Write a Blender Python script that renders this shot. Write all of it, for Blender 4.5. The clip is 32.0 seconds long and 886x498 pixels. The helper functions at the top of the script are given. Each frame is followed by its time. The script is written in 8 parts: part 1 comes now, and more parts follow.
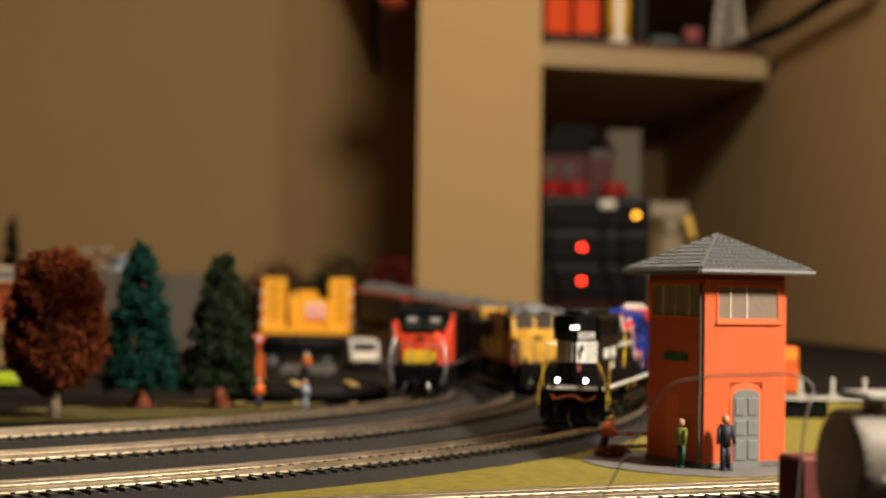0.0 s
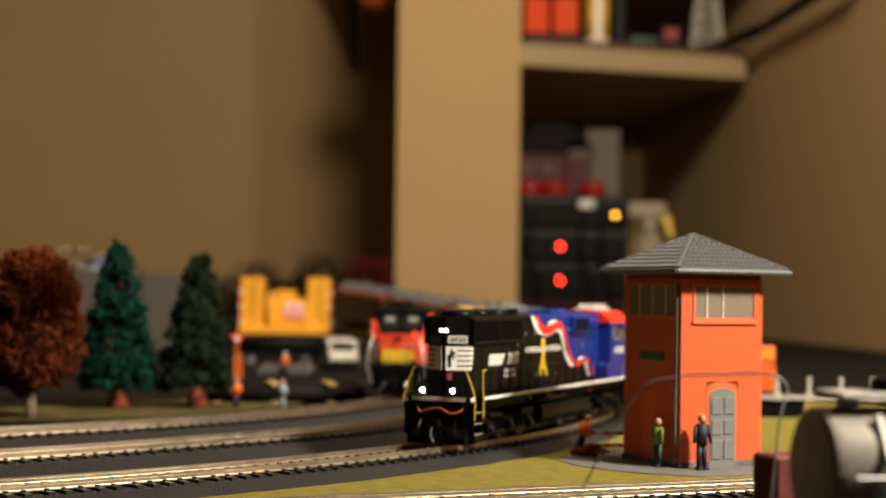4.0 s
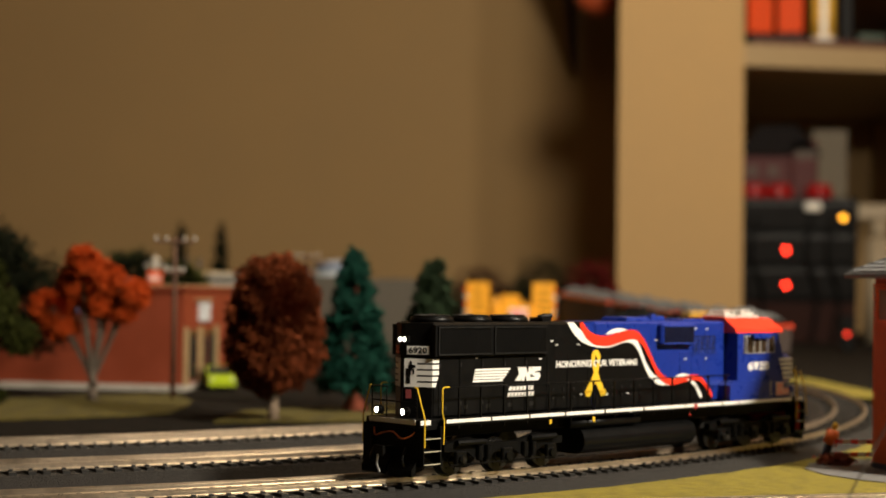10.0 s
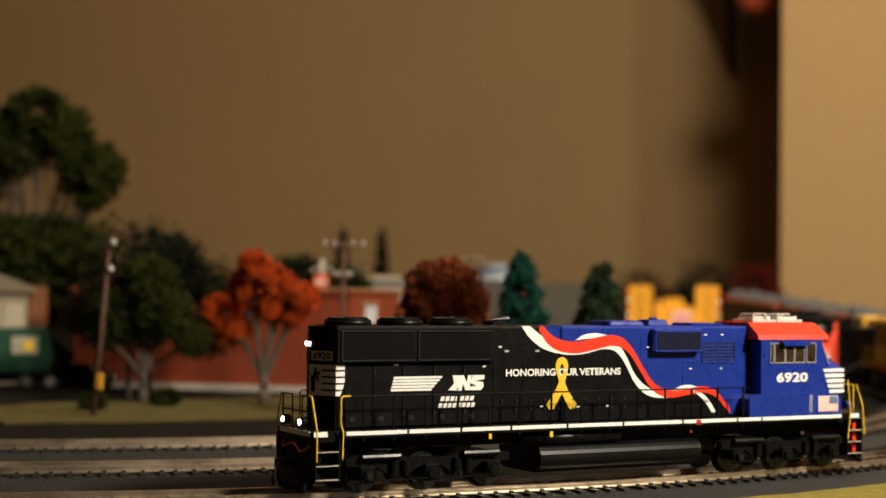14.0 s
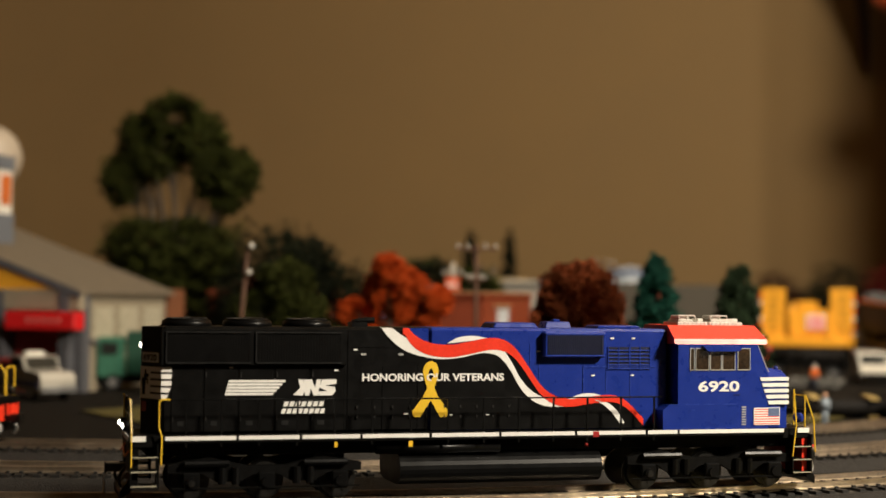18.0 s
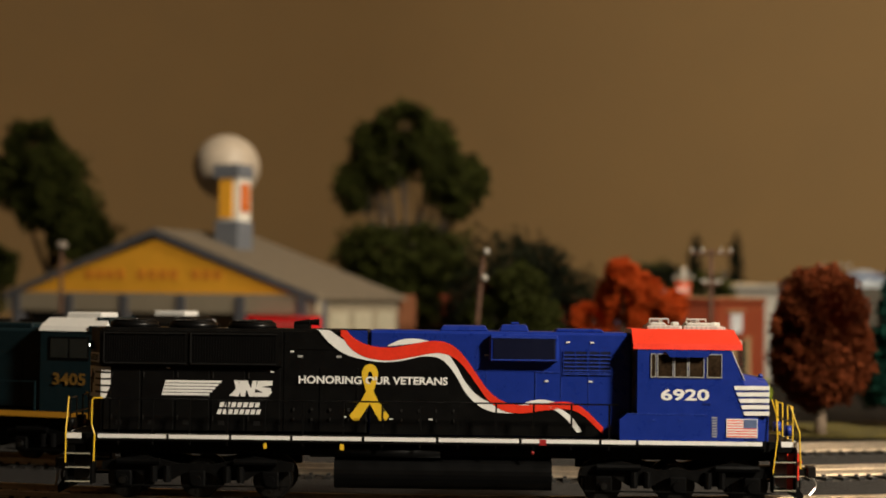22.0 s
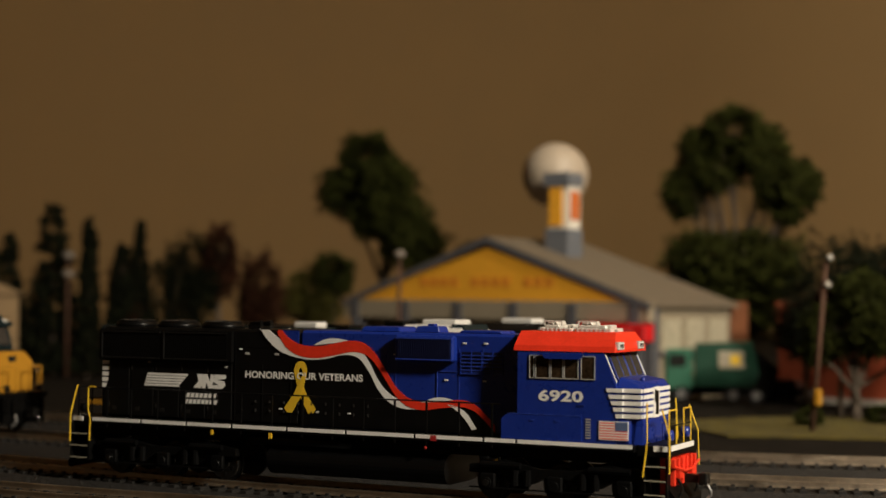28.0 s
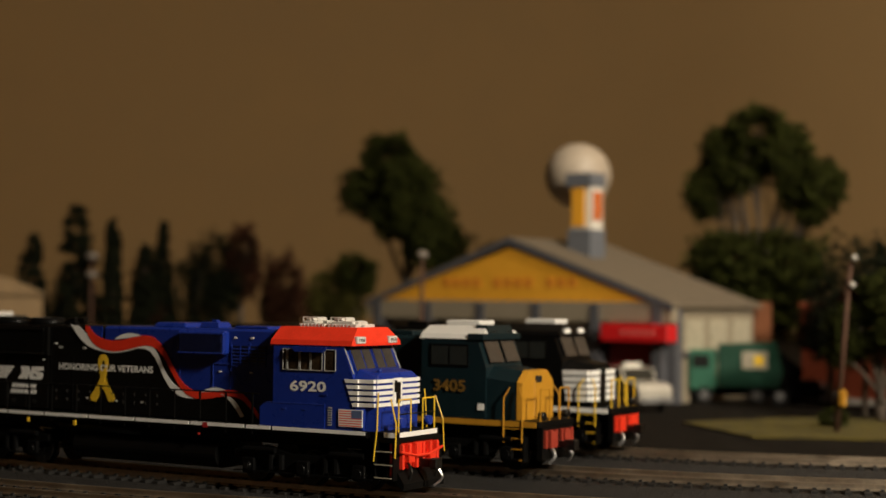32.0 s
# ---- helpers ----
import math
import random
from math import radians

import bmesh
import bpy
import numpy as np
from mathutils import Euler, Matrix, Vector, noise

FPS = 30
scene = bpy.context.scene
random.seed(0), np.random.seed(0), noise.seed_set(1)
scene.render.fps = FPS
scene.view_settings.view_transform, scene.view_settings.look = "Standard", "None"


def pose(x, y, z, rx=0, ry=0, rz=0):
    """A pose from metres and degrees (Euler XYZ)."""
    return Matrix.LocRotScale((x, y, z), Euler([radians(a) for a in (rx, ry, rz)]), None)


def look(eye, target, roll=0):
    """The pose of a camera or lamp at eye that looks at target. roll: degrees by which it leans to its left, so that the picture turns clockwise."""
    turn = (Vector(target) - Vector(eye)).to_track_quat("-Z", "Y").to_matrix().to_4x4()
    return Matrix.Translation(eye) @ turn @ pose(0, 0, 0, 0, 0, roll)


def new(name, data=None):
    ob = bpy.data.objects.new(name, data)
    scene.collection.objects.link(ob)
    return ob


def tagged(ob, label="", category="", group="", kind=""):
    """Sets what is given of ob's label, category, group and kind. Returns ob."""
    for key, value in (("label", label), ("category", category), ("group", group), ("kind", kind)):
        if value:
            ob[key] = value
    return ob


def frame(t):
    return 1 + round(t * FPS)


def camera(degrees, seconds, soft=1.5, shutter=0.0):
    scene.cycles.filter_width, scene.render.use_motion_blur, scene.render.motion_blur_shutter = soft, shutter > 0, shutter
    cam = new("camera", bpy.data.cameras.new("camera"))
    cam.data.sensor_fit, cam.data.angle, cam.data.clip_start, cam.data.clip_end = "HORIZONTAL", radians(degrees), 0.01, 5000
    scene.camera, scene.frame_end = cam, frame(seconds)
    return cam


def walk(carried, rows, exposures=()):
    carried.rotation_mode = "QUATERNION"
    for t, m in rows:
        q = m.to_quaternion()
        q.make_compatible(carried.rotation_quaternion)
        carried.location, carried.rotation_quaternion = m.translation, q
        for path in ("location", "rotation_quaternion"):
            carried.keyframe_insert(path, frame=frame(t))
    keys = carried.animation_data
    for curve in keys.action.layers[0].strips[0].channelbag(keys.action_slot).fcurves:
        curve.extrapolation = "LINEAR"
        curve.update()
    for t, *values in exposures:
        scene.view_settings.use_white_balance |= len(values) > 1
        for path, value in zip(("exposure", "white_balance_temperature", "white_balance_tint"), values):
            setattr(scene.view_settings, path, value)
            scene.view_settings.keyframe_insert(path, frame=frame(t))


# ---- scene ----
cam = camera(32.246, 32.0, soft=1.6)
# a fast lens close to a small subject: focused on the passing engine
cam.data.dof.use_dof = True
cam.data.dof.focus_distance = 0.53
cam.data.dof.aperture_fstop = 11.5
walk(cam, [
    (0.0, look((-0.00420, 0.07912, 0.07347), (-0.00396, 1.07873, 0.10123), 0.817)),
    (0.5, look((-0.00377, 0.07914, 0.07347), (0.00192, 1.07874, 0.10119), 0.820)),
    (1.0, look((-0.00329, 0.07917, 0.07346), (0.00856, 1.07872, 0.10114), 0.823)),
    (1.5, look((-0.00296, 0.07918, 0.07346), (0.01309, 1.07867, 0.10110), 0.825)),
    (2.0, look((-0.00283, 0.07919, 0.07346), (0.01483, 1.07865, 0.10109), 0.825)),
    (2.5, look((-0.00283, 0.07919, 0.07346), (0.01483, 1.07865, 0.10109), 0.825)),
    (4.5, look((-0.00359, 0.07915, 0.07347), (0.00439, 1.07874, 0.10117), 0.821)),
    (5.0, look((-0.00508, 0.07906, 0.07348), (-0.01608, 1.07861, 0.10132), 0.812)),
    (5.5, look((-0.00612, 0.07898, 0.07349), (-0.03041, 1.07829, 0.10144), 0.806)),
    (6.0, look((-0.00690, 0.07891, 0.07349), (-0.04112, 1.07793, 0.10152), 0.802)),
    (6.5, look((-0.00760, 0.07884, 0.07350), (-0.05071, 1.07752, 0.10160), 0.798)),
    (7.0, look((-0.00865, 0.07872, 0.07351), (-0.06508, 1.07673, 0.10171), 0.792)),
    (7.5, look((-0.00939, 0.07863, 0.07351), (-0.07535, 1.07606, 0.10179), 0.787)),
    (8.0, look((-0.00982, 0.07858, 0.07352), (-0.08130, 1.07562, 0.10184), 0.785)),
    (8.5, look((-0.01037, 0.07850, 0.07352), (-0.08885, 1.07501, 0.10190), 0.782)),
    (9.0, look((-0.01134, 0.07836, 0.07353), (-0.10225, 1.07381, 0.10201), 0.777)),
    (9.5, look((-0.01282, 0.07812, 0.07354), (-0.12269, 1.07165, 0.10219), 0.769)),
    (10.0, look((-0.01406, 0.07790, 0.07355), (-0.13979, 1.06954, 0.10233), 0.762)),
    (10.5, look((-0.01559, 0.07759, 0.07357), (-0.16091, 1.06655, 0.10252), 0.754)),
    (11.0, look((-0.01705, 0.07727, 0.07358), (-0.18113, 1.06329, 0.10270), 0.747)),
    (11.5, look((-0.01829, 0.07698, 0.07359), (-0.19838, 1.06019, 0.10285), 0.741)),
    (12.0, look((-0.01951, 0.07667, 0.07361), (-0.21521, 1.05689, 0.10300), 0.735)),
    (12.5, look((-0.02025, 0.07647, 0.07361), (-0.22550, 1.05473, 0.10310), 0.731)),
    (13.0, look((-0.02058, 0.07638, 0.07362), (-0.23011, 1.05373, 0.10314), 0.729)),
    (13.5, look((-0.02091, 0.07629, 0.07362), (-0.23462, 1.05273, 0.10318), 0.728)),
    (14.0, look((-0.02175, 0.07604, 0.07363), (-0.24634, 1.05004, 0.10329), 0.724)),
    (14.5, look((-0.02273, 0.07574, 0.07364), (-0.26004, 1.04672, 0.10343), 0.719)),
    (16.5, look((-0.02516, 0.07495, 0.07366), (-0.29381, 1.03772, 0.10375), 0.708)),
    (17.0, look((-0.02595, 0.07467, 0.07367), (-0.30483, 1.03452, 0.10386), 0.705)),
    (17.5, look((-0.02682, 0.07436, 0.07368), (-0.31693, 1.03087, 0.10398), 0.701)),
    (18.0, look((-0.02775, 0.07400, 0.07369), (-0.32995, 1.02676, 0.10411), 0.697)),
    (18.5, look((-0.02889, 0.07355, 0.07370), (-0.34599, 1.02145, 0.10428), 0.692)),
    (19.0, look((-0.03043, 0.07291, 0.07372), (-0.36747, 1.01390, 0.10450), 0.686)),
    (19.5, look((-0.03174, 0.07234, 0.07373), (-0.38580, 1.00705, 0.10470), 0.681)),
    (20.0, look((-0.03270, 0.07190, 0.07374), (-0.39936, 1.00174, 0.10484), 0.677)),
    (20.5, look((-0.03374, 0.07141, 0.07376), (-0.41387, 0.99581, 0.10500), 0.673)),
    (21.0, look((-0.03486, 0.07085, 0.07377), (-0.42960, 0.98911, 0.10517), 0.669)),
    (21.5, look((-0.03643, 0.07004, 0.07379), (-0.45177, 0.97916, 0.10542), 0.663)),
    (22.0, look((-0.03778, 0.06930, 0.07380), (-0.47076, 0.97014, 0.10564), 0.659)),
    (22.5, look((-0.03902, 0.06860, 0.07382), (-0.48826, 0.96143, 0.10584), 0.655)),
    (23.0, look((-0.04000, 0.06802, 0.07383), (-0.50216, 0.95423, 0.10600), 0.651)),
    (23.5, look((-0.04140, 0.06716, 0.07385), (-0.52189, 0.94356, 0.10624), 0.647)),
    (24.0, look((-0.04272, 0.06631, 0.07386), (-0.54055, 0.93297, 0.10646), 0.643)),
    (24.5, look((-0.04386, 0.06554, 0.07388), (-0.55683, 0.92332, 0.10667), 0.640)),
    (25.0, look((-0.04502, 0.06474, 0.07389), (-0.57321, 0.91322, 0.10687), 0.637)),
    (25.5, look((-0.04641, 0.06373, 0.07391), (-0.59303, 0.90045, 0.10712), 0.634)),
    (26.0, look((-0.04759, 0.06283, 0.07393), (-0.60991, 0.88908, 0.10734), 0.631)),
    (26.5, look((-0.04847, 0.06214, 0.07394), (-0.62246, 0.88032, 0.10751), 0.629)),
    (28.5, look((-0.05133, 0.05975, 0.07398), (-0.66344, 0.84979, 0.10807), 0.623)),
    (29.0, look((-0.05161, 0.05951, 0.07399), (-0.66739, 0.84669, 0.10812), 0.623)),
    (30.5, look((-0.05160, 0.05951, 0.07399), (-0.66730, 0.84675, 0.10812), 0.623)),
    (32.0, look((-0.05160, 0.05951, 0.07399), (-0.66730, 0.84675, 0.10812), 0.623))])

# ---- light ----
world = bpy.data.worlds.new("world")
scene.world = world
world.use_nodes = True
world.node_tree.nodes["Background"].inputs["Color"].default_value = (1.0, 0.72, 0.45, 1)
world.node_tree.nodes["Background"].inputs["Strength"].default_value = 0.0
scene.view_settings.exposure = 0.0


def room_lamp(name, at, target, size, watts, tint):
    d = bpy.data.lights.new(name, "AREA")
    d.shape, d.size, d.energy, d.color = "DISK", size, watts, tint
    ob = new(name, d)
    ob.matrix_world = look(at, target)
    return ob


WARM = (1.0, 0.88, 0.70)
# Unseen lamp added to light the back wall, turned away from the tracks.
room_lamp("hanging_lamp", (0.24, 0.82, 1.06), (-0.12, 3.0, 0.62), 0.30, 25.0, WARM)
room_lamp("work_lamp", (0.66, 0.36, 0.64), (0.08, 0.60, 0.0), 0.13, 20.0, WARM)

# ---- materials ----
MATS = {}


def mat(name, color, rough=0.6, metal=0.0, vary=0.25, scale=300.0, bump=0.0, bscale=None, emit=0.0, spec=0.5, random=0.0, coat=0.0):
    """A surface with two scales of variation in colour and roughness and a fine relief."""
    if name in MATS:
        return MATS[name]
    m = bpy.data.materials.new(name)
    m.use_nodes = True
    nt = m.node_tree
    n, l = nt.nodes, nt.links
    b = n["Principled BSDF"]
    b.inputs["Roughness"].default_value = rough
    b.inputs["Metallic"].default_value = metal
    b.inputs["Specular IOR Level"].default_value = spec
    b.inputs["Coat Weight"].default_value = coat
    co = n.new("ShaderNodeTexCoord")
    big, fine = n.new("ShaderNodeTexNoise"), n.new("ShaderNodeTexNoise")
    big.inputs["Scale"].default_value = scale
    big.inputs["Detail"].default_value = 4
    fine.inputs["Scale"].default_value = (bscale or scale * 6)
    fine.inputs["Detail"].default_value = 3
    for t in (big, fine):
        l.new(co.outputs["Object"], t.inputs["Vector"])
    add = n.new("ShaderNodeMath")
    add.operation = "ADD"
    l.new(big.outputs["Fac"], add.inputs[0])
    l.new(fine.outputs["Fac"], add.inputs[1])
    last = add.outputs[0]
    if random:
        oi = n.new("ShaderNodeObjectInfo")
        mm = n.new("ShaderNodeMath")
        mm.operation, mm.inputs[1].default_value = "MULTIPLY_ADD", random
        l.new(oi.outputs["Random"], mm.inputs[0])
        l.new(last, mm.inputs[2])
        last = mm.outputs[0]
    r = n.new("ShaderNodeMapRange")
    r.inputs["From Min"].default_value, r.inputs["From Max"].default_value = 0.6, 1.4 + random
    r.inputs["To Min"].default_value, r.inputs["To Max"].default_value = 1 - vary, 1 + vary
    l.new(last, r.inputs["Value"])
    mul = n.new("ShaderNodeVectorMath")
    mul.operation = "SCALE"
    mul.inputs[0].default_value = color
    l.new(r.outputs["Result"], mul.inputs["Scale"])
    l.new(mul.outputs["Vector"], b.inputs["Base Color"])
    rr = n.new("ShaderNodeMapRange")
    rr.inputs["To Min"].default_value, rr.inputs["To Max"].default_value = max(0.03, rough - 0.12), min(1, rough + 0.12)
    l.new(big.outputs["Fac"], rr.inputs["Value"])
    l.new(rr.outputs["Result"], b.inputs["Roughness"])
    if bump:
        bp = n.new("ShaderNodeBump")
        bp.inputs["Strength"].default_value = bump
        bp.inputs["Distance"].default_value = 0.001
        l.new(fine.outputs["Fac"], bp.inputs["Height"])
        l.new(bp.outputs["Normal"], b.inputs["Normal"])
    if emit:
        b.inputs["Emission Color"].default_value = (*color, 1)
        b.inputs["Emission Strength"].default_value = emit
    MATS[name] = m
    return m


def glass(name, tint=(0.8, 0.85, 0.8), rough=0.08):
    if name in MATS:
        return MATS[name]
    m = bpy.data.materials.new(name)
    m.use_nodes = True
    b = m.node_tree.nodes["Principled BSDF"]
    b.inputs["Base Color"].default_value = (*tint, 1)
    b.inputs["Roughness"].default_value = rough
    b.inputs["Transmission Weight"].default_value = 0.9
    b.inputs["IOR"].default_value = 1.3
    MATS[name] = m
    return m


WALL = mat("wall_paint", (0.400, 0.255, 0.108), 0.85, vary=0.05, scale=6, bump=0.15, bscale=220)
WHITE = mat("white_paint", (0.74, 0.70, 0.62), 0.5, vary=0.06, scale=40)
CEIL = mat("ceiling_paint", (0.45, 0.33, 0.21), 0.9, vary=0.04, scale=5)
GROUND = mat("asphalt_card", (0.0150, 0.0125, 0.0100), 0.95, spec=0.05, vary=0.6, scale=60, bump=0.9, bscale=1500)
BALLAST = mat("ballast", (0.020, 0.0181, 0.0165), 0.6, spec=0.35, vary=0.75, scale=900, bump=1.0, bscale=1700)
GRASS = mat("grass_mat", (0.24, 0.19, 0.02), 0.95, vary=0.45, scale=160, bump=0.8, bscale=2500)
# Darker grass tone for the island and the verge.
DULL_GRASS = mat("dull_grass_mat", (0.080, 0.061, 0.004), 0.95, vary=0.85, scale=70, bump=0.8, bscale=2500)
TIE = mat("tie_plastic", (0.012, 0.011, 0.010), 0.55, vary=0.3, scale=500)
RAIL = mat("nickel_rail", (0.56, 0.48, 0.38), 0.40, 1.0, vary=0.22, scale=90)
BLACK = mat("black_paint", (0.0036, 0.0035, 0.0034), 0.36, spec=0.20, vary=0.25, scale=250, bump=0.05)
FRAMEBLACK = mat("black_plastic", (0.0030, 0.0029, 0.0028), 0.48, spec=0.10, vary=0.3, scale=350)
GLOSSBLACK = mat("gloss_black_paint", (0.0030, 0.0030, 0.0031), 0.34, spec=0.18, vary=0.2, scale=150)
# Lightened blacks for edges and small fittings: painted glints.
SHEEN = mat("black_edge_glint", (0.022, 0.021, 0.020), 0.35, vary=0.4, scale=300)
GRILLE_EDGE = mat("dull_black_edge", (0.008, 0.008, 0.0078), 0.4, vary=0.4, scale=300)
# Lighter blue puts the highlight along panel edges into the colour.
BLUE_EDGE = mat("blue_edge_highlight", (0.022, 0.048, 0.30), 0.28, vary=0.2, scale=300)
FRAMEPALE = mat("pale_window_metal", (0.50, 0.50, 0.48), 0.35, 0.3, vary=0.1, scale=300)
BLUE = mat("royal_blue_paint", (0.0088, 0.0275, 0.235), 0.30, spec=0.45, vary=0.12, scale=200, bump=0.04)
RED = mat("bright_red_paint", (0.78, 0.040, 0.016), 0.35, vary=0.12, scale=200)
LETTER = mat("white_lettering", (0.82, 0.81, 0.78), 0.45, vary=0.08, scale=300)
YELLOW = mat("yellow_paint", (0.78, 0.50, 0.03), 0.4, vary=0.1, scale=300)
SILVER = mat("bare_metal", (0.55, 0.55, 0.55), 0.35, 0.85, vary=0.15, scale=300)
STEELDARK = mat("dark_steel", (0.045, 0.043, 0.040), 0.35, 0.9, vary=0.3, scale=500)
WINDOW = mat("dark_window", (0.02, 0.022, 0.02), 0.08, vary=0.1, scale=90)
LAMPWHITE = mat("lit_lamp", (1.0, 0.93, 0.78), 0.3, emit=22.0)
HEADLAMP = mat("lit_headlamp", (1.0, 0.93, 0.78), 0.3, emit=6.0)
LEDRED = mat("red_led", (1.0, 0.022, 0.008), 0.3, emit=16.0)
LEDAMBER = mat("amber_led", (1.0, 0.40, 0.02), 0.3, emit=7.0)


# ---- mesh helpers ----
def part(name, bm, material, parent=None, label="", at=None):
    """Links a bmesh (or mesh) as one object, under a thing or a part."""
    if isinstance(bm, bpy.types.Mesh):
        me = bm
    else:
        me = bpy.data.meshes.new(name)
        bmesh.ops.recalc_face_normals(bm, faces=bm.faces)
        bm.to_mesh(me)
        bm.free()
    if material and not me.materials:
        me.materials.append(material)
    ob = new(name, me)
    ob.parent = parent
    if at is not None:
        ob.matrix_basis = at
    if label:
        tagged(ob, label)
    return ob


def thing(name, label, category, m=None, group="", kind=""):
    ob = new(name)
    ob.empty_display_size = 0.01
    if m is not None:
        ob.matrix_basis = m
    return tagged(ob, label, category, group, kind)


def box(bm, x0, x1, y0, y1, z0, z1, bevel=0.0, tx=0.0, ty=0.0):
    """A box; tx, ty: how much narrower its top is on each side."""
    vs = [bm.verts.new((x, y, z)) for z, i in ((z0, 0), (z1, 1)) for x, y in
          ((x0 + tx * i, y0 + ty * i), (x1 - tx * i, y0 + ty * i), (x1 - tx * i, y1 - ty * i), (x0 + tx * i, y1 - ty * i))]
    fs = [bm.faces.new([vs[i] for i in f]) for f in ((3, 2, 1, 0), (4, 5, 6, 7), (0, 1, 5, 4), (1, 2, 6, 5), (2, 3, 7, 6), (3, 0, 4, 7))]
    if bevel:
        bmesh.ops.bevel(bm, geom=list({e for f in fs for e in f.edges}), offset=bevel, segments=1, affect="EDGES")
    return bm


def boxes(*args, bevel=0.0):
    bm = bmesh.new()
    for a in args:
        box(bm, *a, bevel=bevel)
    return bm


def rod(bm, p, q, r, r2=None, n=8, cap=True):
    p, q = Vector(p), Vector(q)
    m = (q - p).to_track_quat("Z", "Y").to_matrix().to_4x4()
    r2 = r if r2 is None else r2
    a = [bm.verts.new(p + m @ Vector((r * math.cos(2 * math.pi * i / n), r * math.sin(2 * math.pi * i / n), 0))) for i in range(n)]
    b = [bm.verts.new(q + m @ Vector((r2 * math.cos(2 * math.pi * i / n), r2 * math.sin(2 * math.pi * i / n), 0))) for i in range(n)]
    for i in range(n):
        f = bm.faces.new((a[i], a[(i + 1) % n], b[(i + 1) % n], b[i]))
        f.smooth = n > 8
    if cap:
        bm.faces.new(a[::-1])
        bm.faces.new(b)
    return bm


def rods(r, *lines, n=6):
    """Each line is a run of points joined by round bars."""
    bm = bmesh.new()
    for pts in lines:
        for p, q in zip(pts, pts[1:]):
            rod(bm, p, q, r, n=n)
    return bm


def tube(pts, r, n=6):
    """One round bar bent along a run of points."""
    bm = bmesh.new()
    pts = [Vector(p) for p in pts]
    prev = None
    for i, p in enumerate(pts):
        d = (pts[min(i + 1, len(pts) - 1)] - pts[max(i - 1, 0)]).normalized()
        q = d.to_track_quat("Z", "Y").to_matrix()
        ring = [bm.verts.new(p + q @ Vector((r * math.cos(2 * math.pi * k / n), r * math.sin(2 * math.pi * k / n), 0))) for k in range(n)]
        if prev:
            for k in range(n):
                bm.faces.new((prev[k], prev[(k + 1) % n], ring[(k + 1) % n], ring[k])).smooth = True
        prev = ring
    return bm


def prism(bm, poly, y0, y1):
    """A polygon of (x, z) pushed from y0 to y1."""
    a = [bm.verts.new((x, y0, z)) for x, z in poly]
    b = [bm.verts.new((x, y1, z)) for x, z in poly]
    bm.faces.new(a)
    bm.faces.new(b[::-1])
    for i in range(len(poly)):
        j = (i + 1) % len(poly)
        bm.faces.new((a[j], a[i], b[i], b[j]))
    return bm


def prisms(y0, y1, *polys):
    bm = bmesh.new()
    for p in polys:
        prism(bm, p, y0, y1)
    return bm


def ball(bm, c, r, u=12, v=8, sx=1, sy=1, sz=1):
    res = bmesh.ops.create_uvsphere(bm, u_segments=u, v_segments=v, radius=r)
    for w in res["verts"]:
        w.co = Vector((w.co.x * sx, w.co.y * sy, w.co.z * sz)) + Vector(c)
    for f in bm.faces:
        f.smooth = True
    return bm


def strip(pts_lo, pts_hi, y0, y1):
    """A band between two curves of (x, z), with the thickness y0 to y1."""
    bm = bmesh.new()
    for (a, b), (c, d) in zip(zip(pts_lo, pts_lo[1:]), zip(pts_hi, pts_hi[1:])):
        prism(bm, [a, b, d, c], y0, y1)
    bmesh.ops.remove_doubles(bm, verts=bm.verts, dist=1e-6)
    return bm


def text_mesh(body, height, width, depth=0.0001, shear=0.0):
    cu = bpy.data.curves.new("text", "FONT")
    cu.body, cu.size, cu.extrude, cu.shear = body, 1.0, 0.0, shear
    cu.offset = 0.03
    cu.resolution_u = 3
    ob = bpy.data.objects.new("text", cu)
    scene.collection.objects.link(ob)
    me = bpy.data.meshes.new_from_object(ob.evaluated_get(bpy.context.evaluated_depsgraph_get()))
    bpy.data.objects.remove(ob)
    co = np.array([v.co[:] for v in me.vertices])
    lo, hi = co.min(0), co.max(0)
    for v in me.vertices:
        v.co = ((v.co.x - lo[0]) / (hi[0] - lo[0]) * width, 0, (v.co.y - lo[1]) / (hi[1] - lo[1]) * height)
    me.update()
    return me


# ---- the room ----
RZ = 0.0078  # top of the rails


def wall(name, x0, x1, y0, y1, z0, z1, material, label):
    return tagged(part(name, boxes((x0, x1, y0, y1, z0, z1)), material), label, name.split("_")[0], kind="structure")


wall("ceiling", -3.32, 1.72, -1.32, 3.57, 1.5, 1.6, CEIL, "plain cream-beige painted ceiling")
wall("wall_north", -3.32, 0.66, 3.45, 3.57, -0.02, 1.5, WALL, "beige painted back wall behind the model railway")
wall("wall_west", -3.32, -3.2, -1.2, 3.45, -0.02, 1.5, WALL, "beige painted side wall of the room")
wall("wall_south", -3.32, 1.72, -1.32, -1.2, -0.02, 1.5, WALL, "beige painted wall behind the camera")


def splayed_wall():
    """The wall beside the alcove, splayed so that its face catches more lamplight."""
    bm = bmesh.new()
    poly = [(0.482, 3.45), (0.738, 1.35), (0.84, 1.35), (0.66, 3.45)]
    a = [bm.verts.new((x, y, -0.02)) for x, y in poly]
    b = [bm.verts.new((x, y, 1.5)) for x, y in poly]
    bm.faces.new(a)
    bm.faces.new(b[::-1])
    for i in range(4):
        bm.faces.new((a[i], b[i], b[(i + 1) % 4], a[(i + 1) % 4]))
    return tagged(part("wall_east", bm, WALL), "beige painted wall beside the alcove", "wall", kind="structure")


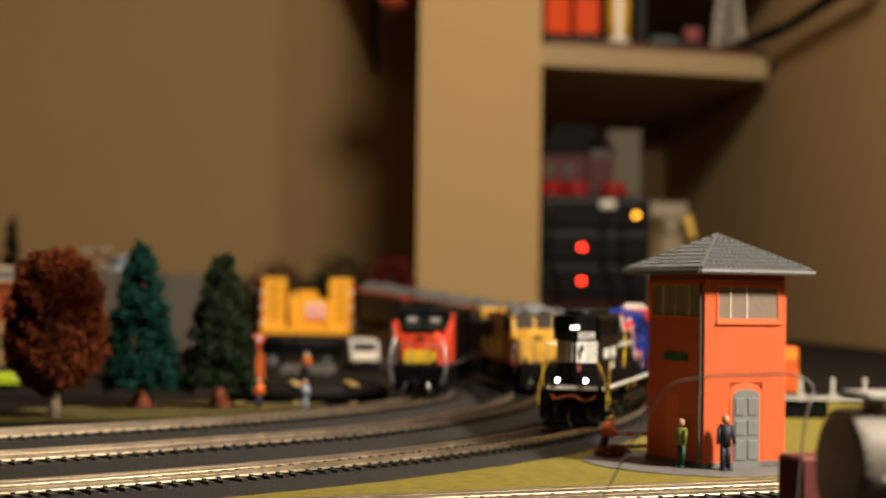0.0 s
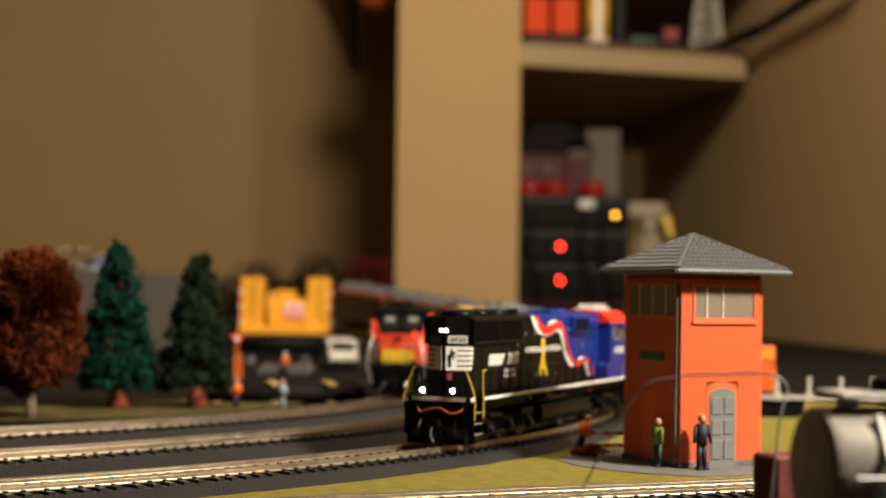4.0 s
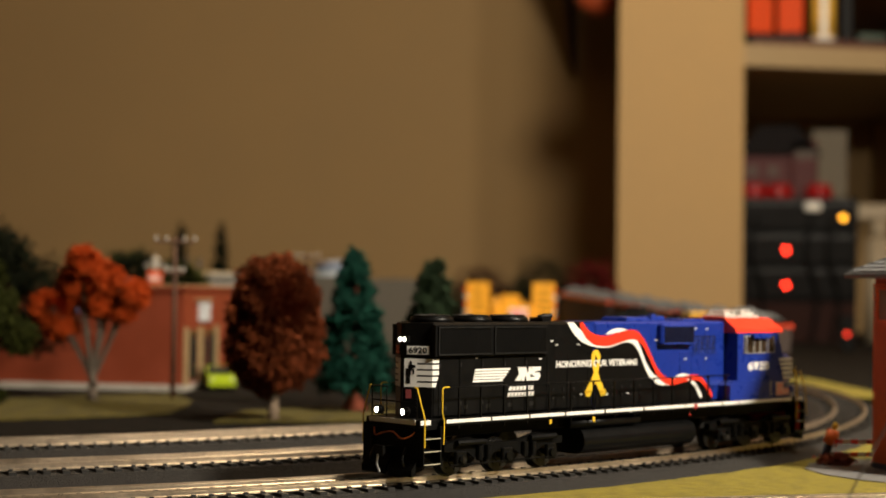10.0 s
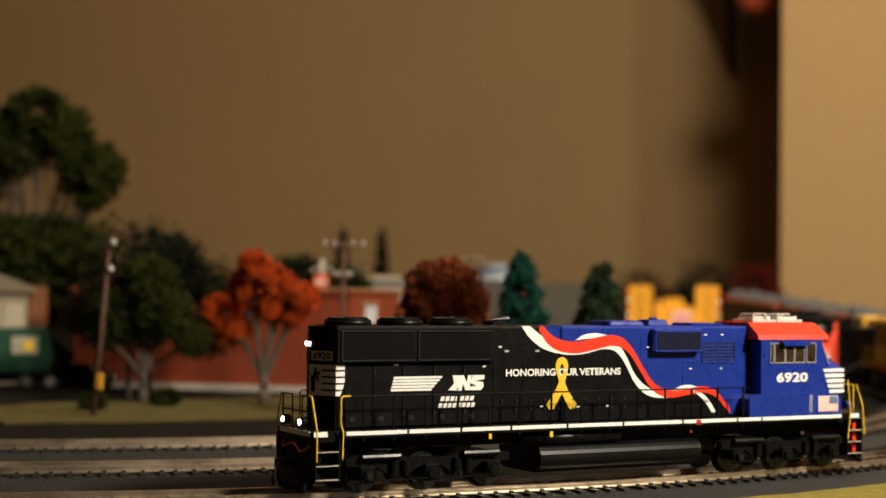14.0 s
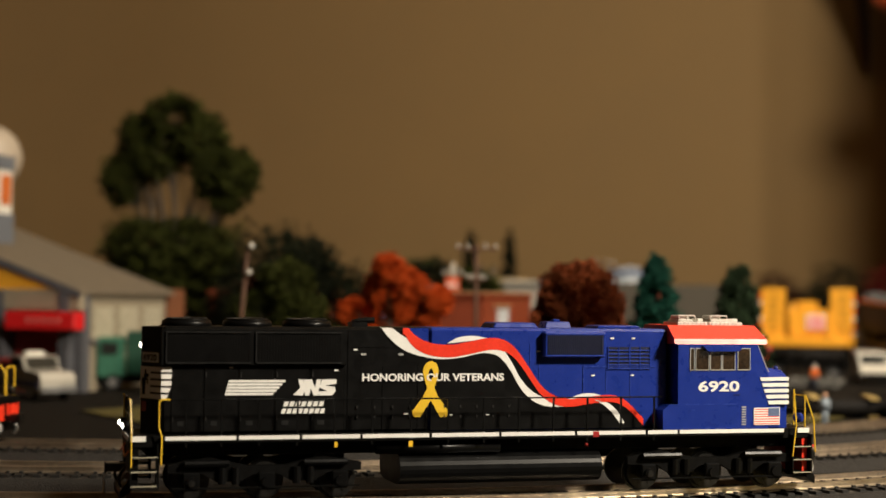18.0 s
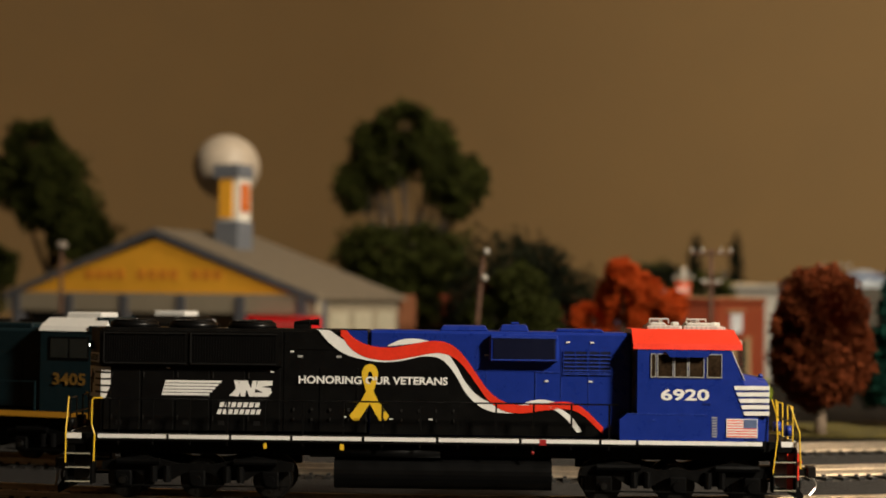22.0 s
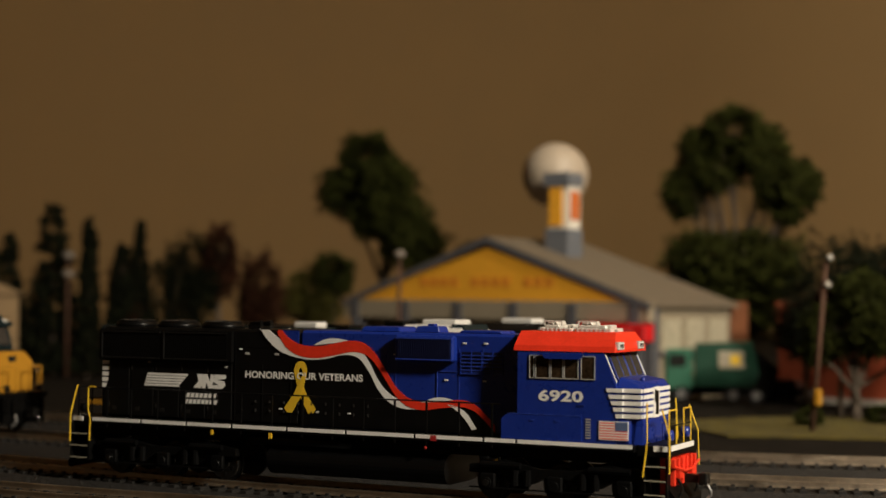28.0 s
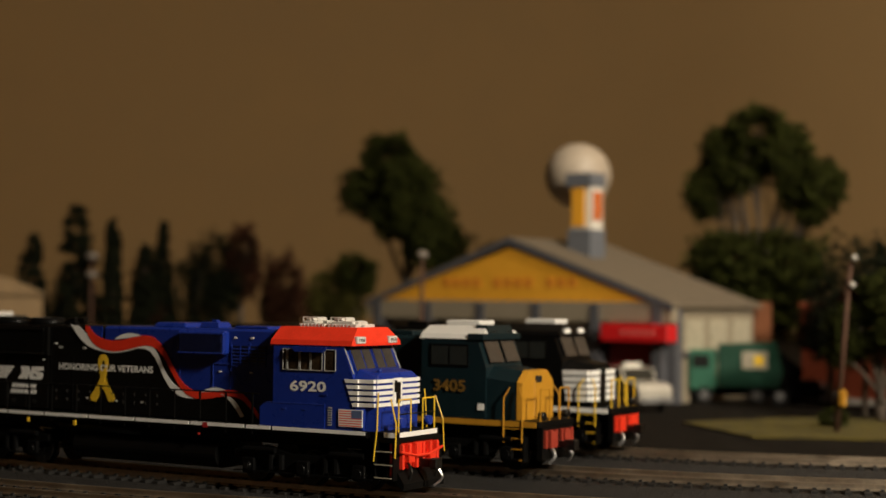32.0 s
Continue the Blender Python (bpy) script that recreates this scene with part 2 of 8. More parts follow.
splayed_wall()
wall("wall_return", 0.80, 1.6, 1.35, 1.47, -0.02, 1.5, WALL, "beige painted return wall")
wall("wall_far_east", 1.6, 1.72, -1.2, 1.47, -0.02, 1.5, WALL, "beige painted side wall of the room")


def coved_corner():
    """The back wall and the side wall meet in one wide curve."""
    bm = bmesh.new()
    cols = []
    for i in range(97):
        a = math.pi / 2 * (1 + i / 96)
        cols.append([bm.verts.new((-1.90 + r * math.cos(a), 2.15 + r * math.sin(a), z)) for r, z in ((1.2985, -0.02), (1.2985, 1.5), (1.310, 1.5), (1.310, -0.02))])
    for p, q in zip(cols, cols[1:]):
        for i in range(4):
            bm.faces.new((p[i], p[(i + 1) % 4], q[(i + 1) % 4], q[i]))
    bm.faces.new(cols[0])
    bm.faces.new(cols[-1][::-1])
    return tagged(part("wall_corner", bm, WALL), "beige painted coved wall corner", "wall", kind="structure")


coved_corner()
# Unseen slab over the shelf, added to darken the wall behind it.
wall("wall_soffit", 0.147, 0.575, 2.64, 3.45, 0.625, 0.66, WALL, "unseen beige slab that shades the alcove")
wall("pillar", -0.045, 0.147, 2.475, 3.45, -0.02, 1.5, WALL, "beige painted wall pier beside the alcove")

# ---- ground and tracks ----
def curve_a():
    """The line of the engine's track: arc length, x, y, heading (from the leading to the trailing end)."""
    ds, out = 0.002, {}
    ks = [-0.12, 0.0, 0.12, 0.25, 0.40, 0.55, 0.68, 0.78, 0.92]
    kh = [1.4691, 1.3043, 1.1118, 0.8883, 0.6687, 0.4543, 0.2336, 0.1313, 0.1210]

    def heading(s):
        return min(1.4691 - 1.4 * (s + 0.12), 2.9) if s < -0.12 else float(np.interp(s, ks, kh))
    for sgn in (1, -1):
        x, y = 0.09543, 0.93530
        for i in range(0, 800):
            s = sgn * i * ds
            h = heading(s + sgn * ds / 2)
            out[round(s, 4)] = (s, x, y, heading(s))
            x, y = x - sgn * ds * math.cos(h), y - sgn * ds * math.sin(h)
    return [out[k] for k in sorted(out)]


CURVE = curve_a()
CS = np.array(CURVE)


def on_a(s, off=0.0):
    x, y, h = (float(np.interp(s, CS[:, 0], CS[:, k])) for k in (1, 2, 3))
    return x - off * math.sin(h), y + off * math.cos(h), h


def sweep(pts, profile, smooth=False):
    """pts: (x, y, heading); profile: closed run of (across, z)."""
    verts, faces, n = [], [], len(profile)
    for x, y, h in pts:
        for o, z in profile:
            verts.append((x - o * math.sin(h), y + o * math.cos(h), z))
    for i in range(len(pts) - 1):
        for j in range(n):
            k = (j + 1) % n
            faces.append((i * n + j, i * n + k, (i + 1) * n + k, (i + 1) * n + j))
    faces += [tuple(range(n))[::-1], tuple(range((len(pts) - 1) * n, len(pts) * n))]
    me = bpy.data.meshes.new("sweep")
    me.from_pydata(verts, [], faces)
    me.update()
    return me


def rail_profile(c):
    z = RZ
    p = [(-0.00125, z - 0.0025), (0.00125, z - 0.0025), (0.00125, z - 0.0021), (0.0004, z - 0.0018), (0.0004, z - 0.0008),
         (0.0006, z - 0.0006), (0.0006, z - 0.0001), (0.0004, z), (-0.0004, z), (-0.0006, z - 0.0001), (-0.0006, z - 0.0006),
         (-0.0004, z - 0.0008), (-0.0004, z - 0.0018), (-0.00125, z - 0.0021)]
    return [(c + a, b) for a, b in p]


TIE_MESH = None


def tie_mesh():
    global TIE_MESH
    if TIE_MESH is None:
        bm = boxes((-0.00135, 0.00135, -0.0152, 0.0152, RZ - 0.0044, RZ - 0.00255))
        for y in (-0.0101, -0.0063, 0.0063, 0.0101):
            box(bm, -0.0007, 0.0007, y - 0.0007, y + 0.0007, RZ - 0.00255, RZ - 0.0018)
        TIE_MESH = bpy.data.meshes.new("tie")
        bmesh.ops.recalc_face_normals(bm, faces=bm.faces)
        bm.to_mesh(TIE_MESH)
        bm.free()
        TIE_MESH.materials.append(TIE)
    return TIE_MESH


def track(name, pts, label, near):
    """pts: close-set (x, y, heading); near: the stretch, as a test on (x, y), whose ties are single pieces."""
    t = thing(name, label, "track", kind="structure")
    part("roadbed", sweep(pts[::3], [(-0.0255, 0.0), (-0.018, RZ - 0.0036), (0.018, RZ - 0.0036), (0.0255, 0.0)]), BALLAST, t, "dark grey moulded ballast")
    for c in (-0.00885, 0.00885):
        part("rail", sweep(pts, rail_profile(c)), RAIL, t, "worn nickel silver rail")
    rest = bmesh.new()
    acc, step = 0.0, 0.0064
    for (x, y, h), (x2, y2, h2) in zip(pts, pts[1:]):
        acc += math.hypot(x2 - x, y2 - y)
        if acc >= step:
            acc -= step
            m = pose(x, y, 0, 0, 0, math.degrees(h))
            if near(x, y):
                part("tie", tie_mesh(), None, t, at=m)
            else:
                k = len(rest.verts)
                rest.from_mesh(tie_mesh())
                rest.verts.ensure_lookup_table()
                bmesh.ops.transform(rest, matrix=m, verts=rest.verts[k:])
    if rest.verts:
        tagged(part("far_ties", rest, TIE, t), kind="stuff")
    return t


def offset_line(s0, s1, off):
    n = int((s1 - s0) / 0.002)
    return [on_a(s0 + (s1 - s0) * i / n, off if not callable(off) else off(s0 + (s1 - s0) * i / n)) for i in range(n + 1)]


def off_b(s):
    return float(np.interp(s, [-0.15, 0.19, 0.27, 0.40, 0.55], [0.068, 0.082, 0.089, 0.091, 0.092]))


def off_c(s):
    return float(np.interp(s, [-0.11, 0.17, 0.25, 0.32, 0.5], [0.126, 0.165, 0.173, 0.179, 0.181]))


seen = lambda x, y: -0.75 < x < 0.13 and y < 0.95
track("track_main", offset_line(-0.70, 1.25, 0.0), "curved model track with nickel rails on dark ballast", seen)
track("track_second", offset_line(-0.52, 1.25, off_b), "model track beside the main line", seen)
track("track_third", offset_line(-0.40, 1.25, off_c), "model track nearest the road", seen)


def smooth_line(pts, step=0.002):
    """Close-set (x, y, heading) along a smooth run through a few points."""
    dense, p = [], [pts[0]] + pts + [pts[-1]]
    for a, b, c, d in zip(p, p[1:], p[2:], p[3:]):
        for k in range(60):
            t = k / 60
            dense.append(tuple(0.5 * (2 * b[i] + (c[i] - a[i]) * t + (2 * a[i] - 5 * b[i] + 4 * c[i] - d[i]) * t * t + (3 * b[i] - a[i] - 3 * c[i] + d[i]) * t ** 3) for i in (0, 1)))
    q = np.array(dense)
    s = np.r_[0, np.cumsum(np.hypot(*np.diff(q, axis=0).T))]
    g = np.arange(0, s[-1], step)
    x, y = np.interp(g, s, q[:, 0]), np.interp(g, s, q[:, 1])
    h = np.arctan2(np.gradient(y), np.gradient(x))
    return [(float(a), float(b), float(c)) for a, b, c in zip(x, y, h)]


track("track_siding", smooth_line([(-0.95, 0.352), (-0.75, 0.368), (-0.49, 0.400), (-0.25, 0.476), (-0.068, 0.548), (0.031, 0.590), (0.11, 0.622), (0.25, 0.680), (0.5, 0.790)]),
      "blurred foreground siding with nickel rails", lambda x, y: -0.6 < x < 0.2)

ground = tagged(part("ground", boxes((-3.2, 1.6, -1.2, 3.45, -0.02, 0.0)), GROUND), "dark grey painted layout board with asphalt texture", "ground", kind="structure")


def grass(name, outline, label, z=0.0012, material=None):
    """A patch of flock grass: a low mat with a ragged edge and standing tufts."""
    bm = bmesh.new()
    rnd = random.Random(name)
    pts = []
    for (x, y), (x2, y2) in zip(outline, outline[1:] + outline[:1]):
        k = max(2, int(math.hypot(x2 - x, y2 - y) / 0.006))
        for i in range(k):
            pts.append((x + (x2 - x) * i / k + rnd.uniform(-1, 1) * 0.0009, y + (y2 - y) * i / k + rnd.uniform(-1, 1) * 0.0009))
    lo = [bm.verts.new((x, y, 0.0002)) for x, y in pts]
    hi = [bm.verts.new((x, y, z)) for x, y in pts]
    bm.faces.new(hi)
    for i in range(len(pts)):
        j = (i + 1) % len(pts)
        bm.faces.new((lo[i], lo[j], hi[j], hi[i]))
    bmesh.ops.triangulate(bm, faces=[f for f in bm.faces if len(f.verts) > 4])
    return tagged(part(name, bm, material or GRASS), label, "grass", kind="stuff")


def edge_a(s0, s1, off, n=24):
    return [on_a(s0 + (s1 - s0) * i / n, off)[:2] for i in range(n + 1)]


grass("grass_wedge", edge_a(-0.30, 0.44, -0.0275) + [(-0.075, 0.572), (0.0, 0.603), (0.06, 0.628), (0.16, 0.668), (0.30, 0.728), (0.30, 1.10), (0.2, 1.2)],
      "yellow-green flock grass wedge between the tracks")


# ---- the passing engine ----
def U(u):
    """Millimetres along the shell, warped so that the livery fits the camera's view, as metres from the middle."""
    u = float(np.interp(u, [-20, -8, -5.5, -1, 10, 21, 66, 88, 125, 176, 184, 203, 209, 214, 240],
                        [-17.5, -5.5, -1.8, -0.5, 9, 19, 63.5, 86.7, 123.5, 173.8, 181.9, 202, 208.2, 214, 240]))
    return (u - 107.0) / 1000.0


def Z(z):
    return z / 1000.0


def P(*pts):
    return [(U(u), Z(z)) for u, z in pts]


def spline(pts, n=6):
    """A smooth run through (x, z) points."""
    out = []
    p = [pts[0]] + list(pts) + [pts[-1]]
    for i in range(1, len(p) - 2):
        for k in range(n):
            t = k / n
            out.append(tuple(0.5 * ((2 * b) + (c - a) * t + (2 * a - 5 * b + 4 * c - d) * t * t + (3 * b - a - 3 * c + d) * t ** 3)
                             for a, b, c, d in zip(p[i - 1], p[i], p[i + 1], p[i + 2])))
    return out + [pts[-1]]


def bb(u0, u1, y0, y1, z0, z1, bevel=0.0, bm=None, tx=0.0, ty=0.0):
    return box(bm or bmesh.new(), U(u0), U(u1), y0 / 1000, y1 / 1000, Z(z0), Z(z1), bevel / 1000, tx / 1000, ty / 1000)


def plan(bm, poly, z0, z1):
    """A polygon of (x, y) raised from z0 to z1."""
    a = [bm.verts.new((x, y, z0)) for x, y in poly]
    b = [bm.verts.new((x, y, z1)) for x, y in poly]
    bm.faces.new(a)
    bm.faces.new(b[::-1])
    for i in range(len(poly)):
        j = (i + 1) % len(poly)
        bm.faces.new((a[i], a[j], b[j], b[i]))
    return bm


def on_wedge(bm, side, f0, f1, z0, z1, out=0.15, f2=None):
    """A thin slab on one facet of the hood end, from f0 to f1 of the way from its ridge to the corner."""
    p, q = Vector((U(-9.0), side * 0.0010)), Vector((U(-2.6), side * 0.0098))
    d = q - p
    n = Vector((-d.y, d.x)) * (1 if side > 0 else -1)
    n = n.normalized() * (out / 1000)
    a, b = p + d * f0, p + d * f1
    return plan(bm, [tuple(a - n * 0.5), tuple(b - n * 0.5), tuple(b + n), tuple(a + n)], Z(z0), Z(z1))


def wheel_mesh():
    me = bpy.data.meshes.get("wheelset")
    if me:
        return me
    bm = bmesh.new()
    for s in (-1, 1):
        rod(bm, (0, s * 0.0074, 0), (0, s * 0.0086, 0), 0.0066, n=24)
        rod(bm, (0, s * 0.0086, 0), (0, s * 0.0108, 0), 0.0060, 0.0058, n=24)
        rod(bm, (0, s * 0.0106, 0), (0, s * 0.0113, 0), 0.0026, 0.0022, n=10)
        for k in range(6):
            a = k * math.pi / 3
            box(bm, 0.0038 * math.cos(a) - 0.0005, 0.0038 * math.cos(a) + 0.0005, s * 0.0109 - 0.0002, s * 0.0109 + 0.0002,
                0.0038 * math.sin(a) - 0.0005, 0.0038 * math.sin(a) + 0.0005)
    rod(bm, (0, -0.0135, 0), (0, 0.0135, 0), 0.0011, n=8)
    me = bpy.data.meshes.new("wheelset")
    bmesh.ops.recalc_face_normals(bm, faces=bm.faces)
    bm.to_mesh(me)
    bm.free()
    me.materials.append(STEELDARK)
    return me


def truck(parent, uc, material=None, spin=None):
    material = material or FRAMEBLACK
    t = part("truck", bmesh.new(), material, parent, "black six-wheel truck", pose((uc - 107.0) / 1000.0, 0, 0))
    bm = bmesh.new()
    for s in (-1, 1):
        y0, y1 = (s * 0.0118, s * 0.0146) if s > 0 else (s * 0.0146, s * 0.0118)
        prism(bm, [(-0.031, 0.0092), (-0.031, 0.0118), (-0.018, 0.0138), (-0.006, 0.0112), (0.006, 0.0112), (0.018, 0.0138), (0.031, 0.0118), (0.031, 0.0092),
                   (0.020, 0.0088), (0.016, 0.0062), (0.008, 0.0062), (0.004, 0.0085), (-0.004, 0.0085), (-0.008, 0.0062), (-0.016, 0.0062), (-0.020, 0.0088)], y0, y1)
    bmesh.ops.recalc_face_normals(bm, faces=bm.faces)
    me = t.data
    bm.to_mesh(me)
    bm.free()
    for s in (-1, 1):
        for k in (-1, 0, 1):
            x = k * 0.0238
            yy = sorted((s * 0.0144, s * 0.0162))
            jb = box(bmesh.new(), x - 0.0027, x + 0.0027, yy[0], yy[1], 0.0036, 0.0092, 0.0004)
            rod(jb, (x, s * 0.016, 0.0062), (x, s * 0.0172, 0.0062), 0.0017, n=10)
            part("axle_box", jb, GLOSSBLACK, t)
        for k in (-0.5, 0.5):
            for d in (-0.0022, 0.0022):
                part("spring", rod(bmesh.new(), (k * 0.0238 + d, s * 0.0152, 0.0055), (k * 0.0238 + d, s * 0.0152, 0.0108), 0.0013, n=8), GLOSSBLACK, t)
        part("brake_cylinder", rod(bmesh.new(), (-0.026, s * 0.0158, 0.0122), (-0.012, s * 0.0158, 0.0122), 0.0011, n=8), GLOSSBLACK, t)
        part("brake_cylinder", rod(bmesh.new(), (0.012, s * 0.0158, 0.0122), (0.026, s * 0.0158, 0.0122), 0.0011, n=8), GLOSSBLACK, t)
        part("brake_rod", rod(bmesh.new(), (-0.030, s * 0.0165, 0.0045), (0.030, s * 0.0165, 0.0045), 0.0003, n=5), material, t)
    rim = bmesh.new()
    rod(rim, (-0.0238, -0.0172, 0.0062), (-0.0238, -0.0176, 0.0062), 0.0011, n=10)
    part("axle_cap", rim, STEELDARK, t)
    for k in (-1, 0, 1):
        w = part("wheelset", wheel_mesh(), None, t, at=pose(k * 0.0238, 0, 0.0061))
        if spin is not None:
            spin.append((w, k * 0.0238))
    return t


def coupler(parent, u, s, material):
    bm = bb(min(u, u + s * 7), max(u, u + s * 7), -1.6, 1.6, 8.6, 11.2)
    bb(min(u + s * 6, u + s * 9), max(u + s * 6, u + s * 9), -2.6, 1.6, 8.0, 11.8, 0.4, bm)
    part("coupler", bm, material, parent, "dark metal knuckle coupler")
    hose = rods(0.00045, spline([(U(u + s * 8), 0.0, 0.0085), (U(u + s * 9.5), 0.0006, 0.0050), (U(u + s * 7), -0.001, 0.0022)], 4), n=6)
    part("trip_pin", hose, SILVER, parent, "bright curved trip pin")


def handrail(parent, pts_list, material, name="handrail"):
    part(name, rods(0.00028, *pts_list, n=5), material, parent)


SPIN = []


def passing_engine():
    e = thing("locomotive", "black and blue model diesel locomotive with red-white ribbon livery", "locomotive")
    H = 9.8
    # underframe, walkway and sill
    part("underframe", bb(-8, 220, -11, 11, 14.2, 18.6, 0.4), FRAMEBLACK, e)
    part("walkway", bb(-3.5, 214.5, -16.5, 16.5, 18.6, 20.9, 0.2), FRAMEBLACK, e)
    for s in (-1, 1):
        y = sorted((s * 16.52, s * 16.75))
        edges = [-1.0, 24.5, 45, 65, 87, 111, 138, 164, 176, 214.3]
        for a, b in zip(edges, edges[1:]):
            part("sill_stripe", bb(a + 0.45, b - 0.45, y[0], y[1], 19.6, 20.9), LETTER, e, "white sill stripe")
    part("red_marker_panel", bb(144.2, 146.4, -16.85, -16.6, 18.9, 20.8), mat("dark_red", (0.35, 0.02, 0.02), 0.4), e)
    part("red_marker_light", ball(bmesh.new(), (U(142), -0.0162, Z(16.4)), 0.0006, 10, 6), mat("marker_red", (0.30, 0.02, 0.015), 0.3), e, "small red marker lens")
    part("yellow_handle", bb(82.0 - 2, 83.2 - 2, -16.9, -16.4, 16.6, 18.5), YELLOW, e)
    part("yellow_handle", bb(104 - 48, 105 - 48, -16.9, -16.4, 16.8, 18.5), YELLOW, e)
    # long hood
    part("rear_hood", bb(-2.4, 88, -H, H, 20.9, 55.2, 0.9), BLACK, e)
    wedge = bmesh.new()
    plan(wedge, [(U(-1.5), -H / 1000), (U(-2.6), -H / 1000), (U(-9.0), -0.0010), (U(-9.0), 0.0010), (U(-2.6), H / 1000), (U(-1.5), H / 1000)], Z(20.9), Z(54.9))
    part("hood_end", wedge, BLACK, e, "wedge-shaped black hood end")
    part("front_hood", bb(88, 175, -H, H, 20.9, 55.2, 0.9), BLUE, e, "royal blue hood")
    radiator = bmesh.new()
    prism(radiator, P((-3.5, 43), (61, 43), (61, 54.2), (-3.5, 54.2)), -0.0116, 0.0116)
    part("radiator_housing", radiator, BLACK, e)
    for a, b in ((0.5, 28.5), (31.5, 58.5)):
        g = bmesh.new()
        k = 0
        u = a
        while u < b:
            bb(u, u + 0.45, -11.72, -11.55, 44.2, 53.0, 0, g)
            u += 0.9
        gr = part("radiator_grille", g, FRAMEBLACK, e, "ribbed black radiator grille")
        part("grille_edge", bb(a - 0.6, b + 0.6, -12.15, -11.6, 53.2, 53.6), GRILLE_EDGE, gr)
        part("grille_edge", bb(a - 0.9, a - 0.5, -12.15, -11.6, 43.8, 53.6), GRILLE_EDGE, gr)
        part("grille_edge", bb(a - 0.6, b + 0.6, -12.15, -11.6, 43.4, 43.8), GRILLE_EDGE, gr)
    for u in (8.5, 29.5, 49.5):
        bm = rod(bmesh.new(), (U(u), 0, Z(55.0)), (U(u), 0, Z(57.0)), 0.0082, 0.0078, n=28)
        fan = part("radiator_fan", bm, GLOSSBLACK, e)
        bm = rod(bmesh.new(), (U(u), 0, Z(57.0)), (U(u), 0, Z(57.6)), 0.0074, 0.0066, n=24)
        part("fan_cap", bm, FRAMEBLACK, fan)
        for k in range(10):
            a = k * math.pi / 5
            part("fan_spoke", rod(bmesh.new(), (U(u) + 0.0012 * math.cos(a), 0.0012 * math.sin(a), Z(57.7)), (U(u) + 0.0066 * math.cos(a), 0.0066 * math.sin(a), Z(57.65)), 0.00022, n=5), SHEEN, fan)
        part("fan_hub", rod(bmesh.new(), (U(u), 0, Z(57.5)), (U(u), 0, Z(58.1)), 0.0016, 0.0013, n=12), SHEEN, fan)
    horn = bmesh.new()
    for i, (du, l) in enumerate(((0, 5), (1.3, 6.5), (2.6, 4.2))):
        rod(horn, (U(64 + du), -0.004 + i * 0.002, Z(57.2)), (U(64 + du + l), -0.004 + i * 0.002, Z(57.4)), 0.0004, 0.0011, n=8)
    bb(64, 69, -5, 2, 55.2, 56.8, 0, horn)
    part("air_horn", horn, BLACK, e)
    # panel lines, doors, latches on the hood side
    lines = bmesh.new()
    for u in (61.6, 73.0, 84.4):
        bb(u, u + 0.22, -H - 0.22, -H, 21.5, 42.6 if u > 62 else 54, 0, lines)
    for i in range(5):
        u = 2.0 + i * 11.8
        for sd in (-1, 1):
            hd = part("hood_door", bb(u, u + 11.2, *sorted((sd * (H - 0.1), sd * (H + 0.24))), 21.6, 42.4, 0.22), BLACK, e)
            part("hinge", bb(u + 0.5, u + 0.9, *sorted((sd * (H + 0.2), sd * (H + 0.4))), 25.0, 26.6), SHEEN, hd)
            part("hinge", bb(u + 0.5, u + 0.9, *sorted((sd * (H + 0.2), sd * (H + 0.4))), 39.0, 40.6), SHEEN, hd)
            part("louvre", bb(u + 2.4, u + 4.6, *sorted((sd * (H + 0.15), sd * (H + 0.36))), 23.6, 25.0), GRILLE_EDGE, hd)
    bb(-3, 88, -H - 0.2, -H, 48.6, 48.8, 0, lines)
    part("hood_door_seams", lines, BLACK, e)
    lines = bmesh.new()
    for u in (101, 112, 123.5, 126.8, 151.4, 160.5):
        bb(u, u + 0.22, -H - 0.16, -H, 22, 50, 0, lines)
    bb(143, 170, -H - 0.25, -H, 42.0, 42.3, 0, lines)
    bb(143, 143.3, -H - 0.25, -H, 21.5, 42.2, 0, lines)
    part("blue_door_seams", lines, BLUE_EDGE, e)
    for u, z in ((63.5, 47.6), (22.4, 41.8), (57, 40.9), (80, 26.5), (95, 26), (108, 26), (146, 39), (160.6, 39), (153, 51.7), (161, 51.7), (126, 47.2)):
        part("door_latch", bb(u, u + 1.3, -H - 0.35, -H, z, z + 0.5), LETTER, e)
    for u in np.arange(64.6, 121, 5.7):
        for sd in (-1, 1):
            for z in (25.4, 28.6):
                part("hood_latch", bb(u, u + 0.5, *sorted((sd * (H + 0.1), sd * (H + 0.62))), z, z + 0.9), SHEEN, e)
    for u in (66.0, 78.0, 84.0):
        part("hood_label", bb(u, u + 1.6, -H - 0.3, -H, 46.0, 46.7), FRAMEPALE, e)
    part("sand_hatch", bb(111, 127.5, -7.5, 7.5, 55.1, 57.0, 0.4, tx=1.2, ty=1.0), BLUE, e)
    part("exhaust_outlet", bb(131, 141, -4, 4, 55.1, 57.4, 0.3, tx=0.8, ty=0.6), BLUE, e)
    part("lift_ring", bb(135, 137.6, -1.2, 1.2, 57.3, 58.2, 0.2), BLUE, e)
    part("brake_hatch", bb(149.5, 166, -6, 6, 55.1, 56.2, 0.3, tx=0.8), BLUE, e)
    # dynamic brake housing
    db = part("dynamic_brake_box", bb(127.6, 150.5, -12.6, 12.6, 45.4, 54.3, 0.7), BLUE, e)
    deep = mat("deep_blue_mesh", (0.003, 0.006, 0.034), 0.45, vary=0.3, scale=400)
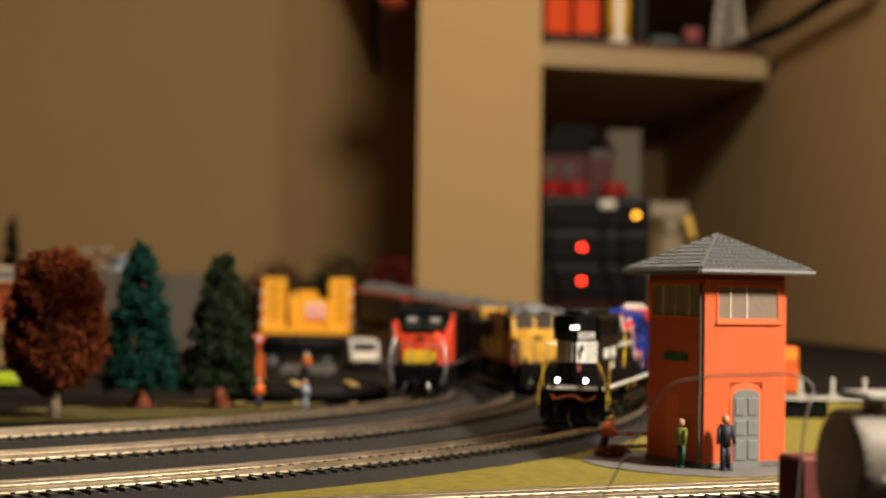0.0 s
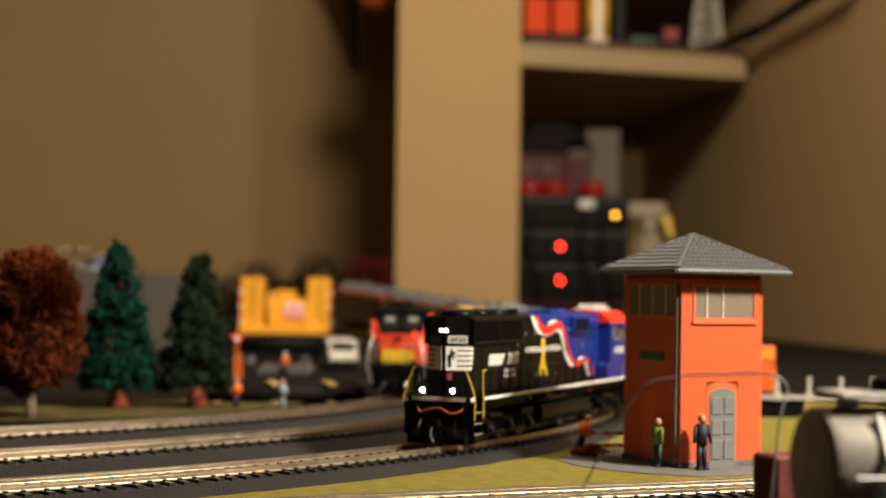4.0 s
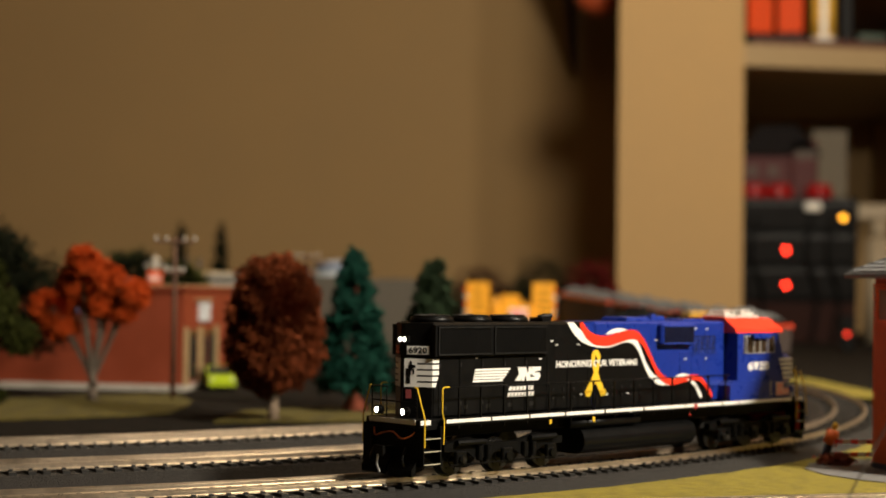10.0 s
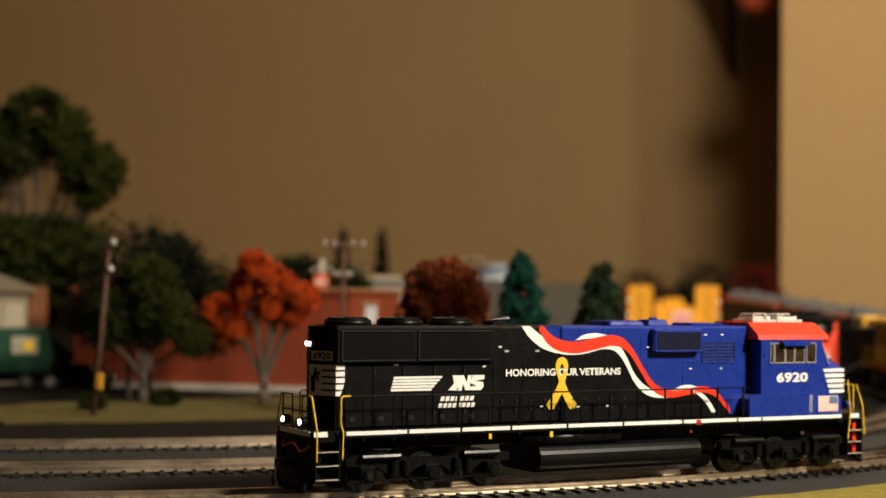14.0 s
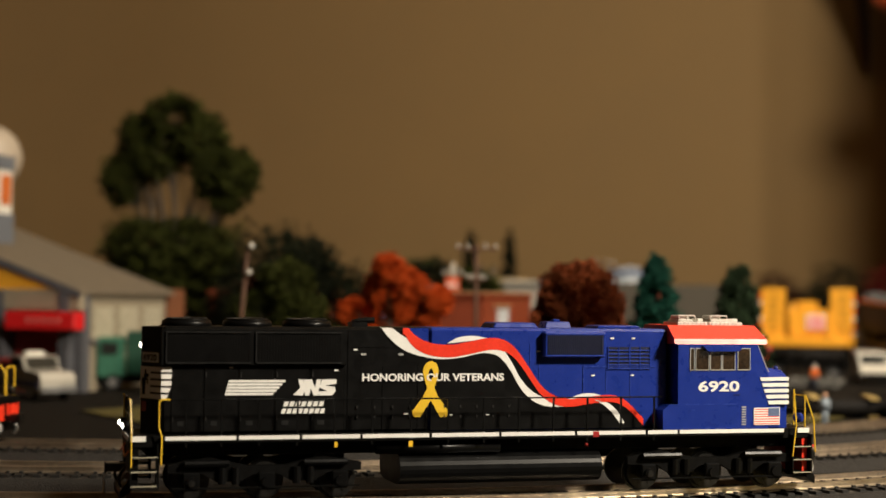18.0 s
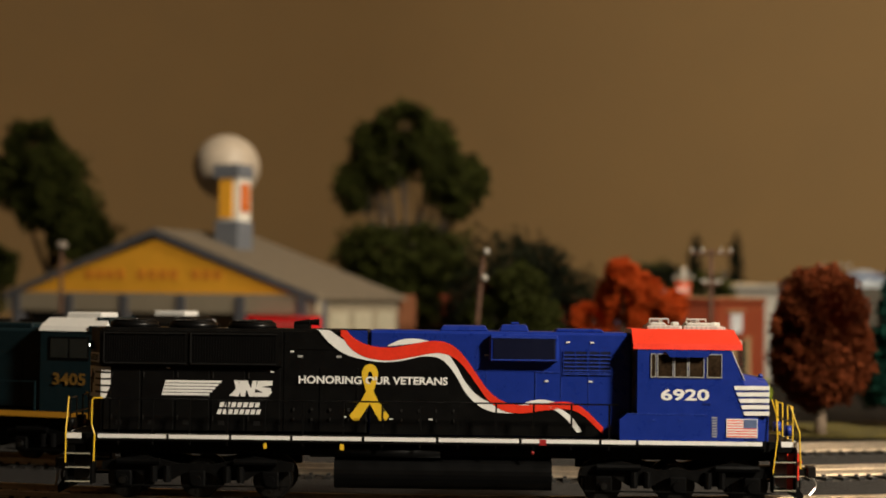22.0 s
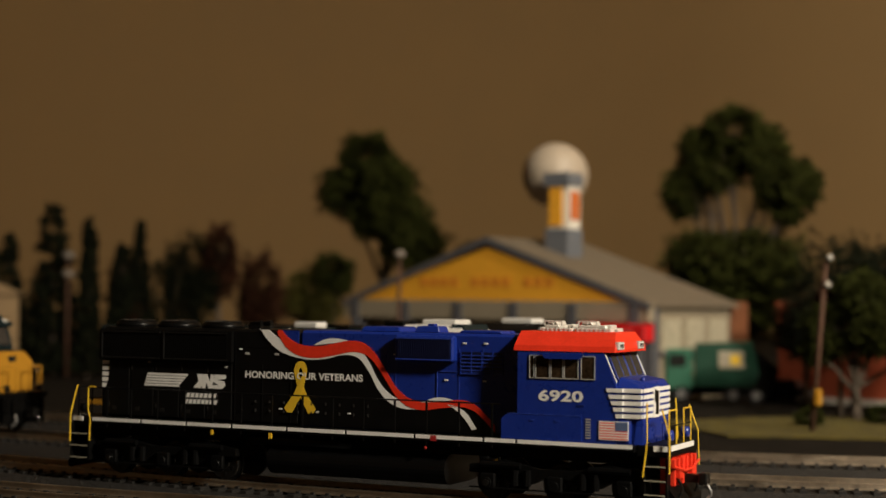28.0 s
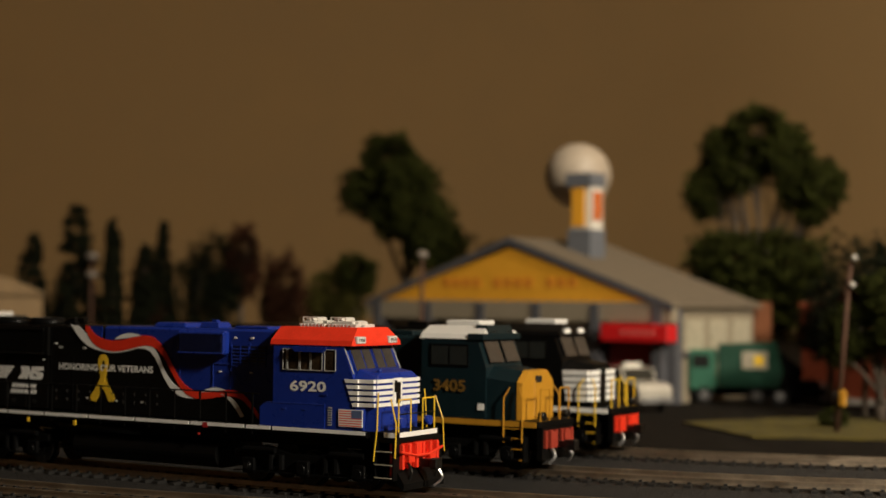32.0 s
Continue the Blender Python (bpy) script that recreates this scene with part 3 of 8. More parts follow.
    for side in (-1, 1):
        g = bb(128.9, 149.4, *sorted((side * 12.5, side * 12.72)), 46.4, 53.0)
        for u in np.arange(129.2, 149.2, 0.72):
            bb(u, u + 0.3, *sorted((side * 12.6, side * 12.95)), 46.6, 52.8, 0, g)
        part("brake_grille", g, deep, db, "dark ribbed brake grille")
        rim = bb(128.2, 150.0, *sorted((side * 12.5, side * 13.0)), 45.9, 46.35)
        bb(128.2, 150.0, *sorted((side * 12.5, side * 13.0)), 53.1, 53.5, 0, rim)
        part("brake_grille_rim", rim, BLUE_EDGE, db)
    for side in (-1, 1):
        back = part("inertial_grille", bb(152, 168.2, *sorted((side * (H - 0.1), side * (H + 0.12))), 41.2, 49.0), deep, e, "dark louvred air intake")
        for z in np.arange(41.4, 48.8, 1.25):
            part("slat", bb(152.2, 168.0, *sorted((side * H, side * (H + 0.5))), z, z + 0.38), BLUE_EDGE, back)
        for u in (152, 156, 160, 164, 167.8):
            part("grille_bar", bb(u, u + 0.3, *sorted((side * H, side * (H + 0.45))), 41.2, 49.0), BLUE, back)
    # livery on the near and far side
    red_c = P((79.3, 56.0), (82.6, 51.2), (87.6, 48.3), (95, 47.5), (102, 48.6), (109, 49.9), (114, 49.4), (118, 46.8), (121, 43.2), (124, 39.0), (127.5, 34.4), (132, 31.2),
              (138, 30.0), (146, 30.9), (153, 31.4), (157.5, 30.2), (161, 27.6), (165.5, 23.2))
    white_lo = P((72.0, 55.5), (75.6, 51.0), (80.6, 47.3), (87, 45.4), (93, 44.8), (99, 45.3), (106, 46.8), (111, 46.3), (114, 44.2), (117, 40.2), (120, 35.2), (124, 31.2), (129, 29.0), (136, 28.6))
    for side in (-1, 1):
        y0, y1 = sorted((side * (H + 0.05) / 1000, side * (H + 0.30) / 1000))
        y2, y3 = sorted((side * (H + 0.28) / 1000, side * (H + 0.42) / 1000))
        y4, y5 = sorted((side * (H + 0.40) / 1000, side * (H + 0.52) / 1000))
        rc = spline(red_c)
        low = [(x, Z(21.3)) for x, z in rc if x > U(87.9) and z > Z(21.3)]
        part("black_field", strip(low, [(x, z) for x, z in rc if x > U(87.9) and z > Z(21.3)], y0, y1), BLACK, e)
        up = [(x, min(z, Z(55.0))) for x, z in rc if x < U(88.2)]
        part("blue_field", strip(up, [(x, Z(55.05)) for x, z in up], y0, y1), BLUE, e)
        wl = spline(white_lo)
        wc = [(x, min(z + Z(4.4 - 2.0 * max(0, (x - U(100)) / 0.036)), Z(55.1))) for x, z in wl]
        part("white_ribbon", strip(wl, wc, y2, y3), LETTER, e, "white painted ribbon")
        half = [Z(2.1 - 0.9 * min(1, max(0, (x - U(105)) / 0.04))) for x, z in rc]
        part("red_ribbon", strip([(x, min(z, Z(55.1)) - (h if z - h < Z(55) else 0)) for (x, z), h in zip(rc, half)],
                                 [(x, min(z + h, Z(55.1))) for (x, z), h in zip(rc, half)], y4, y5), RED, e, "red painted ribbon")
        a = spline(P((94, 50.0), (98, 52.0), (103, 52.6), (108, 51.9)))
        b = spline(P((94, 50.0), (98, 50.4), (103, 51.0), (108, 51.9)))
        part("white_crest", strip(b, a, y4, y5), LETTER, e)
        a = spline(P((137, 31.2), (142, 32.9), (146, 33.2), (150, 32.4)))
        b = spline(P((137, 31.2), (142, 31.4), (146, 31.8), (150, 32.4)))
        part("white_crest", strip(b, a, y4, y5), LETTER, e)
        a = spline(P((147.5, 31.0), (151, 30.4), (155, 27.8), (158.5, 23.0)))
        b = spline(P((147.5, 30.6), (150.5, 29.2), (153.8, 26.4), (156.8, 22.6)))
        part("white_tail", strip(b, a, y4, y5), LETTER, e)
        # yellow loop ribbon
        loop = spline(P((86.3, 38.6), (86.0, 41.2), (86.9, 43.4), (88.6, 44.1), (90.3, 43.4), (91.2, 41.2), (90.9, 38.6)), 5)
        inner = spline(P((88.0, 38.6), (87.8, 40.2), (88.1, 41.3), (88.6, 41.7), (89.1, 41.3), (89.4, 40.2), (89.2, 38.6)), 5)
        part("yellow_ribbon_loop", strip(inner, loop, y4, y5), YELLOW, e, "yellow ribbon emblem")
        part("yellow_ribbon_tail", prisms(y4, y5, P((86.3, 38.8), (88.0, 38.8), (91.2, 32.4), (95.0, 27.2), (94.0, 25.7), (91.9, 25.6), (88.6, 31.2))), YELLOW, e)
        part("yellow_ribbon_tail", prisms(y4 - 0.0001, y5 + 0.0001, P((90.9, 38.8), (89.2, 38.8), (86.0, 32.4), (82.3, 27.2), (83.4, 25.7), (85.2, 25.6), (88.6, 31.2))), YELLOW, e)
        # herald: hatched bar, prancing shape and block letters as plain shapes
        for k in range(5):
            z = 33.2 + k * 1.02
            part("herald_bar", prisms(y2, y3, P((21.0 + k * 0.28, z), (36.8 + k * 1.0, z), (36.9 + k * 1.0, z + 0.8), (21.2 + k * 0.28, z + 0.8))), LETTER, e)
        for shape in (P((43.4, 33.2), (46.6, 33.0), (47.2, 34.6), (46.6, 38.2), (45.0, 38.2), (45.7, 35.6), (44.6, 34.3)),
                      P((47.3, 33.0), (48.7, 33.0), (49.2, 35.4), (50.2, 33.0), (51.6, 33.0), (52.6, 38.2), (51.2, 38.2), (50.7, 35.6), (49.5, 38.2), (46.7, 38.2)),
                      P((51.9, 33.0), (56.4, 33.0), (57.6, 34.4), (57.2, 35.8), (54.0, 36.2), (57.8, 36.8), (57.8, 38.2), (53.0, 38.2), (52.0, 35.6), (54.8, 34.4), (51.2, 34.3))):
            part("herald_shape", prisms(y2, y3, shape), LETTER, e)
        for u0, u1, z in [(40.2 + 1.95 * i, 41.6 + 1.95 * i, 29.5) for i in range(7)] + [(39.4 + 1.85 * i, 40.75 + 1.85 * i, 27.2) for i in range(8)]:
            part("name_bar", prisms(y2, y3, P((u0, z), (u1, z), (u1 + 0.5, z + 1.6), (u0 + 0.5, z + 1.6))), LETTER, e)
        me = text_mesh("HONORING OUR VETERANS", 0.0026, 0.0488)
        part("slogan", me, LETTER, e, "white slogan lettering", pose(U(66.4), side * (H + 0.58) / 1000, Z(37.5)) if side < 0 else pose(U(115.2), (H + 0.58) / 1000, Z(37.5), 0, 0, 180))
    # stripes on the hood end, wrapped round its corners
    for k in range(5):
        st = bmesh.new()
        z = 32.0 + k * 2.16
        for side in (-1, 1):
            yy = sorted((side * 0.00975, side * 0.00995))
            prism(st, P((-2.6, z), (0.2 + k * 0.9, z), (1.0 + k * 0.9, z + 1.55), (-2.6, z + 1.55)), *yy)
            on_wedge(st, side, 0.42, 1.0, z, z + 1.55)
        part("hood_end_stripe", st, LETTER, e, "white hood end stripe")
    for side in (-1, 1):
        part("horse_emblem", on_wedge(bmesh.new(), side, 0.0, 0.45, 32.0, 42.2, 0.16), LETTER, e)
        nb = part("number_board", on_wedge(bmesh.new(), side, 0.05, 0.93, 43.2, 47.1, 0.35), GRILLE_EDGE, e)
        # The far board's shade is put into its colour: dark, not white.
        part("board_face", on_wedge(bmesh.new(), side, 0.09, 0.89, 43.6, 46.7, 0.45), LETTER if side < 0 else WINDOW, nb)
    p, q = Vector((U(-9.0), -0.0010)), Vector((U(-2.6), -0.0098))
    d = q - p
    n = Vector((d.y, -d.x)).normalized() * 0.0006
    at = p + d * 0.16 + n
    me = text_mesh("6920", 0.0023, d.length * 0.66)
    part("board_number", me, BLACK, e, "black number on a white board", pose(at.x, at.y, Z(44.0), 0, 0, math.degrees(math.atan2(d.y, d.x))))
    horse = bmesh.new()
    for f0, f1, z0, z1 in ((0.08, 0.22, 33.2, 36.6), (0.06, 0.24, 36.2, 38.6), (0.16, 0.30, 37.8, 40.0), (0.20, 0.27, 39.4, 41.2), (0.24, 0.40, 38.8, 39.9), (0.30, 0.36, 36.6, 38.4)):
        on_wedge(horse, -1, f0, f1, z0, z1, 0.24)
    part("emblem_shape", horse, BLACK, e)
    for s in (-1, 1):
        part("headlight", ball(bmesh.new(), (U(-9.3), s * 0.0012, Z(49.0)), 0.00085, 12, 8, sx=0.5), HEADLAMP, e, "lit twin headlight")
        dl = part("ditch_light", rod(bmesh.new(), (U(-12.6), s * 0.0070, Z(23.6)), (U(-15.0), s * 0.0070, Z(23.6)), 0.0017, n=14), FRAMEBLACK, e)
        part("lens", ball(bmesh.new(), (U(-14.9), s * 0.0070, Z(23.6)), 0.0010, 12, 8, sx=0.5), LAMPWHITE, dl, "bright lit lens")
    part("headlight_housing", boxes((U(-9.2), U(-7.0), -0.0027, 0.0027, Z(47.7), Z(50.3)), bevel=0.0003), BLACK, e)
    part("flag_decal", on_wedge(bmesh.new(), -1, 0.06, 0.26, 27.9, 31.0, 0.14), mat("faded_flag_red", (0.30, 0.06, 0.06), 0.5), e)
    part("wire", tube(spline([(U(-11.2), -0.0125, Z(19.0)), (U(-13.8), -0.0105, Z(15.4)), (U(-14.4), -0.0060, Z(14.2)), (U(-14.2), -0.0010, Z(16.2)), (U(-14.4), 0.0040, Z(15.6)), (U(-14.2), 0.0085, Z(14.6)), (U(-11.5), 0.0120, Z(18.6))], 6), 0.0003),
         mat("orange_wire", (0.75, 0.16, 0.02), 0.4), e, "loose orange wire")
    # end platforms, steps, pilots
    for s, u in ((-1, -3.5), (1, 214.5)):
        a, b = (u - 10.1, u) if s < 0 else (u, u + 10.8)
        plat = part("end_platform", bb(a, b, -14.5, 14.5, 17.2, 20.9, 0.3), FRAMEBLACK, e)
        part("platform_stripe", bb(a - 0.15 if s < 0 else b - 0.1, a + 0.1 if s < 0 else b + 0.15, -12.5, 12.5, 19.2, 20.9), LETTER, plat)
        part("platform_side_stripe", bb(a + 0.4, a + 5.2, -14.75, -14.5, 19.2, 20.9) if s < 0 else bb(b - 5, b - 0.4, -14.75, -14.5, 19.2, 20.9), LETTER, plat)
        pil = RED if s > 0 else FRAMEBLACK
        pl = bmesh.new()
        c = a + 1 if s < 0 else b - 1
        bb(min(c, c - s * 2), max(c, c - s * 2), -14.0, 14.0, 5.0, 17.2, 0, pl)
        part("pilot", pl, pil, e, "red pilot" if s > 0 else "")
        plow = bmesh.new()
        for k in (-1, 1):
            prism(plow, [(U(c), 0.0035), (U(c + s * 3.4), 0.0012), (U(c + s * 3.6), 0.0035), (U(c), 0.0085)], *sorted((k * 0.0005, k * 0.0135)))
        part("snow_plow", plow, FRAMEBLACK, e)
        for k in (-1, 1):
            sx = a + 0.6 if s < 0 else b - 7.6
            for z in (5.0, 9.5, 14.0):
                yy = sorted((k * 10.5, k * 16.3))
                stp = part("step", bb(sx, sx + 7.0, yy[0], yy[1], z, z + 0.7), FRAMEBLACK, e)
                yy = sorted((k * 16.2, k * 16.55))
                part("step_edge", bb(sx, sx + 7.0, yy[0], yy[1], z + 0.3, z + 0.65), mat("pale_step", (0.40, 0.37, 0.28), 0.5), stp)
            for u2 in (sx - 0.2, sx + 7.0):
                bm = bb(u2, u2 + 0.5, *sorted((k * 11, k * 16.2)), 4.6, 18.6)
                part("step_side", bm, FRAMEBLACK, e)
            x0, x1 = U(sx), U(sx + 8.4)
            y = k * 0.0166
            if s < 0:
                handrail(e, [[(x0, y, Z(11.5)), (x0, y, Z(21.5)), (x0 - 0.0002, y * 0.76, Z(32.2)), (x0 - 0.0006, y * 0.70, Z(32.4))]], YELLOW, "grab_rail")
                handrail(e, [[(x1 + 0.0002, y, Z(12.0)), (x1 + 0.0004, y, Z(20.6)), (x1 - 0.0006, y, Z(23.6)), (x1 - 0.0006, y, Z(31.8)), (x1 + 0.0002, y, Z(32.4)), (x1 + 0.0028, y, Z(32.4))]], YELLOW, "grab_rail")
            else:
                handrail(e, [[(x0 - 0.0004, y, Z(11.0)), (x0 + 0.001, y, Z(22)), (x0 + 0.0006, y * 0.93, Z(34.5))]], YELLOW, "grab_rail")
                handrail(e, [[(x1, y, Z(12.5)), (x1 - 0.0002, y * 0.95, Z(24.0)), (x1 - 0.003, y * 0.9, Z(32.5))]], YELLOW, "grab_rail")
        ue = a + 0.8 if s < 0 else b - 0.8
        for k in (-1, 1):
            handrail(e, [[(U(ue), k * 0.012, Z(20.9)), (U(ue), k * 0.012, Z(32)), (U(ue), k * 0.004, Z(32)), (U(ue), k * 0.004, Z(20.9))]], YELLOW if s > 0 else BLACK, "end_hoop")
        handrail(e, [[(U(ue), -0.012, Z(27)), (U(ue), 0.012, Z(27))]], BLACK, "end_chain")
        coupler(e, a if s < 0 else b, s, STEELDARK)
        for k in (-1, 1):
            part("air_hose", rods(0.0005, spline([(U(c + s * 1.5), k * 0.008, Z(11)), (U(c + s * 3.6), k * 0.0085, Z(7)), (U(c + s * 2.0), k * 0.009, Z(3.4))], 4), n=6), STEELDARK, e)
    # side railings
    for k in (-1, 1):
        y = k * 0.0162
        us = list(np.arange(7.0, 170, 12.3))
        handrail(e, [[(U(us[0] - 5), y, Z(32.2)), (U(us[-1] + 3), y, Z(32.2))]], BLACK)
        for u in us:
            part("stanchion", boxes((U(u) - 0.0003, U(u) + 0.0003, y - 0.0003, y + 0.0003, Z(17.5), Z(32.4))), BLACK, e)
    # cab
    cab = part("cab", prisms(-0.0160, 0.0160, P((176, 20.9), (209, 20.9), (209, 39.0), (204.6, 50.4), (176, 50.4))), BLUE, e, "royal blue cab")
    skirt = bmesh.new()
    prism(skirt, P((170.3, 20.9), (197.8, 20.9), (197.8, 29.4), (172.6, 29.4), (170.3, 27.6)), -0.01622, 0.01622)
    part("cab_skirt", skirt, BLUE, e, "royal blue equipment box under the cab")
    for side in (-1, 1):
        part("skirt_edge", bb(172.8, 197.6, *sorted((side * 16.1, side * 16.32)), 29.3, 29.6), BLUE_EDGE, e)
        for u in (180.6, 189.0):
            part("skirt_latch", bb(u, u + 1.4, *sorted((side * 16.2, side * 16.4)), 27.3, 27.7), BLUE_EDGE, e)
    roof = bmesh.new()
    prof = [(-16.2, 50.2), (16.2, 50.2), (15.6, 52.0), (9.8, 56.6), (-9.8, 56.6), (-15.6, 52.0)]
    va = [roof.verts.new((U(174.6), y / 1000, Z(z))) for y, z in prof]
    vb = [roof.verts.new((U(208.3 if z < 55 else 206.6), y / 1000, Z(z))) for y, z in prof]
    roof.faces.new(va)
    roof.faces.new(vb[::-1])
    for i in range(6):
        roof.faces.new((va[i], va[(i + 1) % 6], vb[(i + 1) % 6], vb[i]))
    part("cab_roof", roof, RED, e, "bright red cab roof")
    nose = bmesh.new()
    prof = [(-15.2, 20.9), (15.2, 20.9), (15.2, 39.0), (12.0, 42.2), (-12.0, 42.2), (-15.2, 39.0)]
    va = [nose.verts.new((U(208.9), y / 1000, Z(z))) for y, z in prof]
    vb = [nose.verts.new((U(216.4 if z < 40 else 215.6), y * (0.90 if z < 40 else 0.9) / 1000, Z(z - (1.2 if z > 40 else 0)))) for y, z in prof]
    nose.faces.new(va)
    nose.faces.new(vb[::-1])
    for i in range(6):
        nose.faces.new((va[i], va[(i + 1) % 6], vb[(i + 1) % 6], vb[i]))
    part("nose", nose, BLUE, e, "royal blue short nose")
    for k in range(5):
        z = 29.3 + k * 2.05
        sb = bmesh.new()
        prism(sb, P((210.6 - k * 0.6, z), (216.3, z), (216.3, z + 1.25), (210.2 - k * 0.6, z + 1.25)), -0.01545, -0.0138)
        prism(sb, P((210.6 - k * 0.6, z), (216.3, z), (216.3, z + 1.25), (210.2 - k * 0.6, z + 1.25)), 0.0138, 0.01545)
        bb(216.3, 216.62, -13.6, -3.2, z, z + 1.25, 0, sb)
        bb(216.3, 216.62, 3.2, 13.6, z, z + 1.25, 0, sb)
        for y in (-0.0163, 0.0150):
            prism(sb, P((209.0 - k * 0.75, z), (210.8, z), (210.8, z + 1.25), (208.6 - k * 0.75, z + 1.25)), y, y + 0.0013)
        part("nose_stripe", sb, LETTER, e, "white nose stripe")
    part("nose_emblem", prisms(-0.003, 0.003, P((216.3, 29.0), (216.66, 29.0), (216.66, 39.0), (216.3, 39.0))), LETTER, e)
    part("nose_emblem_shape", boxes((U(216.6), U(216.8), -0.0012, 0.0016, Z(30), Z(37.6)), (U(216.6), U(216.8), -0.0024, -0.0008, Z(34), Z(38.2))), BLACK, e)
    for k in (-1, 1):
        y = k * 0.01605
        yy = sorted((k * 15.95, k * 16.35))
        for a, b in ((180.2, 181.9), (182.3, 187.2), (187.5, 191.6), (191.9, 196.6), (197.4, 202.0)):
            wf = bmesh.new()
            bb(a, a + 0.22, yy[0], yy[1], 41.2, 48.9, 0, wf)
            bb(b - 0.22, b, yy[0], yy[1], 41.2, 48.9, 0, wf)
            bb(a, b, yy[0], yy[1], 41.2, 41.5, 0, wf)
            bb(a, b, yy[0], yy[1], 48.6, 48.9, 0, wf)
            win = part("cab_window", wf, FRAMEPALE, e, "bright metal window frame")
            part("pane", bb(a, b, *sorted((k * 15.9, k * 16.1)), 41.3, 48.8), mat("cab_glass", (0.030, 0.019, 0.011), 0.12, vary=0.9, scale=160, spec=0.3), win)
        part("window_awning", prisms(*sorted((k * 0.0158, k * 0.0178)), P((184.6, 49.6), (198.8, 49.6), (197.2, 47.8), (186.2, 47.8))), BLUE, e)
    ws = bmesh.new()
    for s in (-1, 1):
        for a, b in ((1.0, 6.2), (7.0, 13.0)):
            y0, y1 = sorted((s * a / 1000, s * b / 1000))
            vs = [ws.verts.new((U(u) + 0.0002, y, Z(z))) for u, y, z in ((208.6, y0, 41.6), (208.6, y1, 41.6), (205.6, y1, 49.2), (205.6, y0, 49.2))]
            vs2 = [ws.verts.new(v.co - Vector((0.0004, 0, 0))) for v in vs]
            ws.faces.new(vs)
            ws.faces.new(vs2[::-1])
            for i in range(4):
                ws.faces.new((vs[i], vs2[i], vs2[(i + 1) % 4], vs[(i + 1) % 4]))
    part("windshield", ws, mat("windshield_glass", (0.045, 0.040, 0.036), 0.10, vary=0.3, scale=200, spec=0.25), e, "dark windshield panes")
    fr = bmesh.new()
    for s in (-1, 1):
        for y in (0.6, 6.6, 13.4):
            rod(fr, (U(208.8), s * y / 1000, Z(41.4)), (U(205.5), s * y / 1000, Z(49.4)), 0.00022, n=5)
    part("windshield_frame", fr, BLUE, e)
    for s in (-1, 1):
        part("corner_trim", rods(0.00022, [(U(209.0), s * 0.0156, Z(40.6)), (U(205.0), s * 0.0156, Z(49.8))], n=5), FRAMEPALE, e)
    for s in (-1, 1):
        nb = part("roof_number_board", bb(207.2, 208.6, s * 10.4 - 2.9, s * 10.4 + 2.9, 50.9, 53.5, 0.2), FRAMEPALE, e)
        part("board_face", bb(208.5, 208.75, s * 10.4 - 2.5, s * 10.4 + 2.5, 51.2, 53.2), LETTER, nb)
        part("board_number", text_mesh("6920", 0.0014, 0.0042), BLACK, nb, at=pose(U(208.85), s * 0.0104 - 0.0021, Z(51.5), 0, 0, 90))
    pale = mat("pale_silver_paint", (0.66, 0.63, 0.58), 0.42, 0.15, vary=0.25, scale=350)
    for u, w, front in ((180.0, 11.0, 4.5), (191.6, 12.2, 1.8)):
        ac = part("roof_air_unit", bb(u, u + w, -6.4, 6, 56.2, 57.7, 0.25), pale, e, "pale silver rooftop equipment")
        part("unit_cover", bb(u + 0.8, u + w - front, -5.2, 4.6, 57.6, 58.7, 0.3, tx=0.6), pale, ac)
        part("unit_cover", bb(u + 1.6, u + 5.4, -4.4, 4.0, 58.6, 60.0, 0.3, tx=0.4), pale, ac)
        part("unit_cover", bb(u + w - 2.6, u + w - 0.6, -4.0, 1.4, 57.6, 58.9, 0.3), pale, ac)
        for k in range(7):
            part("unit_fin", bb(u + 0.8 + k * 1.5, u + 1.1 + k * 1.5, -6.6, -6.2, 56.4, 57.6), FRAMEPALE, ac)
        part("unit_rail", rods(0.00025, [(U(u + 1), -0.0050, Z(59.9)), (U(u + 7), -0.0050, Z(59.9))], *[[(U(u + k), -0.0050, Z(58.4)), (U(u + k), -0.0050, Z(59.9))] for k in (1, 4, 7)], n=5), pale, ac)
    part("roof_antenna", rod(bmesh.new(), (U(204.6), -0.003, Z(56.0)), (U(204.6), -0.003, Z(57.4)), 0.0007, 0.0005, n=8), FRAMEPALE, e)
    part("cab_number", text_mesh("6920", 0.0038, 0.0156), LETTER, e, "white cab number", pose(U(183.4), -0.01615, Z(33.8)))
    part("cab_number", text_mesh("6920", 0.0040, 0.0146), LETTER, e, "white cab number", pose(U(198.2), 0.01615, Z(33.8), 0, 0, 180))
    cl = bmesh.new()
    bb(196.2, 198.6, -16.2, -15.95, 32.6, 33.1, 0, cl)
    part("cab_seam", cl, mat("dark_blue_paint", (0.008, 0.02, 0.16), 0.4), e)
    for k in range(8):
        part("vent_slot", bb(199.0, 200.6, -16.2, -15.95, 22.3 + k * 0.85, 22.7 + k * 0.85), FRAMEPALE, e)
    fl = part("flag_decal", bb(203.4, 212.6, -16.3, -16.0, 22.2, 28.2), LETTER, e, "small flag decal with red and white stripes")
    for k in range(7):
        part("stripe", bb(203.6, 212.4, -16.335, -16.28, 22.42 + k * 0.84, 22.74 + k * 0.84), RED, fl)
    part("canton", bb(208.7, 212.4, -16.345, -16.3, 25.2, 28.0), mat("flag_blue", (0.10, 0.14, 0.26), 0.5), fl)
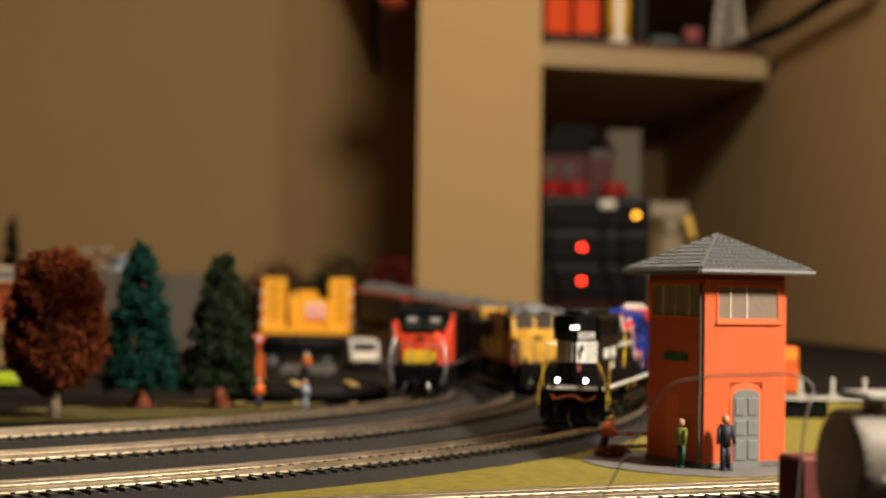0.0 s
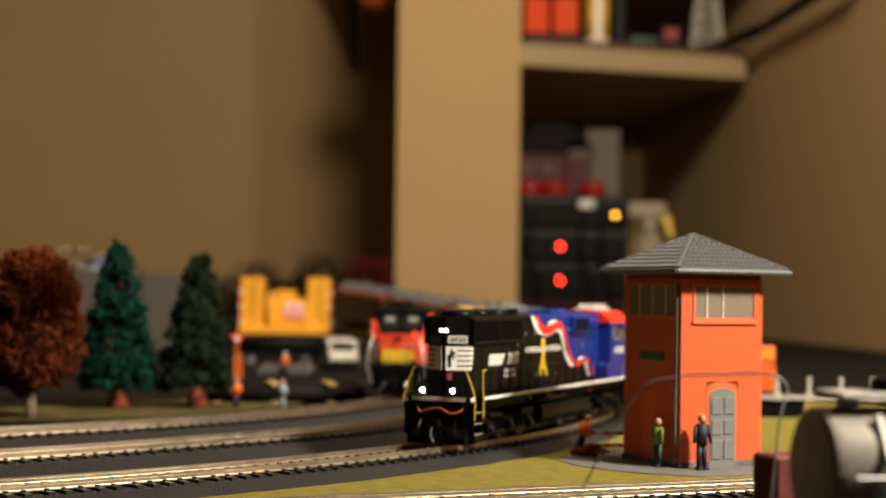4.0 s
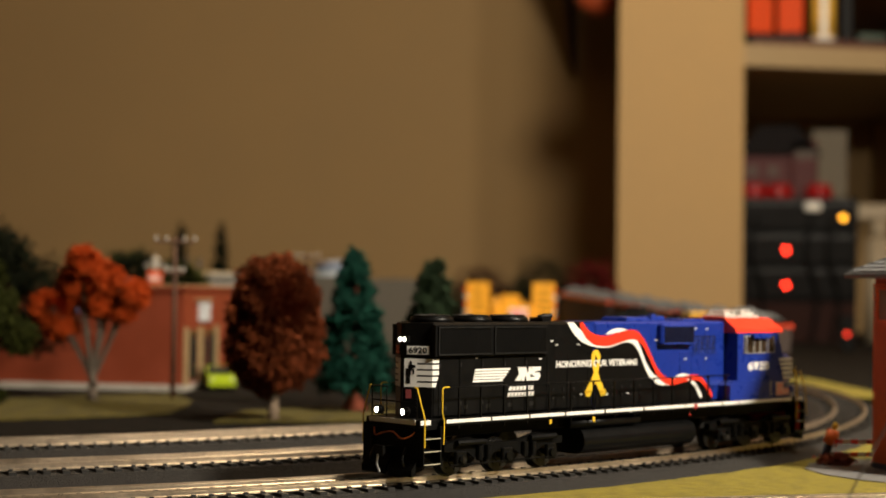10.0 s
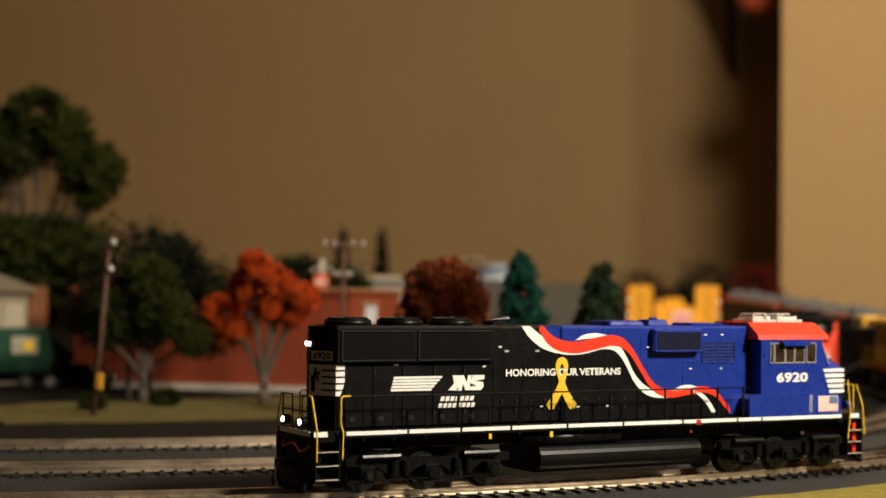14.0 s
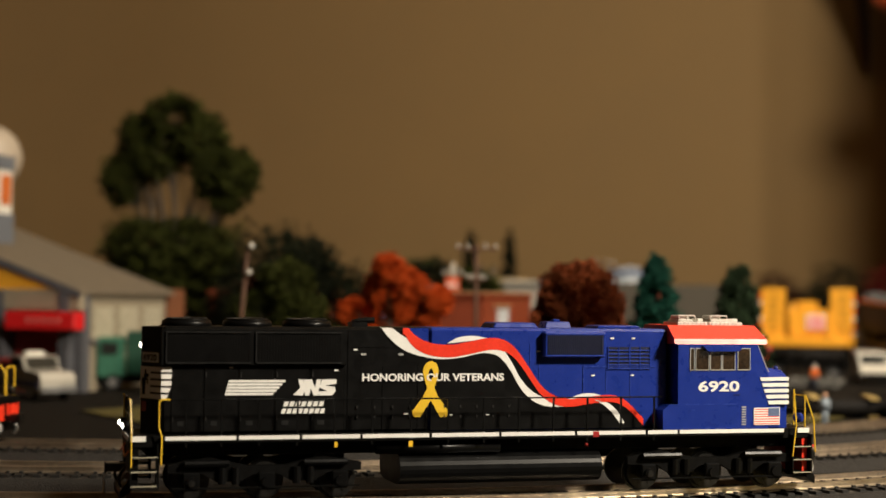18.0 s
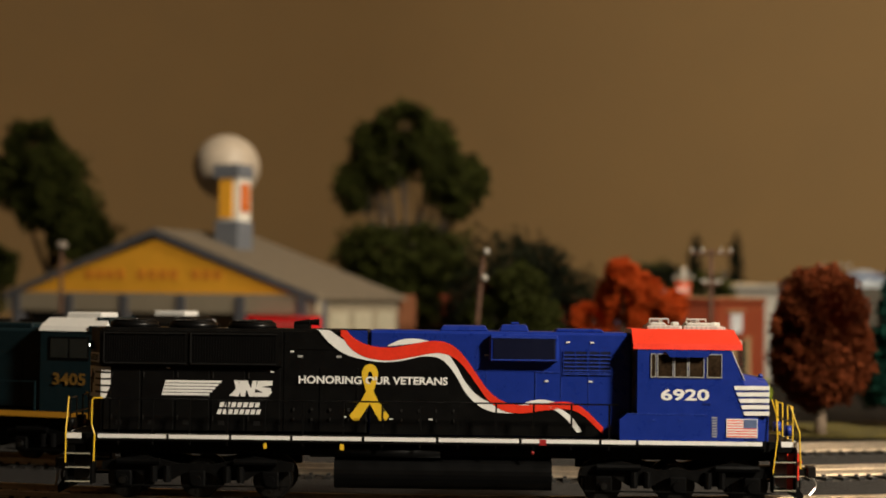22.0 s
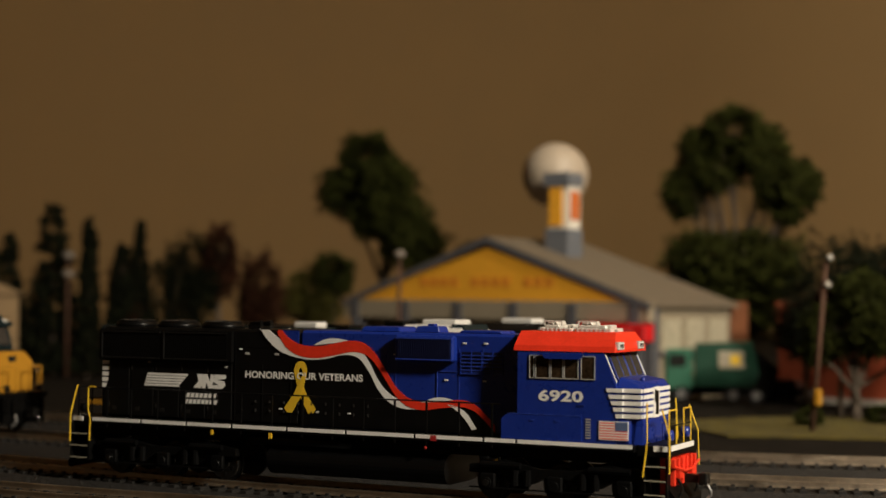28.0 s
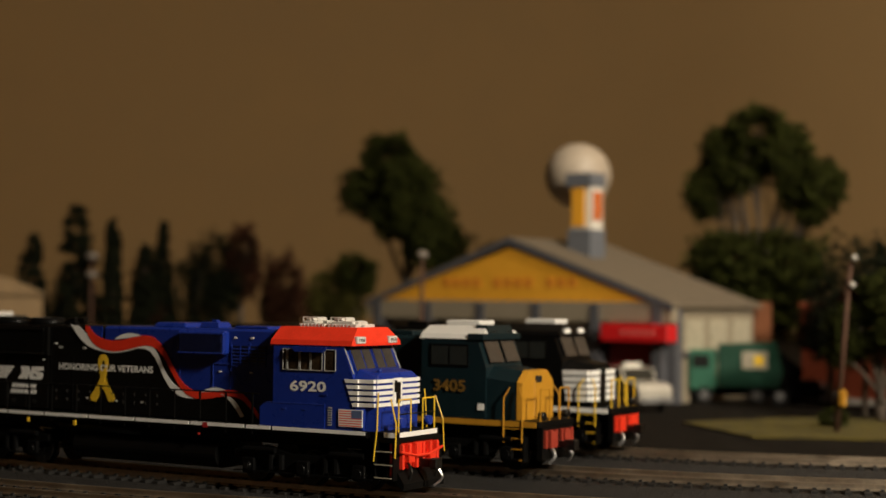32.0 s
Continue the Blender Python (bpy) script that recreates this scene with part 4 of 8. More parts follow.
    part("nose_ext", bb(209.0, 213.0, -15.9, 15.9, 20.9, 28.6, 0.4), BLUE, e)
    part("brake_wheel", ball(bmesh.new(), (U(214.6), -0.009, Z(41.6)), 0.0009, 8, 6), BLUE, e)
    for k in (-1, 1):
        d2 = part("front_ditch_light", rod(bmesh.new(), (U(222.5), k * 0.009, Z(24.0)), (U(224.8), k * 0.009, Z(24.0)), 0.0017, n=12), BLUE, e)
    for y in (-11.5, -7.0, -2.2, 2.2, 7.0, 11.5):
        part("pilot_rib", bb(224.6, 226.6, y - 0.7, y + 0.7, 8.2, 16.8, 0.2), RED, e)
    part("uncoupling_bar", rods(0.0005, [(U(226.8), -0.014, Z(14.5)), (U(227.4), -0.004, Z(12.6)), (U(227.4), 0.004, Z(12.6)), (U(226.8), 0.014, Z(14.5))], n=6), RED, e)
    part("pilot_gear", boxes((U(224.4), U(227.2), -0.009, -0.0052, Z(10.5), Z(13.0)), (U(224.4), U(227.2), 0.0052, 0.009, Z(10.5), Z(13.0)), (U(224.6), U(225.8), -0.003, 0.003, Z(12), Z(17))), RED, e)
    # fuel tank and trucks
    tank = bmesh.new()
    side = [(0.0146 - 0.0052 * (1 - math.cos(a)), 0.0088 + 0.0052 * math.sin(a)) for a in [math.radians(k) for k in range(-90, 91, 15)]]
    prism(tank, side + [(-y, z) for y, z in side[::-1]], U(78), U(148.5))
    for v in tank.verts:
        v.co = Vector((v.co.y, v.co.x, v.co.z))
    part("fuel_tank", tank, GLOSSBLACK, e, "glossy black fuel tank")
    part("air_reservoir", rod(bmesh.new(), (U(70.5), -0.0125, Z(15.8)), (U(112), -0.0125, Z(15.8)), 0.0019, n=14), GLOSSBLACK, e)
    part("air_reservoir", rod(bmesh.new(), (U(70.5), 0.0125, Z(15.8)), (U(112), 0.0125, Z(15.8)), 0.0019, n=14), FRAMEBLACK, e)
    truck(e, 32, spin=SPIN)
    truck(e, 187, spin=SPIN)
    return e


engine = passing_engine()
S_TABLE = [(0, 0.0), (1, 0.0269), (2, 0.0540), (4.5, 0.1183), (6, 0.1553), (7.5, 0.1942), (9, 0.2315), (11, 0.2826), (13, 0.3334), (14.5, 0.3710), (16.5, 0.4215),
           (18, 0.4594), (20, 0.5101), (22, 0.5611), (24, 0.6115), (26, 0.6626), (28.5, 0.7268), (30, 0.7648), (31, 0.7910), (32, 0.8163)]


def engine_s(t):
    return float(np.interp(t, [a for a, b in S_TABLE], [b for a, b in S_TABLE]))


def motions():
    rows = []
    for i in range(65):
        t = i * 0.5
        s = engine_s(t)
        x1, y1, _ = on_a(s + 0.0775)
        x2, y2, _ = on_a(s - 0.0775)
        h = math.atan2(y2 - y1, x2 - x1)
        rows.append((t, pose((x1 + x2) / 2, (y1 + y2) / 2, RZ, 0, 0, math.degrees(h))))
    walk(engine, rows)
    for w, k in SPIN:
        walk(w, [(i * 0.32, pose(k, 0, 0.0061, 0, -math.degrees(engine_s(i * 0.32) / 0.0060), 0)) for i in range(101)])


# ---- trees and shrubs ----
def foliage(name, color, vary=0.55, rough=0.9):
    """Leaf or foam-flock colour that differs from clump to clump."""
    if name in MATS:
        return MATS[name]
    m = bpy.data.materials.new(name)
    m.use_nodes = True
    nt = m.node_tree
    n, l = nt.nodes, nt.links
    b = n["Principled BSDF"]
    b.inputs["Roughness"].default_value = rough
    b.inputs["Specular IOR Level"].default_value = 0.12
    g = n.new("ShaderNodeNewGeometry")
    co, tx = n.new("ShaderNodeTexCoord"), n.new("ShaderNodeTexNoise")
    tx.inputs["Scale"].default_value = 90
    l.new(co.outputs["Object"], tx.inputs["Vector"])
    add = n.new("ShaderNodeMath")
    add.operation = "ADD"
    l.new(g.outputs["Random Per Island"], add.inputs[0])
    l.new(tx.outputs["Fac"], add.inputs[1])
    r = n.new("ShaderNodeMapRange")
    r.inputs["From Max"].default_value = 1.6
    r.inputs["To Min"].default_value, r.inputs["To Max"].default_value = 1 - vary, 1 + vary
    l.new(add.outputs[0], r.inputs["Value"])
    mul = n.new("ShaderNodeVectorMath")
    mul.operation = "SCALE"
    mul.inputs[0].default_value = color
    l.new(r.outputs["Result"], mul.inputs["Scale"])
    l.new(mul.outputs["Vector"], b.inputs["Base Color"])
    MATS[name] = m
    return m


def clumps(points, size, seed, flat=0.55):
    """Small folded leaf tufts at the given points, as one mesh."""
    rng = np.random.default_rng(seed)
    n = len(points)
    a = rng.normal(size=(n, 3))
    a /= np.linalg.norm(a, axis=1)[:, None]
    b = np.cross(a, rng.normal(size=(n, 3)))
    b /= np.linalg.norm(b, axis=1)[:, None]
    c = np.cross(a, b)
    s = size * rng.uniform(0.6, 1.5, (n, 1))
    quad = np.stack([points + a * s, points + b * s * flat + c * s * 0.25, points - a * s, points - b * s * flat + c * s * 0.25], 1)
    me = bpy.data.meshes.new("clumps")
    k = np.arange(n) * 4
    faces = np.concatenate([np.stack([k, k + 1, k + 2], 1), np.stack([k, k + 2, k + 3], 1)]).tolist()
    me.from_pydata(quad.reshape(-1, 3).tolist(), [], faces)
    me.update()
    return me


def blob_points(blobs, n, seed, shell=0.55, lump=0.22):
    """Points in the outer part of a few lumpy ellipsoids (x, y, z, rx, ry, rz)."""
    rng = np.random.default_rng(seed)
    w = np.array([b[3] * b[5] for b in blobs])
    out = []
    for b, k in zip(blobs, (w / w.sum() * n).astype(int)):
        d = rng.normal(size=(k, 3))
        d /= np.linalg.norm(d, axis=1)[:, None]
        ph = rng.uniform(0, 6.28, 6)
        lumps = 1 + lump * (np.sin(5 * d[:, 0] + ph[0]) * np.sin(6 * d[:, 1] + ph[1]) + 0.6 * np.sin(11 * d[:, 2] + ph[2]) * np.sin(9 * d[:, 0] + ph[3])
                            + 0.5 * np.sin(17 * d[:, 1] + ph[4]) * np.sin(15 * d[:, 2] + ph[5]))
        r = (shell + (1 - shell) * rng.uniform(0, 1, k) ** 0.6) * lumps
        out.append(np.array(b[:3]) + d * r[:, None] * np.array(b[3:]))
    return np.concatenate(out)


def tree(name, x, y, blobs, leaf, bark, label, n=5000, size=0.0016, seed=1, trunk=0.0028, fork=0.35, category="tree", shell=0.5, group="", lump=0.22, fork_z=None):
    """A tapered trunk that forks into limbs, each into a lump of the crown."""
    t = thing(name, label, category, pose(x, y, 0), group)
    rnd = random.Random(seed)
    low = min(b[2] - b[5] for b in blobs)
    top = max(b[2] for b in blobs)
    fz = fork_z or max(0.008, low + fork * (top - low) * 0.4)
    bm = bmesh.new()
    rod(bm, (0, 0, -0.001), (0.0006, 0, fz * 0.5), trunk * 1.3, trunk, n=9)
    rod(bm, (0.0006, 0, fz * 0.5), (0, 0, fz), trunk, trunk * 0.8, n=9)
    part("trunk", bm, bark, t)
    for b in blobs:
        bm = bmesh.new()
        p, q = Vector((0, 0, fz * rnd.uniform(0.7, 1.0))), Vector(b[:3])
        mid = (p + q) / 2 + Vector((rnd.uniform(-1, 1), rnd.uniform(-1, 1), 0.4)) * 0.003
        rod(bm, p, mid, trunk * 0.62, trunk * 0.42, n=7)
        rod(bm, mid, q, trunk * 0.42, trunk * 0.2, n=7)
        for k in range(3):
            d = Vector((rnd.uniform(-1, 1) * b[3], rnd.uniform(-1, 1) * b[4], rnd.uniform(-0.2, 0.8) * b[5])) * 0.8
            rod(bm, mid, q + d, trunk * 0.3, trunk * 0.08, n=5)
        part("limb", bm, bark, t)
    part("crown", clumps(blob_points(blobs, n, seed, shell, lump), size, seed), leaf, t)
    return t


def conifer(name, x, y, h, r, leaf, bark, label, n=4200, size=0.0016, seed=1, skirt=0.14, power=0.8, group="", trunk=0.002, lean=0.0):
    t = thing(name, label, "tree", pose(x, y, 0), group)
    part("trunk", rod(bmesh.new(), (0, 0, -0.001), (0, 0, h * 0.9), trunk, trunk * 0.3, n=8), bark, t)
    rng = np.random.default_rng(seed)
    # sprigs round the trunk, each a small tuft of needles, longest low down
    k = 300
    u = 1 - rng.uniform(0, 1, k) ** 0.7
    ang = rng.uniform(0, 6.283, k)
    rad = r * np.minimum(1.0, (1.02 - u) ** power * 1.04) * rng.uniform(0.62, 1.14, k)
    tip = np.stack([rad * np.cos(ang), rad * np.sin(ang), h * (skirt + (1 - skirt) * u) - rad * 0.25], 1)
    own = rng.integers(0, k, n)
    along = rng.uniform(0.35, 1.0, n)[:, None] ** 0.5
    pts = tip[own] * np.concatenate([along, along, np.ones((n, 1))], 1) + np.array([[0, 0, 1.0]]) * (1 - along) * r * 0.25
    pts += rng.normal(size=(n, 3)) * r * 0.072
    pts[:, 0] += lean * pts[:, 2] / h
    part("crown", clumps(pts, size, seed), leaf, t)
    return t


BARK = mat("grey_bark", (0.095, 0.072, 0.053), 0.9, vary=0.4, scale=400, bump=0.6)
REDBARK = mat("red_brown_bark", (0.30, 0.07, 0.035), 0.8, vary=0.4, scale=400, bump=0.4)
F_BROWN = foliage("russet_leaf", (0.104, 0.0235, 0.0065), 0.95)
F_TEAL = foliage("teal_needle", (0.006, 0.038, 0.026), 0.8)
F_OLIVE = foliage("olive_needle", (0.0150, 0.0260, 0.0120), 0.95)
F_ORANGE = foliage("orange_leaf", (0.34, 0.046, 0.006), 0.7)
F_DARK = foliage("dark_green_leaf", (0.0205, 0.0235, 0.0036), 0.9)
F_DEEP = foliage("deep_green_leaf", (0.0065, 0.0080, 0.0030), 0.8)
F_RUST = foliage("rust_leaf", (0.030, 0.011, 0.005), 0.7)
F_CRIMSON = foliage("crimson_leaf", (0.075, 0.006, 0.005), 0.6)
F_MOSS = foliage("moss_leaf", (0.040, 0.036, 0.007), 0.6)

tree("tree", -0.217, 0.925, [(0, 0, 0.056, 0.0275, 0.0275, 0.037), (0, 0, 0.041, 0.0275, 0.0275, 0.026), (0.001, 0, 0.074, 0.0185, 0.0185, 0.0195)], F_BROWN, mat("pale_bark", (0.20, 0.145, 0.10), 0.9, vary=0.4, scale=400, bump=0.5),
     "rounded russet-brown model tree on a grey trunk", n=40000, size=0.0013, seed=3, trunk=0.0028, shell=0.58, lump=0.11)
c1 = conifer("conifer", -0.185, 1.008, 0.0965, 0.0228, F_TEAL, REDBARK, "dark teal model fir tree with a reddish foot", n=26000, size=0.0013, seed=5, skirt=0.19, power=0.58, lean=-0.0020)
part("foot", rod(bmesh.new(), (0, 0, 0), (0, 0, 0.016), 0.0085, 0.0035, n=10), REDBARK, c1)
c2 = conifer("conifer", -0.1385, 1.017, 0.0945, 0.0222, F_OLIVE, REDBARK, "dull green model fir tree with a reddish foot", n=24000, size=0.0013, seed=8, skirt=0.19, power=0.60)
part("foot", rod(bmesh.new(), (0, 0, 0), (0, 0, 0.016), 0.0075, 0.0035, n=10), REDBARK, c2)
tree("tree", -0.363, 1.035, [(-0.028, 0, 0.060, 0.0150, 0.013, 0.0125), (-0.013, 0.004, 0.076, 0.0140, 0.012, 0.0135), (-0.006, -0.004, 0.090, 0.0115, 0.011, 0.0115), (0.008, 0, 0.078, 0.0125, 0.012, 0.0125),
                            (0.004, 0.002, 0.064, 0.0125, 0.012, 0.0105), (0.027, 0, 0.070, 0.0105, 0.011, 0.0105), (-0.022, 0.002, 0.048, 0.0110, 0.011, 0.0080), (0.020, 0, 0.057, 0.0080, 0.009, 0.0060)], F_ORANGE, BARK,
     "bright orange autumn model tree with forked trunk", n=22000, size=0.0013, seed=11, trunk=0.0030, shell=0.5, lump=0.14, fork_z=0.020)
tree("tree", -0.435, 1.005, [(-0.014, 0, 0.060, 0.0200, 0.017, 0.0170), (0.015, 0, 0.058, 0.0180, 0.016, 0.0170), (0.002, 0.004, 0.081, 0.0180, 0.016, 0.0150), (0.034, 0, 0.043, 0.0120, 0.013, 0.0115), (-0.026, 0, 0.044, 0.012, 0.012, 0.010)], F_DARK, BARK,
     "dark green leafy model tree with a grey trunk", n=13000, size=0.0015, seed=13, trunk=0.0028, fork_z=0.022)
tree("tree", -0.470, 1.090, [(0.010, 0, 0.082, 0.034, 0.028, 0.022), (-0.02, 0, 0.060, 0.034, 0.028, 0.030), (0.045, 0, 0.062, 0.030, 0.026, 0.034), (0.02, 0, 0.10, 0.020, 0.018, 0.014)], F_DEEP, BARK,
     "deep green bushy model tree", n=9000, size=0.0018, seed=14)
tree("tree", -0.452, 1.02, [(0.0, -0.004, 0.078, 0.015, 0.012, 0.009)], F_RUST, BARK, "rust-tipped young model tree", n=1800, size=0.0014, seed=15, trunk=0.0015)
tree("shrub", -0.410, 0.985, [(0, 0, 0.006, 0.010, 0.008, 0.006)], F_DARK, BARK, "low dark green shrub on the grass", n=900, size=0.0013, seed=16, trunk=0.001, category="shrub")
tree("shrub", -0.436, 0.935, [(0, 0, 0.006, 0.008, 0.008, 0.006)], F_DARK, BARK, "low dark green shrub by the pole", n=800, size=0.0013, seed=17, trunk=0.001, category="shrub")
tree("tree", -0.665, 1.290, [(0.002, 0, 0.228, 0.026, 0.024, 0.021), (-0.032, 0, 0.212, 0.020, 0.020, 0.021), (-0.048, 0, 0.174, 0.020, 0.020, 0.026), (-0.016, 0, 0.192, 0.026, 0.022, 0.022), (0.028, 0, 0.207, 0.023, 0.022, 0.026),
                            (0.040, 0, 0.178, 0.020, 0.020, 0.024), (0.060, 0, 0.176, 0.023, 0.022, 0.025), (0.052, 0, 0.152, 0.013, 0.014, 0.012), (-0.02, 0.0, 0.112, 0.046, 0.036, 0.028), (0.024, 0, 0.104, 0.044, 0.036, 0.034), (0.0, 0, 0.07, 0.05, 0.036, 0.030)],
     F_DARK, BARK, "tall dark green model tree in two tiers", n=30000, size=0.0026, seed=19, trunk=0.0045, shell=0.45)
tree("tree", -1.012, 1.230, [(-0.026, 0, 0.216, 0.030, 0.026, 0.024), (-0.048, 0, 0.184, 0.034, 0.028, 0.026), (-0.006, 0, 0.190, 0.040, 0.030, 0.028), (0.012, 0, 0.158, 0.034, 0.028, 0.028), (0.034, 0, 0.130, 0.036, 0.028, 0.026), (-0.016, 0, 0.160, 0.030, 0.026, 0.026)],
     F_DARK, BARK, "leaning dark green model tree", n=20000, size=0.0026, seed=23, trunk=0.0045, shell=0.45)
for i, (x, y, h, r) in enumerate([(-1.200, 0.975, 0.164, 0.026), (-1.228, 0.945, 0.130, 0.022), (-1.168, 0.990, 0.148, 0.013), (-1.145, 1.010, 0.125, 0.016), (-1.135, 1.023, 0.144, 0.013),
                                  (-0.628, 2.295, 0.172, 0.018), (-0.685, 2.278, 0.170, 0.018)]):
    conifer("cypress", x, y, h, r, F_DEEP, BARK, "slender dark model cypress", n=4500, size=0.0028, seed=30 + i, skirt=0.06, power=0.45, group="cypresses")
for i, (x, y, z, rx, rz, leaf, lab) in enumerate([(-1.105, 1.060, 0.100, 0.030, 0.036, F_DEEP, "dense dark green model shrub"), (-1.085, 1.075, 0.112, 0.020, 0.032, F_RUST, "brown-black bare model tree"),
                                                  (-1.120, 1.050, 0.070, 0.040, 0.045, F_DEEP, "dense dark green model shrub"), (-1.150, 1.020, 0.080, 0.018, 0.034, F_RUST, "brown autumn low shrub"),
                                                  (-1.060, 1.105, 0.082, 0.024, 0.036, F_RUST, "brown autumn model shrub"), (-1.020, 1.135, 0.080, 0.028, 0.026, F_MOSS, "mossy green model shrub"),
                                                  (-1.000, 1.140, 0.100, 0.020, 0.018, F_DARK, "dark green low model shrub"), (-0.930, 1.270, 0.110, 0.030, 0.020, F_DEEP, "dark green low model shrub"),
                                                  (-0.545, 1.240, 0.090, 0.040, 0.040, F_DEEP, "deep green leafy model tree"), (-0.500, 1.180, 0.080, 0.036, 0.040, F_DEEP, "deep green leafy model tree"),
                                                  (-0.520, 1.120, 0.060, 0.020, 0.020, F_RUST, "rusty brown model shrub"), (-0.529, 1.592, 0.090, 0.034, 0.022, F_DARK, "dark green leafy model tree"),
                                                  (-0.44, 1.35, 0.085, 0.026, 0.018, F_DEEP, "deep green model shrub"), (-0.40, 1.33, 0.080, 0.024, 0.018, F_DARK, "dark green low model shrub"),
                                                  (-0.226, 2.167, 0.070, 0.040, 0.042, F_RUST, "brown autumn model tree"), (-0.141, 2.175, 0.080, 0.044, 0.044, F_DEEP, "deep green leafy model tree"),
                                                  (-0.076, 2.178, 0.085, 0.036, 0.034, F_CRIMSON, "crimson autumn model tree"), (-0.255, 1.964, 0.050, 0.030, 0.040, F_DEEP, "dark green low model shrub"),
                                                  (-0.19, 2.25, 0.060, 0.060, 0.030, F_DEEP, "dark green low model shrub")]):
    tree("tree" if rz > 0.03 else "shrub", x, y, [(0, 0, z, rx, rx * 0.8, rz), (rx * 0.4, 0, z - rz * 0.5, rx * 0.7, rx * 0.6, rz * 0.7), (-rx * 0.5, 0, z - rz * 0.4, rx * 0.7, rx * 0.6, rz * 0.7)],
         leaf, BARK, lab, n=3200, size=0.0022, seed=50 + i, trunk=0.0025, category="tree" if rz > 0.03 else "shrub")

grass("grass_island", [(-0.44, 0.835), (-0.353, 0.890), (-0.285, 0.950), (-0.30, 1.05), (-0.334, 1.118), (-0.409, 1.06), (-0.49, 0.98), (-0.52, 0.90)], "darker flock grass island by the road", material=DULL_GRASS)
grass("grass_verge", [(-0.245, 0.903), (-0.156, 0.938), (-0.091, 1.025), (-0.06, 1.12), (-0.099, 1.140), (-0.15, 1.075), (-0.19, 1.045), (-0.250, 0.985)], "darker flock grass verge under the trees", material=DULL_GRASS)
grass("grass_outer", edge_a(-0.55, -0.02, -0.030) + [(0.16, 1.00), (0.19, 1.2), (0.14, 1.5)], "yellow-green flock grass outside the curve")


# ---- signal tower and its figures ----
BRICK = mat("orange_brick", (0.80, 0.150, 0.044), 0.6, vary=0.16, scale=300, random=0.5)
MORTAR = mat("brick_joint", (0.34, 0.050, 0.018), 0.7, vary=0.15, scale=300)
GREYROOF = mat("grey_roof_plastic", (0.105, 0.108, 0.110), 0.5, vary=0.12, scale=250)
GREYDOOR = mat("grey_door_plastic", (0.19, 0.195, 0.195), 0.5, vary=0.1, scale=250)
CONCRETE = mat("concrete_grey", (0.15, 0.145, 0.14), 0.8, vary=0.4, scale=200, bump=0.4)
FROST = mat("milky_pane", (0.235, 0.180, 0.140), 0.40, spec=0.3, vary=0.10, scale=60)


